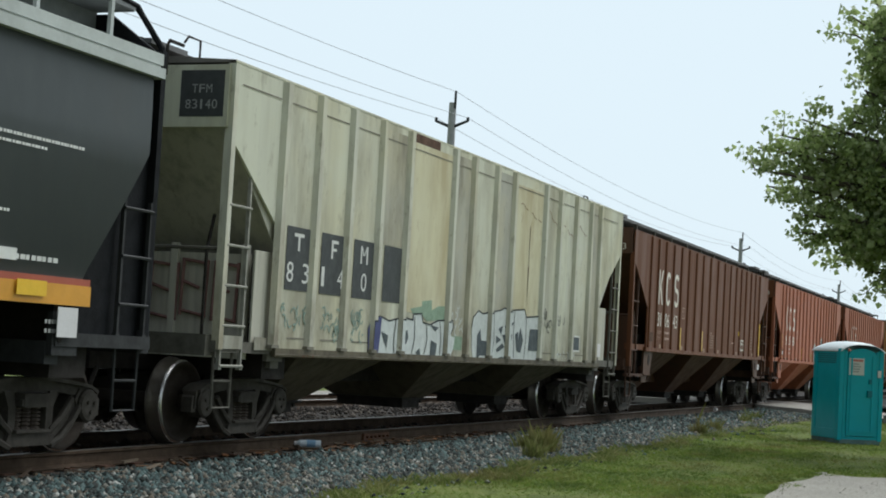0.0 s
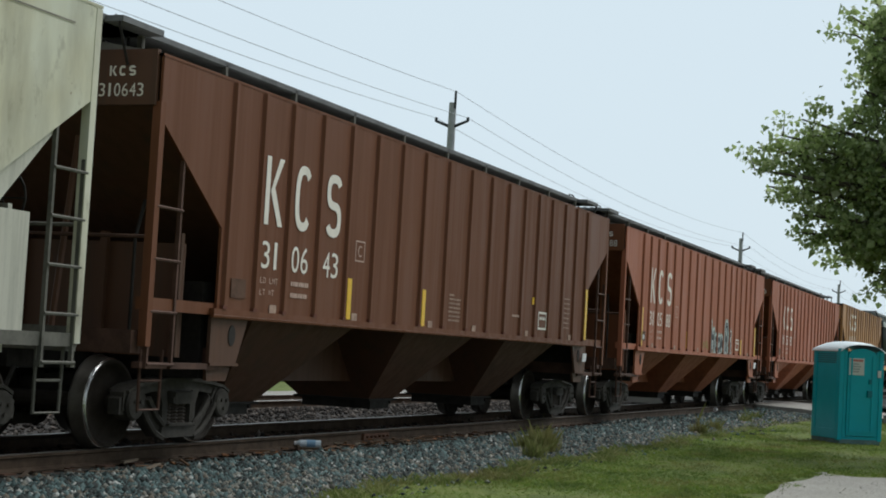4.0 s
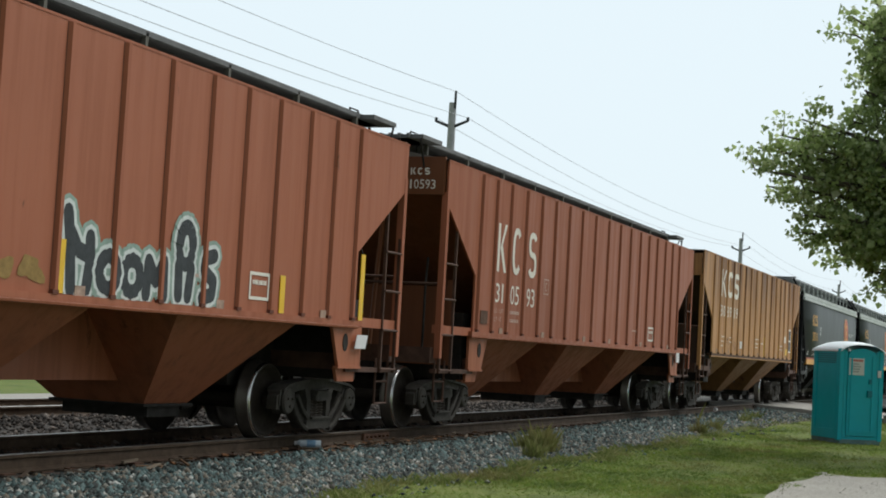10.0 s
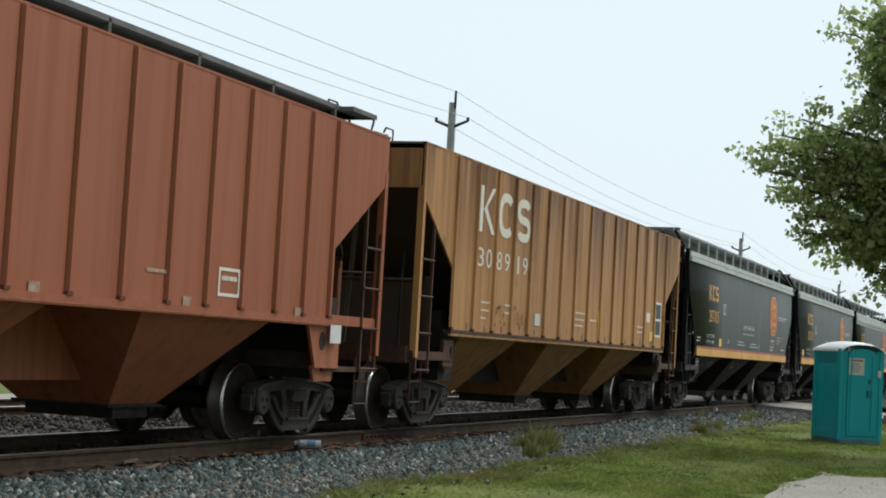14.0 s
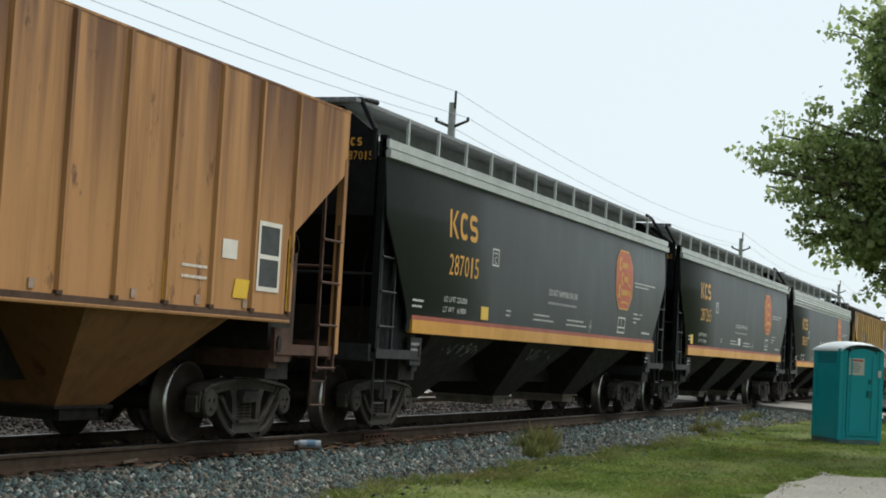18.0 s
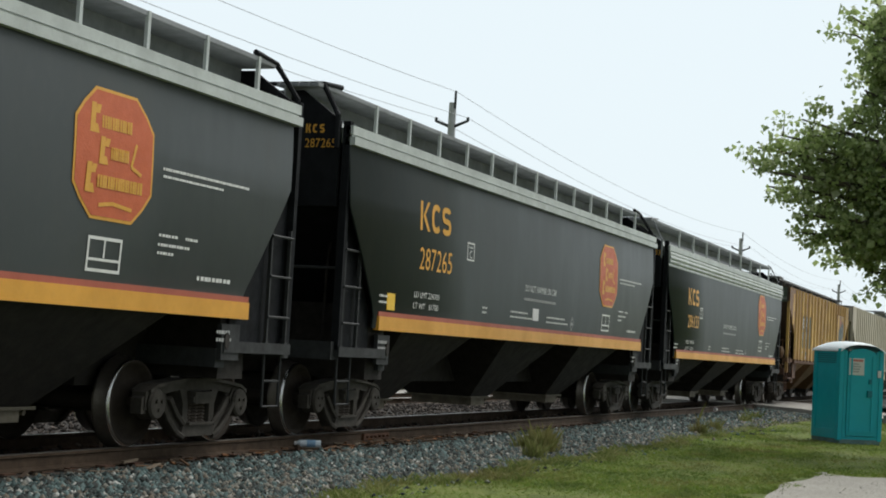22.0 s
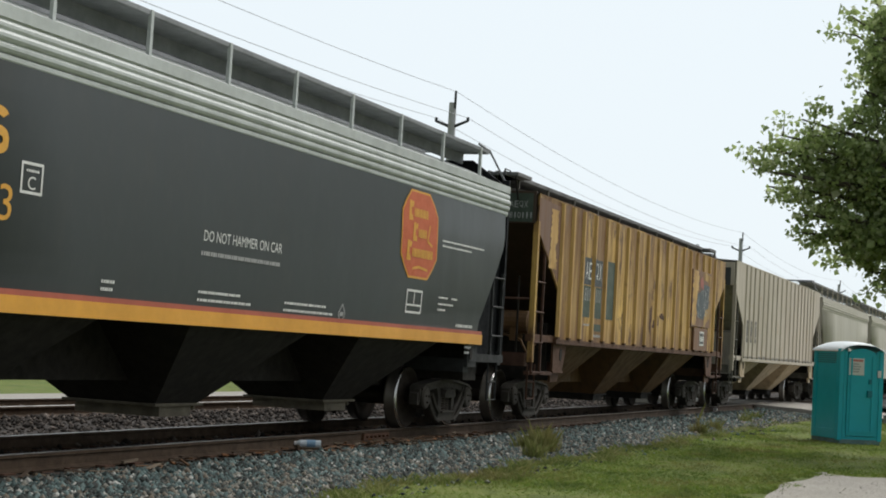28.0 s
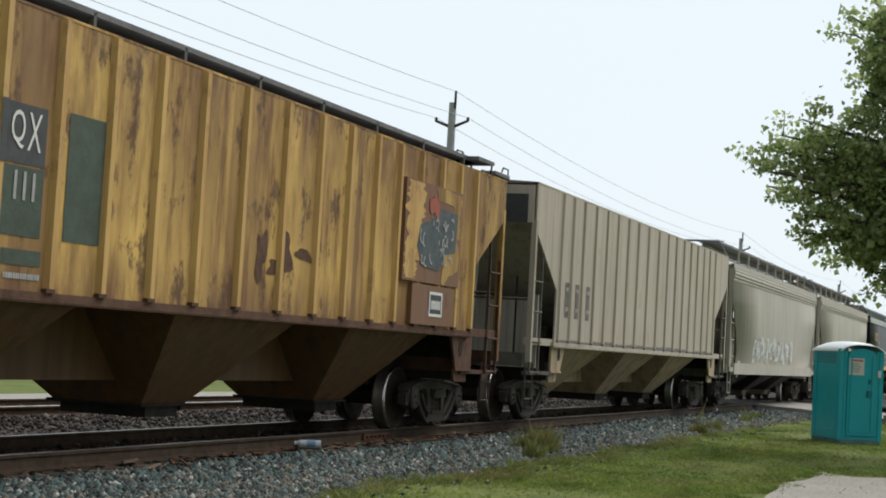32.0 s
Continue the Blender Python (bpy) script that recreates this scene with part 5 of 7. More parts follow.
dark_marks(car_a, "287026")
dark_marks(car_g, "287015", nx=-0.74, ex=0.08, load=("224200", "61800"))
dark_marks(car_h, "287265")
dark_marks(car_i, "286133", -0.25, -0.22, 8.15, -4.54, -1.43, 0.16, -0.06, ("223800", "62200"))
dark_marks(car_n, "287101")
tag(car_g, -4.13, 1.66, 0.33, 0.2, M["reflect"], bulge, "yellow_tag", label="yellow paper tag")
tag(car_h, -6.64, 1.65, 0.26, 0.22, M["reflect"], bulge, "yellow_tag", label="torn yellow paper tag")
tag(car_h, -0.44, 1.74, 0.32, 0.2, M["paper"], bulge, label="white paper tag")
tag(car_a, 6.0, 1.44, 0.42, 0.13, M["reflect"], lambda z: -1.605, "yellow_tag")
tag(car_a, 5.7, 1.72, 0.3, 0.1, M["white"], bulge)
tag(car_a, 6.62, 1.1, 0.3, 0.26, M["paper"], lambda z: -1.6, label="white paper tag")
for c in (car_a, car_g, car_h, car_i, car_n):
    for x in (-6.8, 6.5):
        decal(c, "stencil_text", bars(x, 1.12, 0.32, 0.06, 2) + bars(x, 1.2, 0.28, 0.06, 2), M["chalk"], lambda z: -1.56)

# chalk scrawls on the charcoal car's bays
under = lambda z: -0.56 - 0.94 * (z - 0.42) / 1.0
for x0, x1, z0, z1 in ((-5.0, -3.4, 1.14, 1.24), (-0.9, 0.9, 1.13, 1.22)):
    decal(car_g, "scrawl", scribble(x0, x1, z0, z1, 14, 0.014), M["chalk"], under, 0.012)

# rusting yellow car
for x, w in ((-5.17, 0.5), (-4.48, 0.6)):
    decal(car_j, "dark_panel", [quad(x - 0.05, 2.52, w, 0.5)], M["panel"], flat)
    decal(car_j, "green_panel", [quad(x - 0.05, 1.92, w, 0.58)], M["green"], flat)
decal(car_j, "green_panel", [quad(-3.6, 1.93, 0.62, 1.12)], M["green"], flat)
decal(car_j, "green_panel", [quad(-4.45, 1.68, 0.55, 0.13)], M["green"], flat)
decal(car_j, "dark_panel", [quad(-4.63, 2.5, 0.085, 0.52)], M["panel"], lambda z: -1.652)
write(car_j, "reporting_letters", "AE", -5.12, 2.62, 0.4, 0.32, M["white"], lambda z: -1.606)
write(car_j, "reporting_letters", "QX", -4.43, 2.64, 0.42, 0.32, M["white"], lambda z: -1.606)
write(car_j, "car_number", "810", -5.12, 2.22, 0.4, 0.24, M["chalk"], lambda z: -1.606)
write(car_j, "car_number", "111", -4.38, 2.22, 0.36, 0.24, M["chalk"], lambda z: -1.606)
decal(car_j, "stencil_text", bars(-5.1, 1.75, 0.4, 0.06, 4) + bars(-4.4, 1.55, 0.5, 0.08, 5), M["chalk"], flat)
bm = bmesh.new()
box(bm, 4.0, 6.12, -1.662, -1.6, 2.07, 3.42)
part("cover_sheet", bm, M["worn_brown"], car_j, "brown steel sheet with torn yellow paint")
bm = bmesh.new()
box(bm, 4.38, 5.95, -1.662, -1.6, 1.5, 2.04)
part("cover_sheet", bm, M["worn_brown"], car_j, "brown steel test plate")
over = lambda z: -1.662
def ragged(x0, x1, z0, z1, seed):
    """An upright flake of paint with torn edges."""
    r = random.Random(seed)
    n, w = 26, (x1 - x0) * 0.5
    def edge(x, side):
        out, v = [], 0.0
        for k in range(n + 1):
            v = 0.7 * v + r.uniform(-0.2, 0.2) * w
            out.append((x + v - side * (0.3 * w if r.random() < 0.15 else 0.0), z0 + (z1 - z0) * k / n))
        return out
    return edge(x0, -1) + edge(x1, 1)[::-1]


decal(car_j, "torn_patch_paint", [ragged(4.05, 4.7, 2.35, 3.4, 61), ragged(4.05, 4.45, 2.1, 2.5, 62)], M["rib_yellow"], over, 0.004)
decal(car_j, "torn_patch_paint", [blob(5.1, 3.2, 0.95, 0.2, 9, wob=0.3), ragged(5.75, 6.08, 2.75, 3.38, 63), blob(5.5, 2.12, 0.5, 0.72, 66, wob=0.5)], M["torn_yellow"], over, 0.005)
decal(car_j, "torn_patch_dark", [[(4.45, 2.55), (4.62, 2.3), (5.3, 2.25), (5.55, 2.5), (5.9, 2.55), (5.95, 3.1), (5.3, 3.12), (4.9, 2.92), (4.55, 2.85)]], M["tag_slate"], over, 0.008)
decal(car_j, "torn_patch_paint", [blob(4.88, 2.98, 0.3, 0.3, 71, wob=0.5)], M["stripe_red"], over, 0.01)
decal(car_j, "scrawl", scribble(4.55, 5.8, 2.35, 2.95, 26, 0.03), M["chalk"], over, 0.012)
decal(car_j, "test_box", [quad(5.0, 1.62, 0.5, 0.34)], M["panel"], over, 0.004)
decal(car_j, "test_box_border", frame_lines(5.0, 1.62, 0.5, 0.34, 0.04) + bars(5.07, 1.68, 0.36, 0.2, 3), M["white"], over, 0.008)
decal(car_j, "rust_scar", [blob(0.0, 1.85, 0.22, 0.5, 31, wob=0.6), blob(0.3, 1.9, 0.5, 0.18, 32, wob=0.5), blob(0.55, 2.05, 0.3, 0.3, 33, wob=0.6), blob(0.95, 2.1, 0.45, 0.12, 34, wob=0.5)], M["bare"], flat)
decal(car_j, "worn_panel", [[(-8.1, 3.26), (-6.7, 2.36), (-6.72, 3.76), (-8.1, 3.8)]], M["worn_brown"], flat, 0.004)
decal(car_j, "torn_patch_paint", [ragged(-7.4, -7.0, 2.66, 3.68, 43)], M["rib_yellow"], flat, 0.008)
write_end(car_j, "end_letters", "AEQX", 8.1, -1.09, 3.62, 0.32, 0.11, M["chalk"])
write_end(car_j, "end_number", "810111", 8.1, -1.09, 3.44, 0.41, 0.1, M["chalk"])
bm = bmesh.new()
box(bm, -8.1 - 0.034, -8.1 - 0.03, -1.5, 1.5, 3.38, 3.86)
part("end_paint_patch", bm, M["green"], car_j, "faded green end panel")

# dusty grey car
for x in (-6.5, -5.86, -5.14):
    decal(car_k, "dark_panel", [quad(x, 1.86, 0.24, 0.62)], M["worn_mark"], flat)
    decal(car_k, "worn_lettering", bars(x + 0.04, 2.3, 0.16, 0.12, 1) + bars(x + 0.04, 1.95, 0.16, 0.12, 1), M["stone"], flat, 0.01)
bm = bmesh.new()
box(bm, -8.35 - 0.034, -8.35 - 0.03, -1.45, -0.85, 3.36, 3.84)
part("end_paint_patch", bm, M["panel"], car_k)
# faint graffiti on the pale car
decal(car_l, "scrawl", scribble(-4.6, 2.6, 1.3, 1.95, 60, 0.03), M["worn_mark"], bulge, 0.012)
decal(car_l, "graffiti_edge", [blob(-4.6 + 0.95 * k, 1.35 + 0.08 * (k % 2), 0.9, 0.62, 200 + k, wob=0.4) for k in range(8)], M["tag_white"], bulge, 0.006)
decal(car_l, "graffiti_fill", [blob(-4.4 + 0.95 * k, 1.45 + 0.06 * (k % 3), 0.4, 0.4, 220 + k, wob=0.5) for k in range(8)], M["pale"], bulge, 0.01)

# stained cream car: dark number panels and graffiti
for i, (x, w) in enumerate(((-6.6, 0.66), (-5.69, 0.67), (-4.76, 0.7), (-3.81, 0.7))):
    decal(car_b, "dark_panel", [quad(x, 1.75, w, 0.72)], M["panel"], flat)
    if i < 3:
        x -= (0.02, 0.09, 0.08)[i]
        strokes = ([quad(x + 0.3, 2.2, 0.05, 0.2), quad(x + 0.2, 2.36, 0.25, 0.04)], [quad(x + 0.36, 2.18, 0.05, 0.22), quad(x + 0.41, 2.36, 0.14, 0.04), quad(x + 0.41, 2.27, 0.1, 0.035)],
                   [quad(x + 0.28, 2.18, 0.045, 0.22), quad(x + 0.46, 2.18, 0.045, 0.22), quad(x + 0.36, 2.28, 0.03, 0.1, -0.05), quad(x + 0.38, 2.28, 0.03, 0.1, 0.06)])[i]
        decal(car_b, "owner_mark", strokes, M["white"], flat, 0.01)
for x, d in ((-6.57, "8"), (-6.17, "3"), (-5.66, "1"), (-5.21, "4"), (-4.51, "0")):
    write(car_b, "car_number", d, x, 1.84, 0.08 if d == "1" else 0.17, 0.23, M["white"], lambda z: -1.604)
FIRST = [(-4.13, 1.38), (-4.03, 1.52), (-3.83, 1.56), (-3.53, 1.51), (-3.24, 1.55), (-2.97, 1.57), (-2.7, 1.55), (-2.7, 1.63), (-2.4, 1.65), (-2.34, 1.53), (-2.06, 1.51), (-1.76, 1.58),
         (-1.19, 1.6), (-1.14, 1.51), (-1.26, 1.38), (-1.06, 1.36), (-1.1, 1.21), (-1.21, 1.065), (-4.08, 1.065)]
SECOND = [(-0.36, 1.54), (-0.32, 1.68), (-0.1, 1.79), (0.1, 1.75), (0.94, 1.84), (1.1, 1.88), (1.45, 1.86), (2.13, 1.9), (2.24, 1.78), (2.91, 1.82), (2.95, 1.6), (2.94, 1.065), (-0.25, 1.065), (-0.32, 1.23)]
decal(car_b, "graffiti_edge", [FIRST], M["tag_white"], flat, 0.006, "white sprayed graffiti")
decal(car_b, "graffiti_edge", [SECOND], M["tag_white"], flat, 0.006, "white sprayed graffiti with dark filling")
decal(car_b, "graffiti_fill", [[(-3.78, 1.37), (-3.54, 1.32), (-3.57, 1.15), (-3.68, 1.25)], [(-3.1, 1.38), (-2.89, 1.41), (-2.84, 1.3), (-2.92, 1.22), (-3.04, 1.24)],
      [(-2.56, 1.12), (-2.42, 1.18), (-2.37, 1.08), (-2.51, 1.08)], [(-2.0, 1.3), (-1.77, 1.25), (-1.81, 1.08), (-2.03, 1.08)], [(-1.53, 1.36), (-1.27, 1.41), (-1.26, 1.34), (-1.52, 1.29)],
      [(-1.44, 1.2), (-1.24, 1.22), (-1.31, 1.08), (-1.42, 1.08)], [(-2.06, 1.51), (-1.74, 1.48), (-1.86, 1.42)]], M["tag_slate"], flat, 0.01)
decal(car_b, "graffiti_fill", [[(-0.11, 1.42), (0.02, 1.52), (0.08, 1.35), (0.06, 1.12), (-0.05, 1.08), (-0.1, 1.08)], [(0.06, 1.35), (0.38, 1.34), (0.4, 1.12), (0.04, 1.12)], [(0.36, 1.54), (0.53, 1.51), (0.51, 1.13), (0.36, 1.12)],
      [(0.75, 1.44), (1.01, 1.38), (0.77, 1.31)], [(0.85, 1.55), (1.06, 1.6), (1.0, 1.45)], [(1.14, 1.6), (1.66, 1.69), (1.49, 1.6), (1.19, 1.57)], [(1.04, 1.46), (1.55, 1.48), (1.45, 1.28), (1.28, 1.24), (1.18, 1.34)],
      [(0.78, 1.23), (1.06, 1.33), (1.19, 1.27), (0.83, 1.18)], [(0.8, 1.08), (1.05, 1.12), (1.31, 1.08)], [(1.69, 1.49), (1.84, 1.53), (1.84, 1.39), (1.94, 1.6), (2.11, 1.4), (2.0, 1.19), (1.8, 1.22)], [(2.46, 1.59), (2.93, 1.6), (2.92, 1.24), (2.39, 1.24)]], M["tag_slate"], flat, 0.01)
decal(car_b, "graffiti_outline", stroke(FIRST[:15], 0.022) + stroke([(-3.3, 1.53), (-3.35, 1.2), (-3.3, 1.08)], 0.02) + stroke([(-2.65, 1.6), (-2.62, 1.3), (-2.7, 1.1)], 0.02) + stroke([(-2.2, 1.5), (-2.15, 1.3), (-2.25, 1.1)], 0.02) + stroke([(-1.7, 1.56), (-1.62, 1.3), (-1.65, 1.1)], 0.02), M["tag_black"], flat, 0.009)
decal(car_b, "graffiti_outline", stroke(SECOND[:12], 0.022) + stroke([(0.62, 1.8), (0.66, 1.4), (0.6, 1.08)], 0.02) + stroke([(1.62, 1.86), (1.6, 1.5), (1.66, 1.1)], 0.02) + stroke([(2.24, 1.78), (2.25, 1.4), (2.2, 1.1)], 0.02), M["tag_black"], flat, 0.009)
for rx, z1, m in ((-4.02, 1.5, "tag_blue"), (-3.09, 1.55, "tag_white"), (-1.39, 1.58, "tag_white"), (0.46, 1.78, "tag_white"), (1.33, 1.84, "tag_white")):
    decal(car_b, "graffiti_on_rib", [quad(rx - 0.05 - 0.033, 1.13, 0.1, z1 - 1.13)], M[m], flat, 0.061)
    decal(car_b, "graffiti_outline", [quad(rx - 0.05 - 0.033, z1 - 0.02, 0.1, 0.022)], M["tag_black"], flat, 0.064)
decal(car_b, "graffiti_shade", [[(-4.2, 1.38), (-4.1, 1.52), (-3.78, 1.55), (-3.8, 1.32), (-3.84, 1.07), (-4.16, 1.07)]], M["tag_blue"], flat, 0.011)
decal(car_b, "graffiti_wash", [[(-2.82, 1.7), (-2.4, 1.75), (-2.4, 1.82), (-2.04, 1.85), (-2.02, 1.71), (-1.78, 1.78), (-1.42, 1.79), (-1.43, 1.61), (-2.19, 1.55), (-2.39, 1.64), (-2.71, 1.63)], quad(-1.3, 1.18, 0.55, 0.2)], M["tag_green"], flat, 0.0045)
for x0, x1, z0, z1 in ((-6.62, -5.95, 1.34, 1.56), (-5.65, -5.1, 1.28, 1.58), (-4.7, -4.2, 1.26, 1.56)):
    decal(car_b, "scrawl", scribble(x0, x1, z0, z1, 15, 0.022), M["tag_teal"], flat, 0.005)
decal(car_b, "scrawl", scribble(-1.28, -0.78, 1.35, 1.9, 14, 0.02), M["tag_white"], flat, 0.005)
for x0, x1, z0, z1 in ((3.1, 3.65, 1.64, 1.74), (3.95, 4.4, 1.75, 1.83), (3.2, 3.3, 1.8, 1.9)):
    decal(car_b, "scrawl", scribble(x0, x1, z0, z1, 7, 0.018), M["tag_black"], flat, 0.005)
decal(car_b, "scrawl", scribble(3.9, 4.7, 1.1, 1.2, 14, 0.02) + scribble(4.9, 5.2, 1.12, 1.22, 6, 0.02), M["tag_white"], flat, 0.005)
decal(car_b, "test_box", [quad(4.95, 1.3, 0.48, 0.24)], M["tag_slate"], flat, 0.006)
decal(car_b, "test_box_border", frame_lines(4.93, 1.27, 0.52, 0.29, 0.03), M["white"], flat, 0.009)
decal(car_b, "weld_line", [quad(x, 1.2, w, 0.018) for x, w in ((3.14, 0.62), (3.96, 0.84), (5.0, 0.8), (-6.46, 0.7), (-5.58, 0.72), (-4.67, 0.8))], M["seam_shade_grey"], flat, 0.004)
decal(car_b, "weld_line", [quad(a + 0.05, 3.83, b - a - 0.2, 0.016) for a, b in zip([-7.9] + CREAM_RIBS, CREAM_RIBS + [7.9])], M["seam_shade_grey"], flat, 0.0065)
decal(car_b, "stained_panel", [quad(-1.35, 1.07, 0.63, 2.9), quad(0.5, 1.07, 0.7, 2.9), quad(-3.98, 2.48, 0.76, 1.48), quad(6.0, 1.07, 0.42, 2.9)], M["panel_stain"], flat, 0.0025)
def crack(x0, x1, z, seed):
    """A thin wandering rust line under the roof."""
    r = random.Random(seed)
    n = int((x1 - x0) / 0.09)
    pts = [(x0 + (x1 - x0) * k / n, z - 0.22 * k / n + r.uniform(-0.025, 0.025)) for k in range(n + 1)]
    return [q for k, q in enumerate(stroke(pts, 0.012)) if r.random() < 0.8]


for x0, x1, z, seed in ((1.66, 2.8, 3.6, 1), (3.2, 3.72, 3.62, 2), (3.95, 4.7, 3.52, 3), (5.0, 5.55, 3.6, 4)):
    decal(car_b, "rust_crack", crack(x0, x1, z, seed), M["brown_stain"], flat, 0.007)
decal(car_b, "rust_crack", [[(2.2, 3.27), (2.225, 3.27), (2.222, 2.55), (2.207, 2.5)], [(2.19, 2.6), (2.24, 2.6), (2.22, 1.95)]], M["bare"], flat, 0.008)
decal(car_b, "rust_patch", [quad(-2.98, 3.93, 0.95, 0.12)], M["bare"], flat, 0.004)
decal(car_b, "repaint_patch", [quad(-3.04, 1.65, 1.52, 2.28), quad(1.4, 1.6, 1.46, 2.28)], stained("warm_cream_patch", (0.7, 0.66, 0.46), (0.4, 0.31, 0.16), 0.8), flat, 0.003)
tag(car_b, 6.6, 1.2, 0.3, 0.25, M["paper"], label="white paper tag")
for x in (-7.9, -7.2):
    tag(car_b, x, 1.06, 0.42, 0.14, M["panel_stain"], lambda z: -1.58, "stencil_plate")
bm = bmesh.new()
box(bm, -8.02 - 0.034, -8.02 - 0.03, -1.5, -0.98, 3.47, 3.96)
part("end_paint_patch", bm, M["panel"], car_b, "dark blue number panel on the car end")
write_end(car_b, "end_number", "83140", 8.02, -1.05, 3.55, 0.38, 0.1, M["chalk"], 0.04)
write_end(car_b, "end_mark", "TFM", 8.02, -1.12, 3.72, 0.24, 0.09, M["chalk"], 0.04)
bm = bmesh.new()
for k, (y0, y1, z0, z1) in enumerate(((-1.3, -1.0, 1.35, 2.0), (-0.92, -0.6, 1.4, 2.02), (-0.55, -0.2, 1.35, 1.98), (-0.1, 0.3, 1.4, 2.0), (0.4, 0.8, 1.35, 1.95))):
    for (a, b), (c, d) in zip(((y0, z0), (y1, z0), (y1, z1), (y0, z1), (y0 + 0.1, (z0 + z1) / 2)), ((y1, z0 + 0.06), (y1 - 0.02, z1), (y0, z1 - 0.04), (y0 + 0.02, z0), (y1, (z0 + z1) / 2 + 0.08))):
        rod(bm, (-8.02 + 0.9, a, b), (-8.02 + 0.9, c, d), 0.02, 5)
tagged(part("scrawl", bm, M["tag_rose"], car_b, "faded rose graffiti on the end sheet"), kind="stuff")


# ---- ground, ballast, tracks, road ----
def grass_soil():
    k = Net("grass_ground")
    a, b, c = k.noise(0.35, 4.0), k.noise(3.0, 5.0), k.noise(40.0, 4.0)
    col = k.mix(k.ramp(a, 0.35, 0.65), (0.105, 0.155, 0.03), (0.15, 0.18, 0.042))
    col = k.mix(k.ramp(b, 0.5, 0.72, 0.0, 0.6), col, (0.21, 0.18, 0.075))
    col = k.mix(k.ramp(k.noise((0.9, 1.6, 1.0), 5.0, 0.65), 0.5, 0.62, 0.0, 0.7), col, (0.07, 0.095, 0.025))
    col = k.mix(k.ramp(c, 0.4, 0.7, 0.0, 0.25), col, (0.08, 0.1, 0.026))
    return k.done(col, 0.9, 0.0, c, 0.03, 0.2)


def gravel_mat(name, dark, light, scale=26.0):
    k = Net(name)
    cell, a = k.cells(scale), k.noise(1.2, 4.0)
    sep = k.n.new("ShaderNodeSeparateColor")
    k.l.new(cell, sep.inputs[0])
    col = k.mix(sep.outputs[0], dark, light)
    col = k.mix(k.ramp(a, 0.4, 0.7, 0.0, 0.5), col, tuple(0.5 * (u + v) * 0.8 for u, v in zip(dark, light)))
    return k.done(col, 0.92, 0.0, sep.outputs[1], 0.03, 0.2)


def stone_mat(name, tones):
    """Loose stones: each island takes one of a few tones."""
    k = Net(name)
    r = k.n.new("ShaderNodeValToRGB")
    r.color_ramp.interpolation = "CONSTANT"
    els = r.color_ramp.elements
    while len(els) < len(tones):
        els.new(0.5)
    pos = 0.0
    for e, (w, c) in zip(els, tones):
        e.position, e.color = pos, (*c, 1)
        pos += w
    k.l.new(k.island(), r.inputs[0])
    f = k.noise(45.0, 4.0)
    col = k.mix(k.ramp(f, 0.4, 0.75, 0.0, 0.3), r.outputs[0], (0.05, 0.052, 0.048))
    return k.done(col, 0.85, 0.0, f, 0.006, 0.3)


M["soil"] = grass_soil()
M["bed"] = gravel_mat("ballast_bed", (0.02, 0.024, 0.023), (0.07, 0.08, 0.075))
M["bed_far"] = gravel_mat("old_ballast_bed", (0.03, 0.025, 0.02), (0.11, 0.095, 0.085), 20)
M["drive"] = gravel_mat("pale_gravel", (0.24, 0.22, 0.19), (0.42, 0.4, 0.35), 45)
M["road"] = gravel_mat("worn_concrete", (0.32, 0.3, 0.27), (0.4, 0.38, 0.34), 60)
M["stones"] = stone_mat("blue_grey_ballast", [(0.4, (0.016, 0.022, 0.02)), (0.26, (0.042, 0.07, 0.068)), (0.19, (0.09, 0.135, 0.13)), (0.07, (0.165, 0.16, 0.135)), (0.05, (0.12, 0.1, 0.075)), (0.03, (0.36, 0.36, 0.33)), (0.04, (0.09, 0.055, 0.032))])
M["old_stones"] = stone_mat("brown_grey_ballast", [(0.42, (0.036, 0.028, 0.023)), (0.28, (0.085, 0.068, 0.057)), (0.18, (0.2, 0.165, 0.14)), (0.12, (0.025, 0.02, 0.016))])
M["toe_stones"] = stone_mat("pale_dusty_ballast", [(0.32, (0.08, 0.075, 0.06)), (0.28, (0.16, 0.145, 0.115)), (0.14, (0.29, 0.27, 0.23)), (0.26, (0.04, 0.05, 0.046))])
M["foot_stones"] = stone_mat("rusty_dirt_stones", [(0.45, (0.045, 0.032, 0.022)), (0.25, (0.1, 0.07, 0.045)), (0.2, (0.06, 0.07, 0.065)), (0.1, (0.22, 0.17, 0.12))])
M["drive_pebble"] = stone_mat("pale_pebbles", [(0.4, (0.24, 0.22, 0.19)), (0.3, (0.34, 0.32, 0.28)), (0.3, (0.44, 0.42, 0.37))])
# stones between the rails: tones halved to stand for the shade under the train
M["dark_stones"] = stone_mat("shaded_dark_ballast", [(0.5, (0.035, 0.03, 0.028)), (0.3, (0.06, 0.052, 0.048)), (0.2, (0.1, 0.085, 0.078))])
M["tie"] = plain("creosoted_wood", (0.06, 0.045, 0.034), 0.9, 0.0, 0.5, 5)
M["rail"] = plain("rusty_rail_side", (0.075, 0.044, 0.022), 0.85, 0.1, 0.45, 5)
M["rail_top"] = plain("worn_rail_head", (0.36, 0.33, 0.3), 0.42, 1.0, 0.2, 5)
GROUND = -0.3

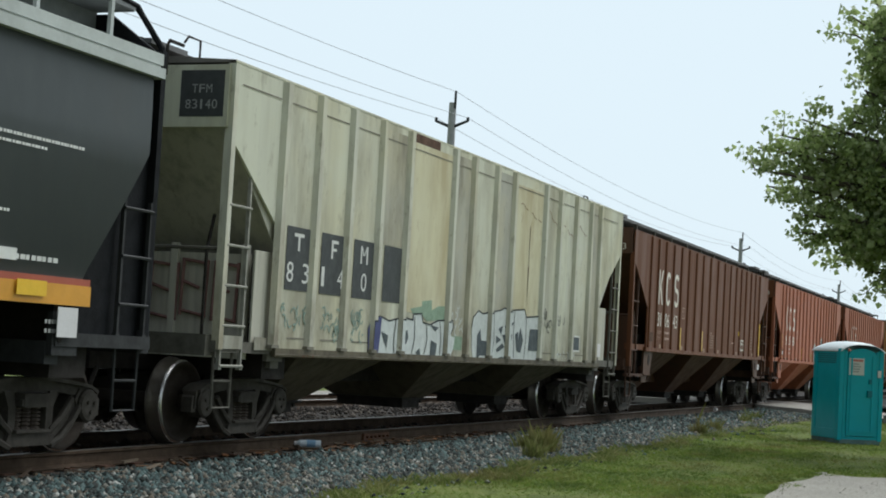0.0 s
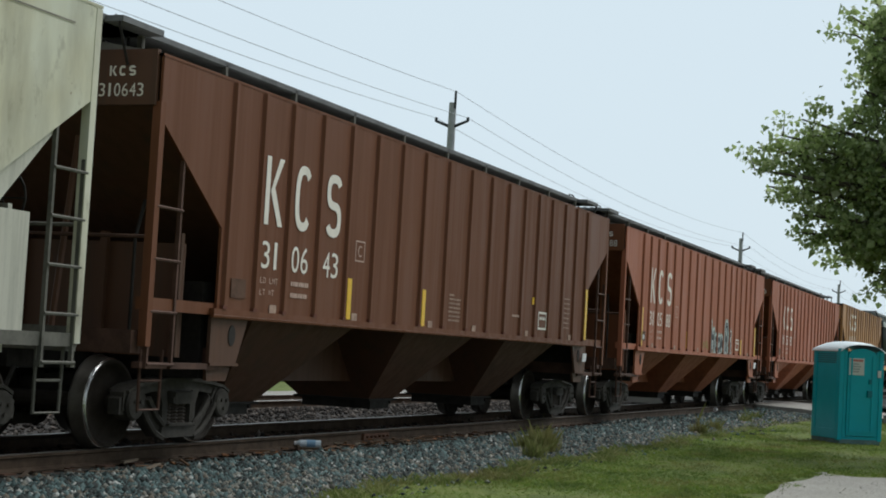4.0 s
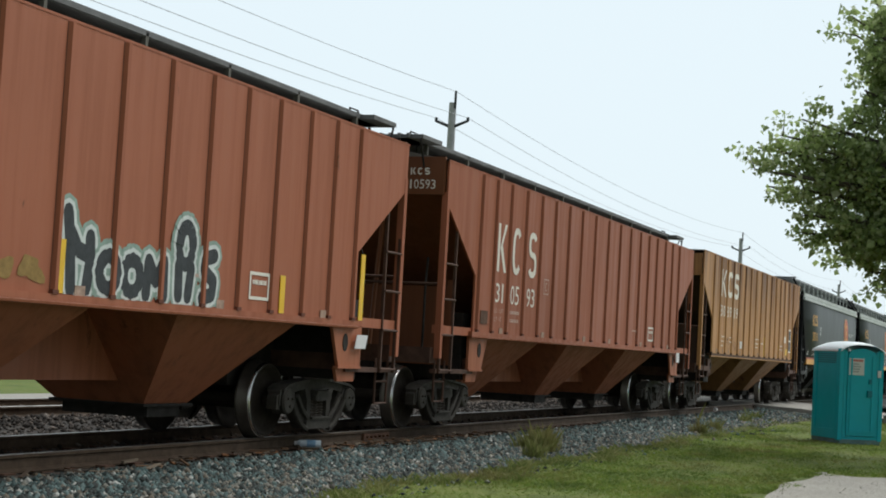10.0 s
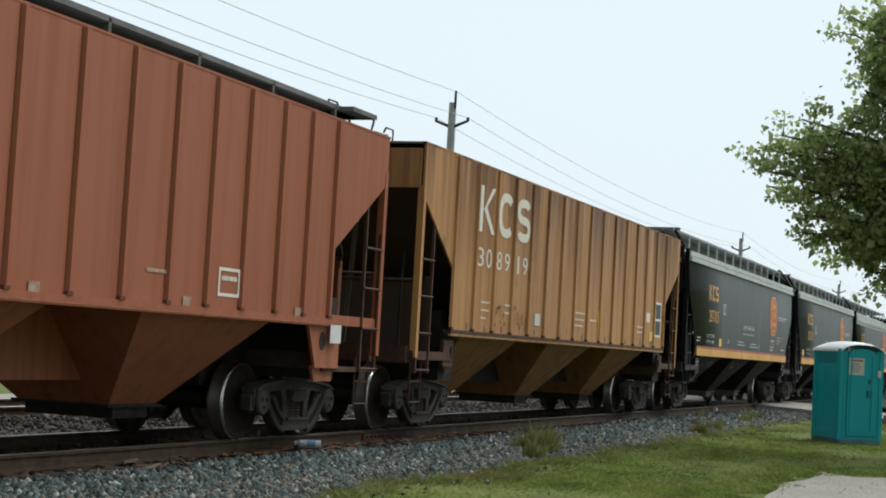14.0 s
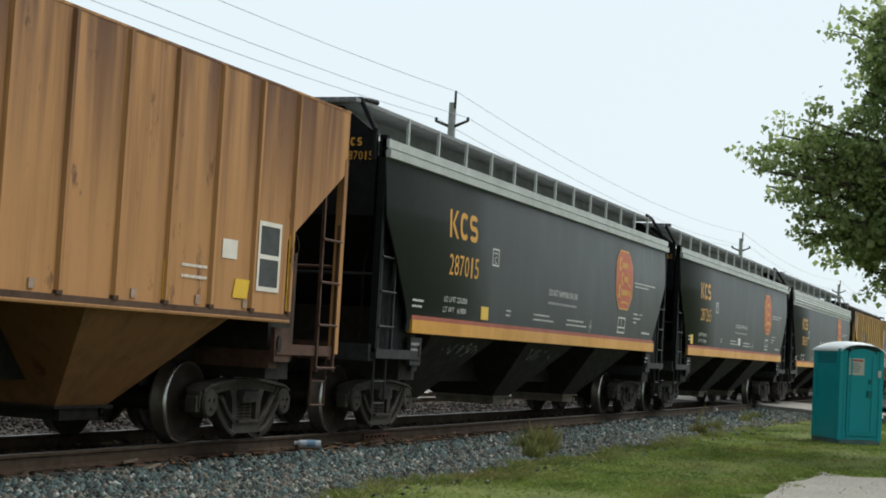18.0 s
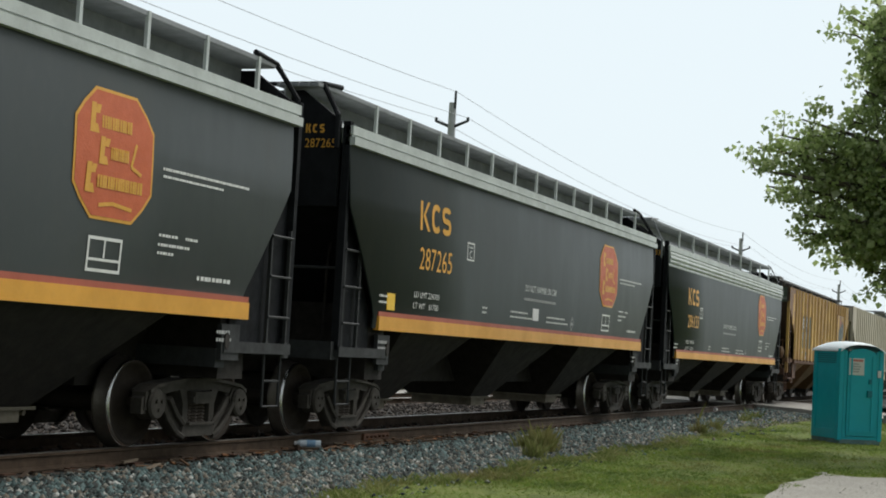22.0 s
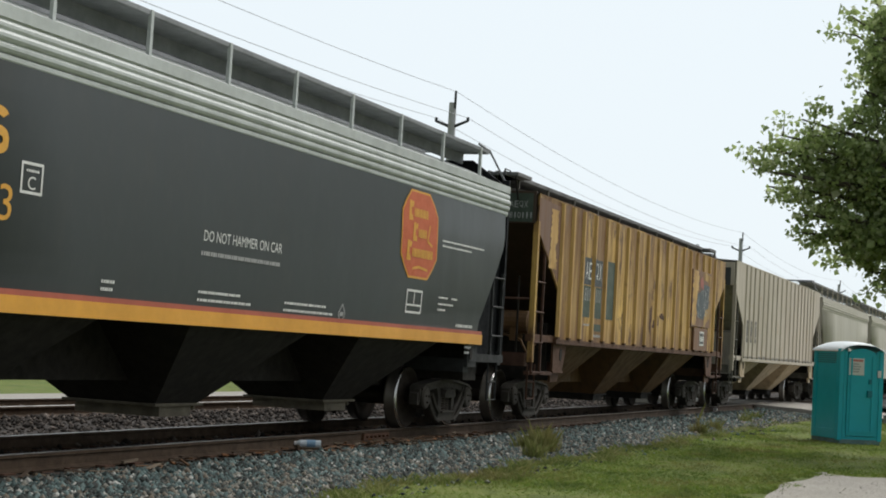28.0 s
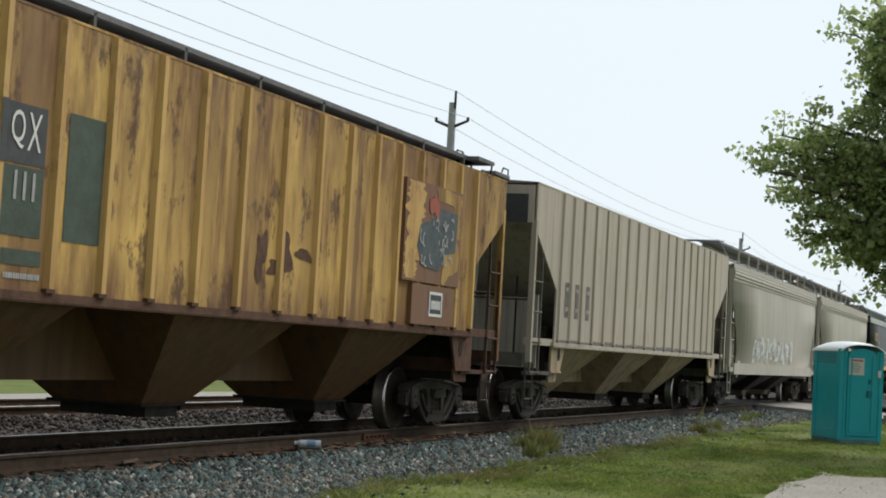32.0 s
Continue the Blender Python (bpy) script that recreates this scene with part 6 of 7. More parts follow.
rng = np.random.default_rng(7)
bm = bmesh.new()
steps_x = [-3000, -400, -60, -10] + [float(v) for v in range(0, 81, 2)] + [120, 220, 500, 1200, 4000]
steps_y = [-3000, -300, -40, -8] + [v * 0.7 for v in range(-6, 10)] + [8.5, 12, 15, 20, 26, 40, 90, 300, 1200, 4000]
grid = [[bm.verts.new((x, y, GROUND + (0.05 * (noise.noise(Vector((x * 0.3, y * 0.5, 0)))) if 8 < x < 80 and y < 6.6 else 0) - (0.03 if 7 < y < 12 else 0))) for y in steps_y] for x in steps_x]
for a, b in zip(grid, grid[1:]):
    for i in range(len(steps_y) - 1):
        bm.faces.new((a[i], b[i], b[i + 1], a[i + 1]))
tagged(new("ground", mesh_of("ground", bm, M["soil"], True)), "short mown green grass with yellowed patches", "ground", kind="structure")


def bed(name, y, toe_near, toe_far, material, label):
    bm = bmesh.new()
    prof = [(y - toe_near, GROUND - 0.04), (y - toe_near + 0.55, GROUND + 0.03), (y - 1.75, -0.215), (y - 1.35, -0.19), (y + 1.35, -0.19), (y + 1.75, -0.2), (y + toe_far, GROUND - 0.04)]
    prism(bm, prof, 0, -150, 700)
    return tagged(new(name, mesh_of(name, bm, material)), label, "ballast", kind="structure")


bed("ballast_bed", TRACK_Y, 3.15, 2.65, M["bed"], "blue-grey crushed stone ballast under the near track")
SECOND_Y = 14.9
bed("ballast_bed", SECOND_Y, 2.75, 2.4, M["bed_far"], "brownish old ballast under the far track")


def rail_mesh():
    bm = bmesh.new()
    prof = [(-0.07, -0.17), (0.07, -0.17), (0.07, -0.155), (0.012, -0.13), (0.01, -0.045), (0.036, -0.032), (0.036, -0.006), (0.026, 0.0), (-0.026, 0.0), (-0.036, -0.006), (-0.036, -0.032), (-0.01, -0.045), (-0.012, -0.13), (-0.07, -0.155)]
    for a, b in [(-120, -40), (-40, 0), (0, 20), (20, 40), (40, 80), (80, 160), (160, 500)]:
        prism(bm, prof, 0, a, b)
    me = mesh_of("rail", bm, [M["rail"], M["rail_top"]])
    for p in me.polygons:
        if p.center.z > -0.004:
            p.material_index = 1
    return me


def track(y, label):
    t = tagged(empty("railway_track", (0, y, -0.17)), label, "railway track", kind="structure")
    for s in (-1, 1):
        piece("rail", kept("rail", rail_mesh), t, (0, s * 0.752, 0.17), "rusty steel rail with a worn bright head")
    tie = block("sleeper", M["tie"], -0.115, 0.115, -1.3, 1.3, -0.17, 0.0)
    plate = block("tie_plate", M["bare"], -0.09, 0.09, -0.17, 0.17, 0.0, 0.012)
    k = 0
    for i in range(150):
        x = 4 + i * 0.54
        o = piece("sleeper", tie, t, (x, 0.03 * math.sin(i * 2.3), 0.004), "", 0.01 * math.sin(i * 1.7))
        if 8 < x < 36:
            for s in (-1, 1):
                piece("tie_plate", plate, o, (0, s * 0.752, 0.0))
    return t


near_track = track(TRACK_Y, "railway track with rusty rails on wooden sleepers")
far_track = track(SECOND_Y, "second rusty railway track behind the train")
# joint bars on the near rail
bm = bmesh.new()
for s in (-1, 1):
    box(bm, 20.3, 21.2, -0.752 + s * 0.03 - 0.018, -0.752 + s * 0.03 + 0.018, 0.035, 0.125)
    for k in range(6):
        x = 20.38 + k * 0.145
        rod(bm, (x, -0.752 + s * 0.04, 0.08), (x, -0.752 + s * 0.085, 0.08), 0.018, 6)
part("joint_bar", bm, M["bare"], near_track, "rust-red bolted joint bar")


def stones(name, label, n, xs, ys, size, material, height, faces=8):
    """Loose stones as one mesh of many small lumps."""
    t = (1 + 5 ** 0.5) / 2
    if faces == 20:
        v = np.array([(-1, t, 0), (1, t, 0), (-1, -t, 0), (1, -t, 0), (0, -1, t), (0, 1, t), (0, -1, -t), (0, 1, -t), (t, 0, -1), (t, 0, 1), (-t, 0, -1), (-t, 0, 1)], float) / 1.9
        f = np.array([(0, 11, 5), (0, 5, 1), (0, 1, 7), (0, 7, 10), (0, 10, 11), (1, 5, 9), (5, 11, 4), (11, 10, 2), (10, 7, 6), (7, 1, 8), (3, 9, 4), (3, 4, 2), (3, 2, 6), (3, 6, 8), (3, 8, 9), (4, 9, 5), (2, 4, 11), (6, 2, 10), (8, 6, 7), (9, 8, 1)])
    else:
        v = np.array([(1, 0, 0), (-1, 0, 0), (0, 1, 0), (0, -1, 0), (0, 0, 1), (0, 0, -1)], float)
        f = np.array([(0, 2, 4), (2, 1, 4), (1, 3, 4), (3, 0, 4), (2, 0, 5), (1, 2, 5), (3, 1, 5), (0, 3, 5)])
    px = xs[0] + (xs[1] - xs[0]) * rng.random(n) ** 1.35
    py = rng.uniform(*ys, n)
    pz = height(px, py)
    r = size * np.clip(rng.lognormal(0, 0.38, n), 0.4, 1.8)
    shape = rng.uniform(0.65, 1.25, (n, 1, 3)) * np.array([1, 1, 0.75])
    jig = 1 + rng.uniform(-0.45, 0.35, (n, len(v), 3))
    p = v[None] * shape * jig * r[:, None, None]
    a = rng.uniform(0, 6.283, n)
    c, s = np.cos(a)[:, None], np.sin(a)[:, None]
    q = np.stack([p[..., 0] * c - p[..., 1] * s + px[:, None], p[..., 0] * s + p[..., 1] * c + py[:, None], p[..., 2] + pz[:, None] + 0.3 * r[:, None]], -1).reshape(-1, 3)
    fi = (f[None] + (np.arange(n) * len(v))[:, None, None]).reshape(-1)
    me = bpy.data.meshes.new(name)
    me.vertices.add(len(q))
    me.vertices.foreach_set("co", q.ravel())
    me.loops.add(len(fi))
    me.loops.foreach_set("vertex_index", fi.astype(np.int32))
    me.polygons.add(len(fi) // 3)
    me.polygons.foreach_set("loop_start", np.arange(0, len(fi), 3, dtype=np.int32))
    me.update(calc_edges=True)
    me.materials.append(material)
    return tagged(new(name, me), label, "gravel", kind="stuff")


def shoulder(x, y):
    d = TRACK_Y - y
    return np.interp(-d, [-3.3, -2.6, -1.75, -1.35, 3], [GROUND - 0.05, GROUND + 0.03, -0.215, -0.19, -0.19])


stones("ballast_stones", "sharp blue-grey crushed ballast stones beside the near rail", 60000, (9, 36), (6.5, 8.4), 0.034, M["stones"], shoulder, 8)
stones("ballast_stones", "blue-grey crushed ballast stones farther along the track", 13000, (32, 75), (6.7, 8.72), 0.045, M["stones"], shoulder, 8)
stones("ballast_stones", "dark brown stones and dirt against the rail foot", 4200, (9, 45), (8.4, 8.78), 0.022, M["foot_stones"], lambda x, y: shoulder(x, y) - 0.015, 8)
stones("ballast_stones", "dark crushed ballast stones between the rails", 9000, (9, 40), (8.95, 10.4), 0.034, M["dark_stones"], lambda x, y: x * 0 - 0.195, 8)
stones("ballast_stones", "brownish crushed stones between the two tracks", 26000, (12, 60), (10.3, 15.6), 0.036, M["old_stones"], lambda x, y: np.interp(y, [10.9, 11.4, 12.2, 12.4, 13.2, 13.6], [-0.165, -0.2, -0.33, -0.33, -0.2, -0.165]), 8)
stones("ballast_stones", "pale dusty stones along the toe of the ballast", 11000, (9, 48), (6.45, 7.35), 0.028, M["toe_stones"], lambda x, y: shoulder(x, y) + 0.015, 8)
stones("stray_stones", "a few pale stones strewn along the grass edge", 700, (10, 40), (5.9, 6.7), 0.025, M["stones"], lambda x, y: x * 0 + GROUND, 8)


def splinters(n):
    """Rotten sleeper ends: thin rusty brown slivers strewn beside the rail."""
    bm = bmesh.new()
    r = random.Random(8)
    for k in range(n):
        x = r.choice((r.uniform(12, 28), r.gauss(21.5, 1.6)))
        c, a = Vector((x, r.uniform(8.22, 8.72), -0.145 + r.uniform(-0.02, 0.02))), r.uniform(-0.9, 0.9)
        d = Vector((math.cos(a), math.sin(a), r.uniform(-0.12, 0.12))) * r.uniform(0.05, 0.24)
        w = Vector((-math.sin(a), math.cos(a), 0)) * r.uniform(0.012, 0.035)
        h = Vector((0, 0, r.uniform(0.008, 0.022)))
        hexa(bm, [c - d - w, c + d * 0.8 - w * 0.5, c + d + w * 0.7, c - d * 0.9 + w], [c - d * 0.95 - w + h, c + d * 0.8 - w * 0.4 + h, c + d * 0.9 + w * 0.6 + h, c - d * 0.8 + w + h])
    return tagged(new("wood_splinters", mesh_of("wood_splinters", bm, M["splinter"])), "rotten rusty brown sleeper splinters beside the rail", "debris", kind="stuff")


M["splinter"] = stone_mat("rotten_wood", [(0.4, (0.06, 0.038, 0.022)), (0.3, (0.14, 0.075, 0.035)), (0.06, (0.26, 0.115, 0.045)), (0.24, (0.17, 0.13, 0.09))])
splinters(190)


def blades(name, label, n, place, length, material, lean=0.5):
    """Grass blades as one mesh of narrow bent triangles."""
    px, py, pz = place(n)
    h = length * rng.lognormal(0, 0.35, n)
    a = rng.uniform(0, 6.283, n)
    w = (0.006 + 0.004 * rng.random(n)) * (0.45 if length > 0.1 else 1.0)
    dx, dy = np.cos(a), np.sin(a)
    bx, by = rng.normal(0, lean, n) * h, rng.normal(0, lean, n) * h
    v = np.stack([np.stack([px - dx * w, py - dy * w, pz], -1), np.stack([px + dx * w, py + dy * w, pz], -1),
                  np.stack([px + bx * 0.4 + dx * w * 0.7, py + by * 0.4 + dy * w * 0.7, pz + h * 0.6], -1), np.stack([px + bx, py + by, pz + h], -1)], 1).reshape(-1, 3)
    base = np.arange(n)[:, None] * 4
    fi = (np.array([[0, 1, 2, 0, 2, 3]]) + base).reshape(-1)
    me = bpy.data.meshes.new(name)
    me.vertices.add(len(v))
    me.vertices.foreach_set("co", v.ravel())
    me.loops.add(len(fi))
    me.loops.foreach_set("vertex_index", fi.astype(np.int32))
    me.polygons.add(len(fi) // 3)
    me.polygons.foreach_set("loop_start", np.arange(0, len(fi), 3, dtype=np.int32))
    me.update(calc_edges=True)
    me.materials.append(material)
    return tagged(new(name, me), label, "grass", kind="stuff")


def blade_mat(name, tones):
    k = Net(name)
    r = k.n.new("ShaderNodeValToRGB")
    els = r.color_ramp.elements
    while len(els) < len(tones):
        els.new(0.5)
    for i, (e, c) in enumerate(zip(els, tones)):
        e.position, e.color = i / (len(tones) - 1), (*c, 1)
    k.l.new(k.island(), r.inputs[0])
    patch = k.noise((0.5, 0.9, 0.5), 3.0)
    col = k.mix(k.ramp(patch, 0.5, 0.66, 0.0, 0.6), r.outputs[0], (0.2, 0.155, 0.065))
    deep = k.noise((0.8, 1.5, 0.8), 5.0, 0.65)
    col = k.mix(k.ramp(deep, 0.46, 0.62, 0.0, 0.7), col, (0.062, 0.1, 0.02))
    m = k.done(col, 0.7, 0.0, None, spec=0.25)
    # thin leaves let part of the daylight through
    out = next(n for n in m.node_tree.nodes if n.type == "OUTPUT_MATERIAL")
    front = out.inputs["Surface"].links[0].from_socket
    glow, both = k.n.new("ShaderNodeBsdfTranslucent"), k.n.new("ShaderNodeMixShader")
    k.l.new(col, glow.inputs["Color"])
    both.inputs[0].default_value = 0.45
    k.l.new(front, both.inputs[1])
    k.l.new(glow.outputs[0], both.inputs[2])
    k.l.new(both.outputs[0], out.inputs["Surface"])
    return m


M["blade"] = blade_mat("grass_blades", [(0.13, 0.2, 0.03), (0.16, 0.24, 0.04), (0.2, 0.27, 0.055), (0.28, 0.3, 0.085)])
M["weed"] = blade_mat("weed_blades", [(0.15, 0.19, 0.05), (0.23, 0.26, 0.08), (0.34, 0.32, 0.15)])


def on_drive(x, y):
    """True on the pale gravel patch, with a ragged edge."""
    e = 0.35 * np.sin(x * 2.1) + 0.25 * np.sin(x * 5.3 + y * 3)
    return (x > 12) & (x < 23.5 + 0.3 * np.sin(y * 3) + 0.2 * np.sin(y * 9)) & (y < 3.06 + e * 0.5)


def lawn(n):
    x = 11 + 56 * rng.random(n) ** 1.9
    y = rng.uniform(0.2, 6.75, n) + np.maximum(0, x - 30) * 0.025
    edge = 6.35 + 0.18 * np.sin(x * 1.3) + 0.12 * np.sin(x * 4.1) + np.maximum(0, x - 26) * 0.04
    keep = (y < edge) & ~on_drive(x, y) & ~((x > 50.5) & (x < 60.5))
    x, y = x[keep], y[keep]
    n2 = len(x)
    return np.resize(x, n), np.resize(y, n) + np.where(np.arange(n) >= n2, rng.normal(0, 0.03, n), 0), np.full(n, GROUND - 0.012)


blades("grass", "short green lawn grass along the tracks", 210000, lawn, 0.027, M["blade"], 1.0)


def tufts(n):
    c = [(22.95, 7.05), (23.2, 7.1), (22.75, 7.0), (23.05, 7.12), (21.6, 6.75), (33.0, 6.75), (35.5, 6.9), (41.0, 7.2), (22.9, 7.3), (44.0, 7.5)]
    i = rng.integers(0, 4, n)
    i = np.where(rng.random(n) < 0.35, rng.integers(0, len(c), n), i)
    cx, cy = np.array([p[0] for p in c])[i], np.array([p[1] for p in c])[i]
    return cx + rng.normal(0, 0.1, n), cy + rng.normal(0, 0.07, n), np.full(n, GROUND)


def verge(n):
    """The ragged strip where the lawn meets the stones."""
    x = 10.5 + 42 * rng.random(n) ** 1.3
    thick = 0.5 + 0.5 * np.sin(x * 0.9) * np.sin(x * 2.3 + 1.0)
    y = 6.32 + 0.18 * np.sin(x * 1.3) + 0.12 * np.sin(x * 4.1) + np.maximum(0, x - 26) * 0.04 + rng.normal(0, 0.08 + 0.1 * thick, n)
    return x, y, np.full(n, GROUND - 0.005)


blades("weed_tuft", "tall weedy grass tuft at the edge of the ballast", 9000, tufts, 0.17, M["weed"], 0.24)
blades("grass", "longer unmown grass along the toe of the ballast", 26000, verge, 0.05, M["weed"], 0.7)

# pale gravel drive, its outline ragged
bm = bmesh.new()
pts = []
for k in range(40):
    x = 12 + 11.8 * k / 39
    pts.append((x, 3.04 + 0.08 * math.sin(x * 1.3) + 0.03 * math.sin(x * 3.1)))
for k in range(90):
    y = 3.1 - 11.8 * k / 89
    pts.append((23.6 + 0.22 * math.sin(y * 1.7) + 0.12 * math.sin(y * 4.3) + 0.06 * math.sin(y * 9.7), y))
pts += [(12, -8.7)]
prism(bm, pts, 2, GROUND - 0.06, GROUND + 0.012)
tagged(new("gravel_drive", mesh_of("gravel_drive", bm, M["drive"])), "pale compacted gravel drive in the grass", "driveway", kind="structure")
stones("drive_stones", "small pale stones on the gravel drive", 500, (13, 24), (0.3, 3.0), 0.008, M["drive_pebble"], lambda x, y: x * 0 + GROUND + 0.03, 8)

# the road that crosses the tracks
bm = bmesh.new()
prof = [(-60, GROUND + 0.02), (4.5, GROUND + 0.04), (7.4, -0.06), (8.8, -0.012), (8.8, -0.2), (-60, GROUND - 0.2)]
prism(bm, prof, 0, 51.5, 59.0)
prism(bm, [(8.94, -0.012), (10.28, -0.012), (10.28, -0.2), (8.94, -0.2)], 0, 51.5, 59.0)
prism(bm, [(10.43, -0.012), (14.08, -0.012), (14.08, -0.2), (10.43, -0.2)], 0, 51.5, 59.0)
prism(bm, [(14.22, -0.012), (15.58, -0.012), (15.58, -0.2), (14.22, -0.2)], 0, 51.5, 59.0)
prism(bm, [(15.73, -0.012), (19, -0.05), (60, GROUND + 0.05), (60, GROUND - 0.2), (15.73, -0.2)], 0, 51.5, 59.0)
tagged(new("road", mesh_of("road", bm, M["road"])), "worn pale concrete road crossing the tracks", "road", kind="structure")
bm = bmesh.new()
box(bm, -100, 51.4, 17.0, 18.7, GROUND - 0.1, GROUND + 0.16)
tagged(new("pavement", mesh_of("pavement", bm, M["road"])), "pale concrete path beyond the far track", "pavement", kind="structure")

# ---- portable toilet ----
M["teal"] = plain("teal_plastic", (0.002, 0.42, 0.54), 0.42, 0.0, 0.12, 1.5, 0.002)
M["teal_dark"] = plain("dark_teal_plastic", (0.0, 0.19, 0.25), 0.5, 0.0, 0.15, 1.5, 0.002)
M["roof_white"] = plain("translucent_white_plastic", (0.78, 0.84, 0.86), 0.45, 0.0, 0.1, 2)
M["skid"] = plain("grey_skid", (0.16, 0.26, 0.27), 0.8)
M["notice_red"] = plain("faded_red_print", (0.6, 0.2, 0.18), 0.7)
M["notice_grey"] = plain("grey_print", (0.4, 0.4, 0.42), 0.7)


def toilet():
    """Local axes: front at -y, 1.1 wide, 1.15 deep, 2.2 high."""
    t = tagged(empty("portable_toilet", (0, 0, 0)), "teal plastic portable toilet with a white roof", "portable toilet")
    w, d = 0.455, 0.6
    bm = bmesh.new()
    box(bm, -w - 0.01, w + 0.01, -d - 0.01, d + 0.01, 0.0, 0.1)
    part("skid", bm, M["skid"], t, "grey plastic skid base")
    for s in (-1, 1):
        bm = bmesh.new()
        box(bm, s * w - 0.025, s * w + 0.025, -d + 0.06, d, 0.1, 2.0)
        for z in (0.25, 1.4):
            box(bm, s * w + s * 0.025 - 0.012, s * w + s * 0.025 + 0.012, -d + 0.14, d - 0.1, z, z + 0.05)
        for y in (-d + 0.16, d - 0.14):
            box(bm, s * (w + 0.025) - 0.014, s * (w + 0.025) + 0.014, y - 0.03, y + 0.03, 0.15, 1.95)
        part("side_wall", bm, M["teal"], t)
        bm = bmesh.new()
        for k in range(5):
            box(bm, s * (w + 0.022) - 0.01, s * (w + 0.022) + 0.01, -d + 0.2, d - 0.2, 1.72 + k * 0.045, 1.74 + k * 0.045)
        part("vent_slot", bm, M["teal_dark"], t)
        bm = bmesh.new()
        prism(bm, [(s * w - 0.055, -d - 0.02), (s * w + 0.035, -d - 0.02), (s * w + 0.035, -d + 0.09), (s * w - 0.055, -d + 0.09)], 2, 0.08, 2.03)
        part("corner_post", bm, M["teal"], t)
    bm = bmesh.new()
    box(bm, -w, w, d - 0.03, d + 0.02, 0.1, 2.0)
    part("back_wall", bm, M["teal"], t)
    bm = bmesh.new()
    for s in (-1, 1):
        prism(bm, [(s * (w - 0.05), 0.1), (s * (w - 0.12), 0.1), (s * (w - 0.12), 1.98), (s * (w - 0.05), 2.02)], 1, -d - 0.005, -d + 0.05)
    box(bm, -w + 0.05, w - 0.05, -d - 0.004, -d + 0.05, 0.1, 0.17)
    part("door_frame", bm, M["teal"], t)
    bm = bmesh.new()
    dw = w - 0.13
    top = [(dw * math.cos(math.pi * k / 12), 1.9 + 0.15 * math.sin(math.pi * k / 12)) for k in range(13)]
    prism(bm, [(-dw, 0.18), (dw, 0.18)] + top, 1, -d - 0.02, -d + 0.03)
    door = part("door", bm, M["teal"], t)
    bm = bmesh.new()
    for x in (-dw + 0.06, dw - 0.1):
        box(bm, x, x + 0.035, -d - 0.034, -d - 0.018, 0.3, 1.9)
    box(bm, -dw + 0.06, dw - 0.065, -d - 0.034, -d - 0.018, 0.27, 0.3)
    part("door_rib", bm, M["teal"], door)
    bm = bmesh.new()
    box(bm, dw - 0.2, dw - 0.1, -d - 0.06, -d - 0.018, 1.02, 1.16)
    box(bm, dw - 0.17, dw - 0.12, -d - 0.05, -d - 0.018, 1.3, 1.4)
    part("latch", bm, M["teal_dark"], door)
    bm = bmesh.new()
    box(bm, -dw + 0.02, -dw + 0.36, -d - 0.027, -d - 0.019, 1.48, 1.84)
    note = part("notice", bm, M["paper"], door, "white paper notice with red print")
    bm = bmesh.new()
    box(bm, -dw + 0.05, -dw + 0.33, -d - 0.031, -d - 0.0265, 1.77, 1.815)
    part("print_line", bm, M["notice_red"], note)
    bm = bmesh.new()
    for k in range(4):
        box(bm, -dw + 0.05, -dw + 0.24 + 0.02 * (k % 3), -d - 0.031, -d - 0.0265, 1.54 + 0.055 * k, 1.565 + 0.055 * k)
    part("print_line", bm, M["notice_grey"], note)
    bm = bmesh.new()
    box(bm, w - 0.1, w - 0.02, -d - 0.027, -d - 0.016, 1.45, 1.6)
    part("sticker", bm, M["paper"], t)
    # domed roof with an overhanging rim
    bm = bmesh.new()
    rows = []
    for k in range(9):
        y = -d - 0.05 + (2 * d + 0.1) * k / 8
        row = []
        for i in range(13):
            x = -w - 0.05 + (2 * w + 0.1) * i / 12
            u, v = abs(x) / (w + 0.05), abs(y) / (d + 0.05)
            row.append(bm.verts.new((x, y, 1.98 + 0.2 * (1 - u ** 3) * (1 - 0.35 * v ** 4) + 0.02)))
        rows.append(row)
    for a, b in zip(rows, rows[1:]):
        for i in range(12):
            bm.faces.new((a[i], a[i + 1], b[i + 1], b[i]))
    border = [rows[0][i] for i in range(13)] + [r[12] for r in rows[1:]] + [rows[8][i] for i in range(11, -1, -1)] + [r[0] for r in rows[7:0:-1]]
    low = [bm.verts.new((v.co.x, v.co.y, 1.97 + (0.16 * (1 - (abs(v.co.x) / (w + 0.05)) ** 3) if abs(v.co.y) > d else 0))) for v in border]
    for i in range(len(border)):
        j = (i + 1) % len(border)
        bm.faces.new((border[i], border[j], low[j], low[i]))
    part("roof", bm, M["roof_white"], t, "translucent white domed roof", True)
    bm = bmesh.new()
    rod(bm, (w - 0.25, d - 0.12, 1.9), (w - 0.25, d - 0.12, 2.22), 0.05, 12)
    part("vent_pipe", bm, M["roof_white"], t)
    return t


booth = toilet()
near_corner, along, away = Vector((33.77, 4.01, GROUND)), Vector((0.574, -0.819, 0)), Vector((0.819, 0.574, 0))
booth.matrix_world = Matrix.Translation(near_corner + along * 0.46 + away * 0.6) @ Matrix.Rotation(math.atan2(along.y, along.x), 4, "Z") @ Matrix.Diagonal((1, 1, 0.965, 1))

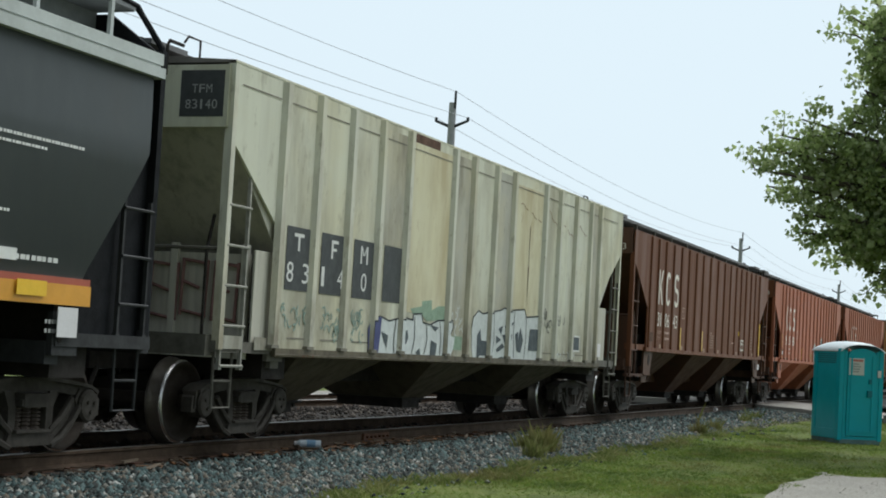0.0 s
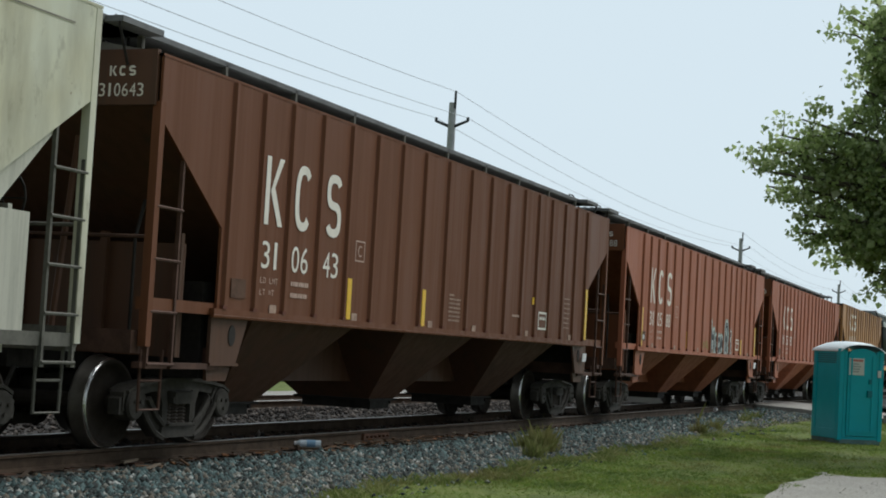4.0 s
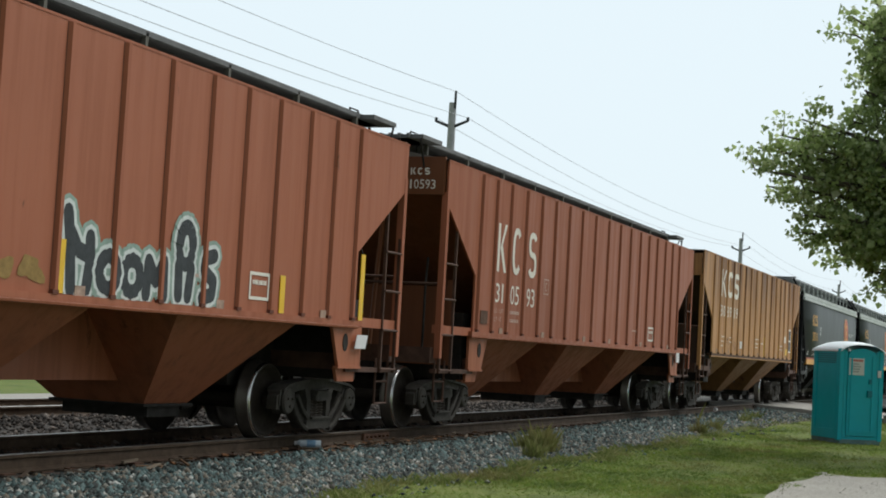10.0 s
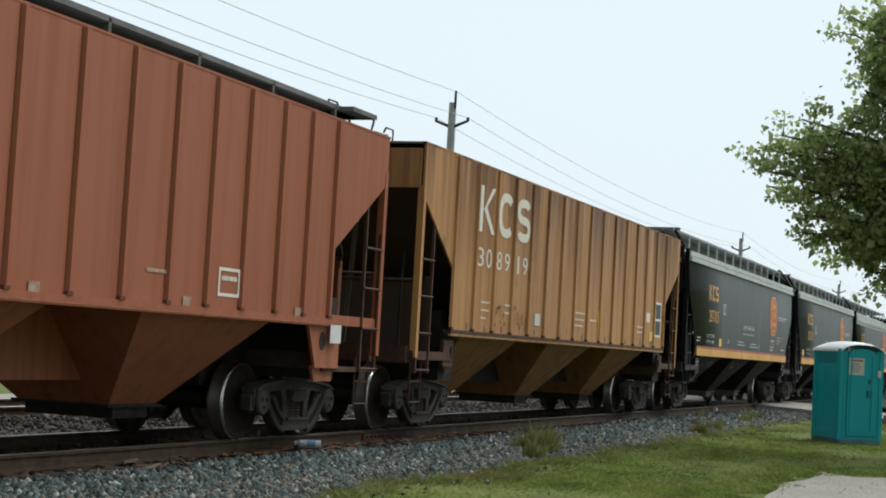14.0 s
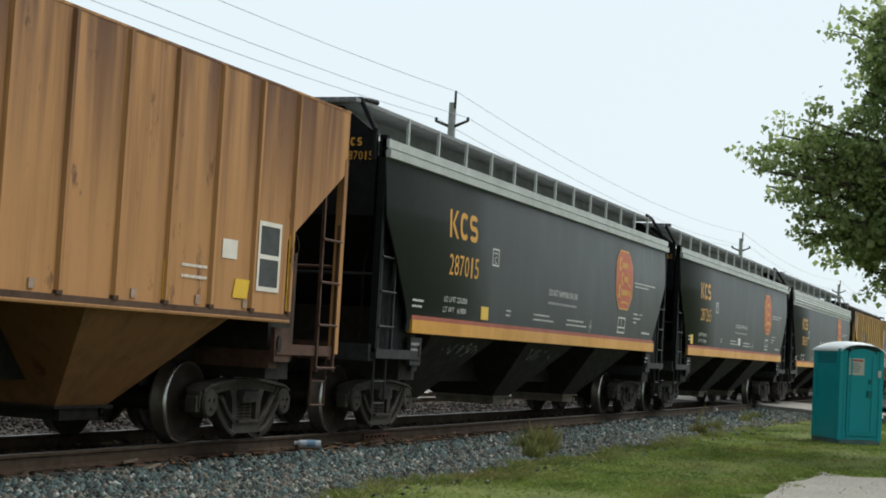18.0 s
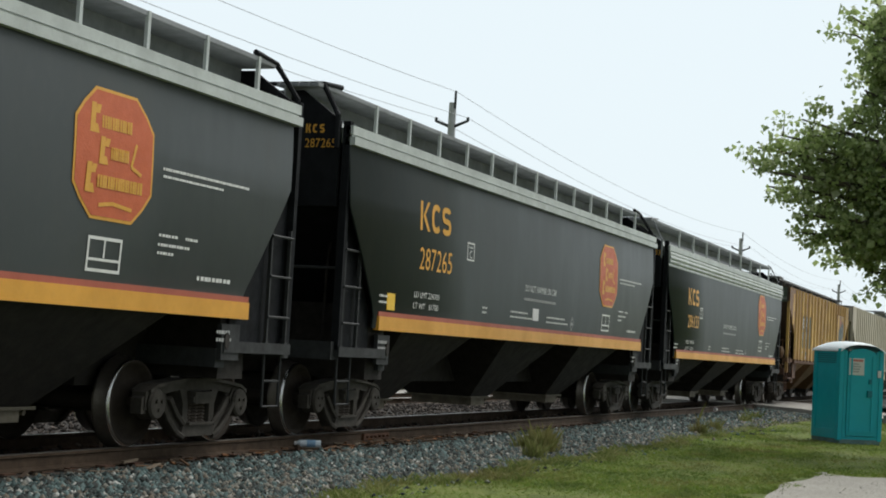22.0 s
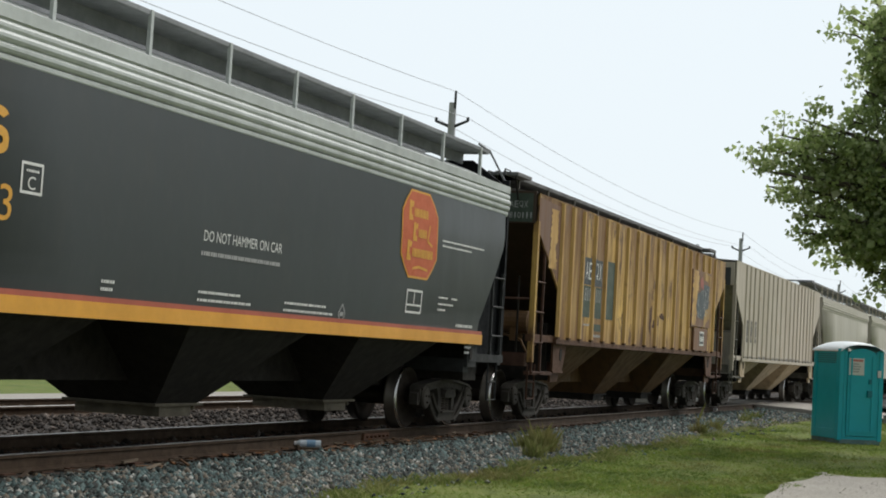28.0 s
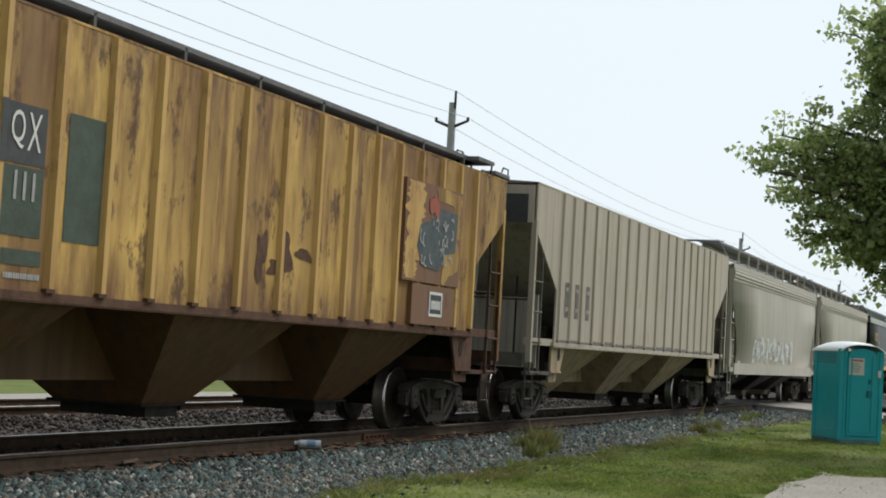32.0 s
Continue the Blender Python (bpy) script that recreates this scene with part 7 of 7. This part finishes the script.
# ---- pole line beyond the tracks ----
M["pole"] = plain("weathered_pole_wood", (0.5, 0.51, 0.52), 0.9, 0.0, 0.35, 3)
M["arm"] = plain("dark_arm", (0.06, 0.065, 0.07), 0.8)
M["wire"] = plain("grey_wire", (0.5, 0.52, 0.54), 0.6)
POLES, POLE_Y = [-61.0, -4.5, 52.2, 108.8, 163.3, 220.0, 277.0], 20.0
pole0 = tagged(empty("utility_pole", (0, 0, 0)), "grey wooden utility pole with upswept crossarms", "utility pole", "poles along the tracks")
bm = bmesh.new()
rod(bm, (0, 0, 0), (0, 0, 10.2), 0.19, 12, 0.13)
part("pole_shaft", bm, M["pole"], pole0)
bm = bmesh.new()
rod(bm, (-0.07, -0.12, 10.0), (-0.07, -0.12, 10.62), 0.045, 8)
part("pole_top_insulator", bm, M["arm"], pole0)
for s in (-1, 1):
    bm = bmesh.new()
    rod(bm, (0, s * 0.1, 9.36), (0, s * 0.62, 9.56), 0.06, 8, 0.045)
    rod(bm, (0, s * 0.6, 9.54), (0, s * 0.6, 9.68), 0.055, 8)
    part("crossarm", bm, M["arm"], pole0)
pole0.matrix_basis = pose(POLES[0], POLE_Y, GROUND)
for x in POLES[1:]:
    copy_thing(pole0, pose(x, POLE_Y, GROUND))
for dy, z in ((-0.12, 10.3), (-0.6, 9.36), (0.6, 9.36)):
    for a, b in zip(POLES, POLES[1:]):
        bm = bmesh.new()
        pts = []
        for k in range(17):
            u = k / 16
            pts.append((a + (b - a) * u, POLE_Y + dy, z - 0.75 * 4 * u * (1 - u)))
        pipe(bm, pts, 0.009, 5)
        tagged(new("power_line", mesh_of("power_line", bm, M["wire"])), "thin grey overhead power line", "power line", "wires between the poles")

# ---- tree ----
M["bark"] = plain("grey_bark", (0.1, 0.085, 0.065), 0.95, 0.0, 0.5, 8, 0.02)


def leaf_mat():
    k = Net("cottonwood_leaves")
    r = k.n.new("ShaderNodeValToRGB")
    els = r.color_ramp.elements
    tones = [(0.17, 0.23, 0.1), (0.3, 0.38, 0.15), (0.43, 0.51, 0.23), (0.68, 0.71, 0.48)]
    while len(els) < 4:
        els.new(0.5)
    for i, (e, c) in enumerate(zip(els, tones)):
        e.position, e.color = (0, 0.4, 0.75, 1.0)[i], (*c, 1)
    k.l.new(k.island(), r.inputs[0])
    k.done(r.outputs[0], 0.45, spec=0.4)
    tr = k.n.new("ShaderNodeBsdfTranslucent")
    k.l.new(k.mix(0.4, r.outputs[0], (0.34, 0.44, 0.13)), tr.inputs[0])
    ms = k.n.new("ShaderNodeMixShader")
    ms.inputs[0].default_value = 0.58
    k.l.new(k.bsdf.outputs[0], ms.inputs[1])
    k.l.new(tr.outputs[0], ms.inputs[2])
    k.l.new(ms.outputs[0], k.n["Material Output"].inputs[0])
    return k.mat


M["leaf"] = leaf_mat()


def leaves(centres, spread, per, size):
    """Kite-shaped leaves round many twig ends, as one mesh."""
    c = np.repeat(np.array(centres), per, axis=0)
    n = len(c)
    c = c + rng.normal(0, 1, (n, 3)) * np.array([spread, spread, spread * 0.8])
    out = rng.normal(0, 1, (n, 3))
    out[:, 2] -= 0.5
    out /= np.linalg.norm(out, axis=1, keepdims=True)
    s = np.cross(out, rng.normal(0, 1, (n, 3)))
    s /= np.linalg.norm(s, axis=1, keepdims=True)
    nor = np.cross(out, s)
    L = (size * rng.lognormal(0, 0.25, n))[:, None]
    v = np.stack([c, c + out * L * 0.35 + s * L * 0.5 + nor * L * 0.12, c + out * L, c + out * L * 0.35 - s * L * 0.5 + nor * L * 0.12], 1).reshape(-1, 3)
    fi = (np.array([[0, 1, 2, 0, 2, 3]]) + np.arange(n)[:, None] * 4).reshape(-1)
    me = bpy.data.meshes.new("crown")
    me.vertices.add(len(v))
    me.vertices.foreach_set("co", v.ravel())
    me.loops.add(len(fi))
    me.loops.foreach_set("vertex_index", fi.astype(np.int32))
    me.polygons.add(len(fi) // 3)
    me.polygons.foreach_set("loop_start", np.arange(0, len(fi), 3, dtype=np.int32))
    me.update(calc_edges=True)
    me.materials.append(M["leaf"])
    return me


TREE = Vector((29.6, 0.6, GROUND))
tree = tagged(empty("tree", TREE), "leafy green cottonwood tree with drooping outer branches", "tree")
bm = bmesh.new()
rod(bm, (0, 0, 0), (0.1, 0.05, 2.2), 0.42, 14, 0.33)
rod(bm, (0.1, 0.05, 2.2), (-0.1, 0.1, 5.0), 0.33, 14, 0.24)
rod(bm, (-0.1, 0.1, 5.0), (0.1, 0.2, 10.5), 0.24, 12, 0.06)
part("trunk", bm, M["bark"], tree)
TR = random.Random(11)
twig_bm = bmesh.new()
twigs = []
# outer ends of the boughs: towards the tracks, along the tracks, height
BOUGHS = [(4.73, -0.6, 5.08), (4.71, -0.4, 5.51), (4.61, 0.4, 4.88), (4.39, 0.1, 5.81), (3.91, -0.6, 6.0), (4.19, -0.1, 5.25), (3.96, -0.0, 4.79), (3.72, -0.5, 5.5), (3.66, 0.3, 5.93), (3.68, -0.5, 4.27), (3.88, -0.2, 3.97), (3.57, 0.0, 5.17), (3.38, -0.1, 4.69), (3.43, 0.1, 3.87), (3.16, 0.3, 4.32), (3.15, 0.6, 3.64), (2.67, -0.3, 3.81), (2.61, 0.2, 3.31), (2.35, 0.3, 3.22), (2.29, -0.3, 4.13), (2.87, -0.7, 5.09), (2.61, 0.7, 4.94), (3.14, -0.3, 5.63), (2.91, -0.3, 6.02), (2.58, 0.5, 5.72), (2.84, 0.1, 6.65), (2.48, -0.0, 6.36), (2.95, 0.4, 7.12), (2.56, -0.7, 7.18), (3.07, 0.3, 7.72), (3.06, -0.2, 7.94), (2.55, -0.6, 7.76), (2.44, 0.2, 6.98), (2.79, 0.6, 8.39), (2.42, -0.4, 8.46),
          (2.75, 0.5, 6.9), (2.65, -0.5, 7.4), (2.6, 0.2, 6.3), (2.3, 0.4, 3.5), (2.6, -0.4, 3.95),
          (1.4, 0.9, 7.6), (0.6, -1.2, 8.6), (0.4, 1.3, 6.0), (-0.8, 0.4, 11.2), (0.8, -0.4, 10.6), (1.2, 0.5, 9.4), (1.5, -0.6, 8.4),
          (-1.8, -1.0, 9.2), (-2.8, 0.8, 7.0), (-3.6, -0.6, 5.4), (-2.2, 2.2, 4.4), (-0.8, -2.8, 5.6), (-1.0, 3.0, 6.8), (0.8, 2.9, 5.0), (0.6, -2.6, 4.2)]
for toward, along_, h in BOUGHS:
    tip = Vector((along_, toward - (0.18 if toward > 3.8 else 0.12 if h > 6.2 else 0.05) if toward > 0 else toward, h))
    root = Vector((0, 0.08, max(2.2, min(9.5, h * 0.62 + 0.9))))
    mid = root.lerp(tip, 0.5) + Vector((TR.uniform(-0.2, 0.2), TR.uniform(-0.2, 0.2), 0.2))
    bm = bmesh.new()
    rod(bm, root, mid, 0.1, 7, 0.06)
    rod(bm, mid, tip, 0.06, 6, 0.015)
    part("bough", bm, M["bark"], tree)
    for k in range(12):
        u = 0.4 + 0.6 * (k + TR.random()) / 12
        base = root.lerp(mid, min(1, u * 2)) if u < 0.5 else mid.lerp(tip, (u - 0.5) * 2)
        r = 0.36 * (1.25 - 0.6 * u)
        end = base + Vector((TR.gauss(0, r), TR.gauss(0, r), TR.gauss(-0.04, r * 0.8)))
        rod(twig_bm, base, end, 0.016, 4, 0.006)
        twigs.append(tuple(end))
        for j in range(2):
            twigs.append(tuple(base.lerp(end, 0.45 + 0.3 * j) + Vector((TR.gauss(0, 0.08), TR.gauss(0, 0.08), TR.gauss(0, 0.08)))))
tw = part("twig_work", twig_bm, M["bark"], tree)
tagged(tw, kind="stuff")
crown = new("crown", leaves(twigs, 0.1, 19, 0.092))
crown.parent = tree
tagged(crown, "dense green leaves", kind="stuff")

# ---- litter and the crossing signal ----
M["bottle"] = plain("dull_clear_plastic", (0.78, 0.86, 0.92), 0.25, 0.0, 0.2, 14)
M["bottle_blue"] = plain("pale_blue_band", (0.3, 0.5, 0.72), 0.4)
bottle = tagged(empty("plastic_bottle", (18.32, 8.7, -0.1)), "crumpled pale blue plastic bottle lying by the rail", "bottle")
bm = bmesh.new()
rod(bm, (-0.13, 0, 0), (0.14, 0.0, 0.0), 0.045, 10, 0.048)
rod(bm, (-0.13, 0, 0), (-0.17, 0, 0), 0.045, 10, 0.02)
part("bottle_body", bm, M["bottle"], bottle)
bm = bmesh.new()
rod(bm, (-0.165, 0, 0), (-0.2, 0, 0), 0.028, 8)
part("cap", bm, M["paper"], bottle, "white screw cap")
bm = bmesh.new()
rod(bm, (-0.04, 0, 0), (0.07, 0.0, 0.0), 0.049, 10, 0.05)
part("label_band", bm, M["bottle_blue"], bottle, "pale blue paper band")
bottle.rotation_euler = (0, 0, math.atan2(-0.8, 0.6))
can = tagged(empty("paper_cup", (44.8, 8.74, -0.08)), "white paper cup lying on the ballast", "litter")
bm = bmesh.new()
rod(bm, (-0.1, 0, 0), (0.1, 0, 0), 0.05, 10, 0.04)
part("cup_body", bm, M["paper"], can)
M["steel_grey"] = plain("galvanised_grey", (0.3, 0.31, 0.32), 0.5, 0.3, 0.2)
mast = tagged(empty("signal_mast", (49.6, 4.46, GROUND)), "grey steel mast beside the road crossing", "mast")
bm = bmesh.new()
rod(bm, (0, 0, 0), (0, 0, 3.9), 0.08, 12)
part("mast_tube", bm, M["steel_grey"], mast)
bm = bmesh.new()
rod(bm, (0, 0, 0), (0, 0, 0.25), 0.16, 12)
part("base_collar", bm, M["steel_grey"], mast)


# ---- the train's motion ----
def motions():
    # how far the train has rolled towards the camera's side, in metres, from its place at nine seconds
    rolled = [(0.0, -42.24), (1.0, -37.55), (2.0, -32.88), (3.5, -25.88), (5.5, -16.53), (7.0, -9.48), (9.0, 0.0), (11.0, 9.46), (13.0, 18.88),
              (14.5, 25.87), (16.5, 35.15), (18.0, 42.1), (20.0, 51.44), (22.0, 60.79), (24.0, 70.0), (25.5, 76.83), (27.5, 86.09), (29.0, 92.86),
              (30.0, 97.4), (31.0, 101.93), (32.0, 106.42)]
    for car in CARS:
        x = car.location.x
        walk(car, [(t, pose(x - s, TRACK_Y, 0)) for t, s in rolled])
    times, dist = [t for t, _ in rolled], [s for _, s in rolled]
    turns = []
    for k in range(321):
        t = k / 10
        turns.append((t, -math.degrees(float(np.interp(t, times, dist)) / 0.457)))
    for wheel, x in WHEELS:
        walk(wheel, [(t, pose(x, 0, 0.457, 0, a, 0)) for t, a in turns])


motions()
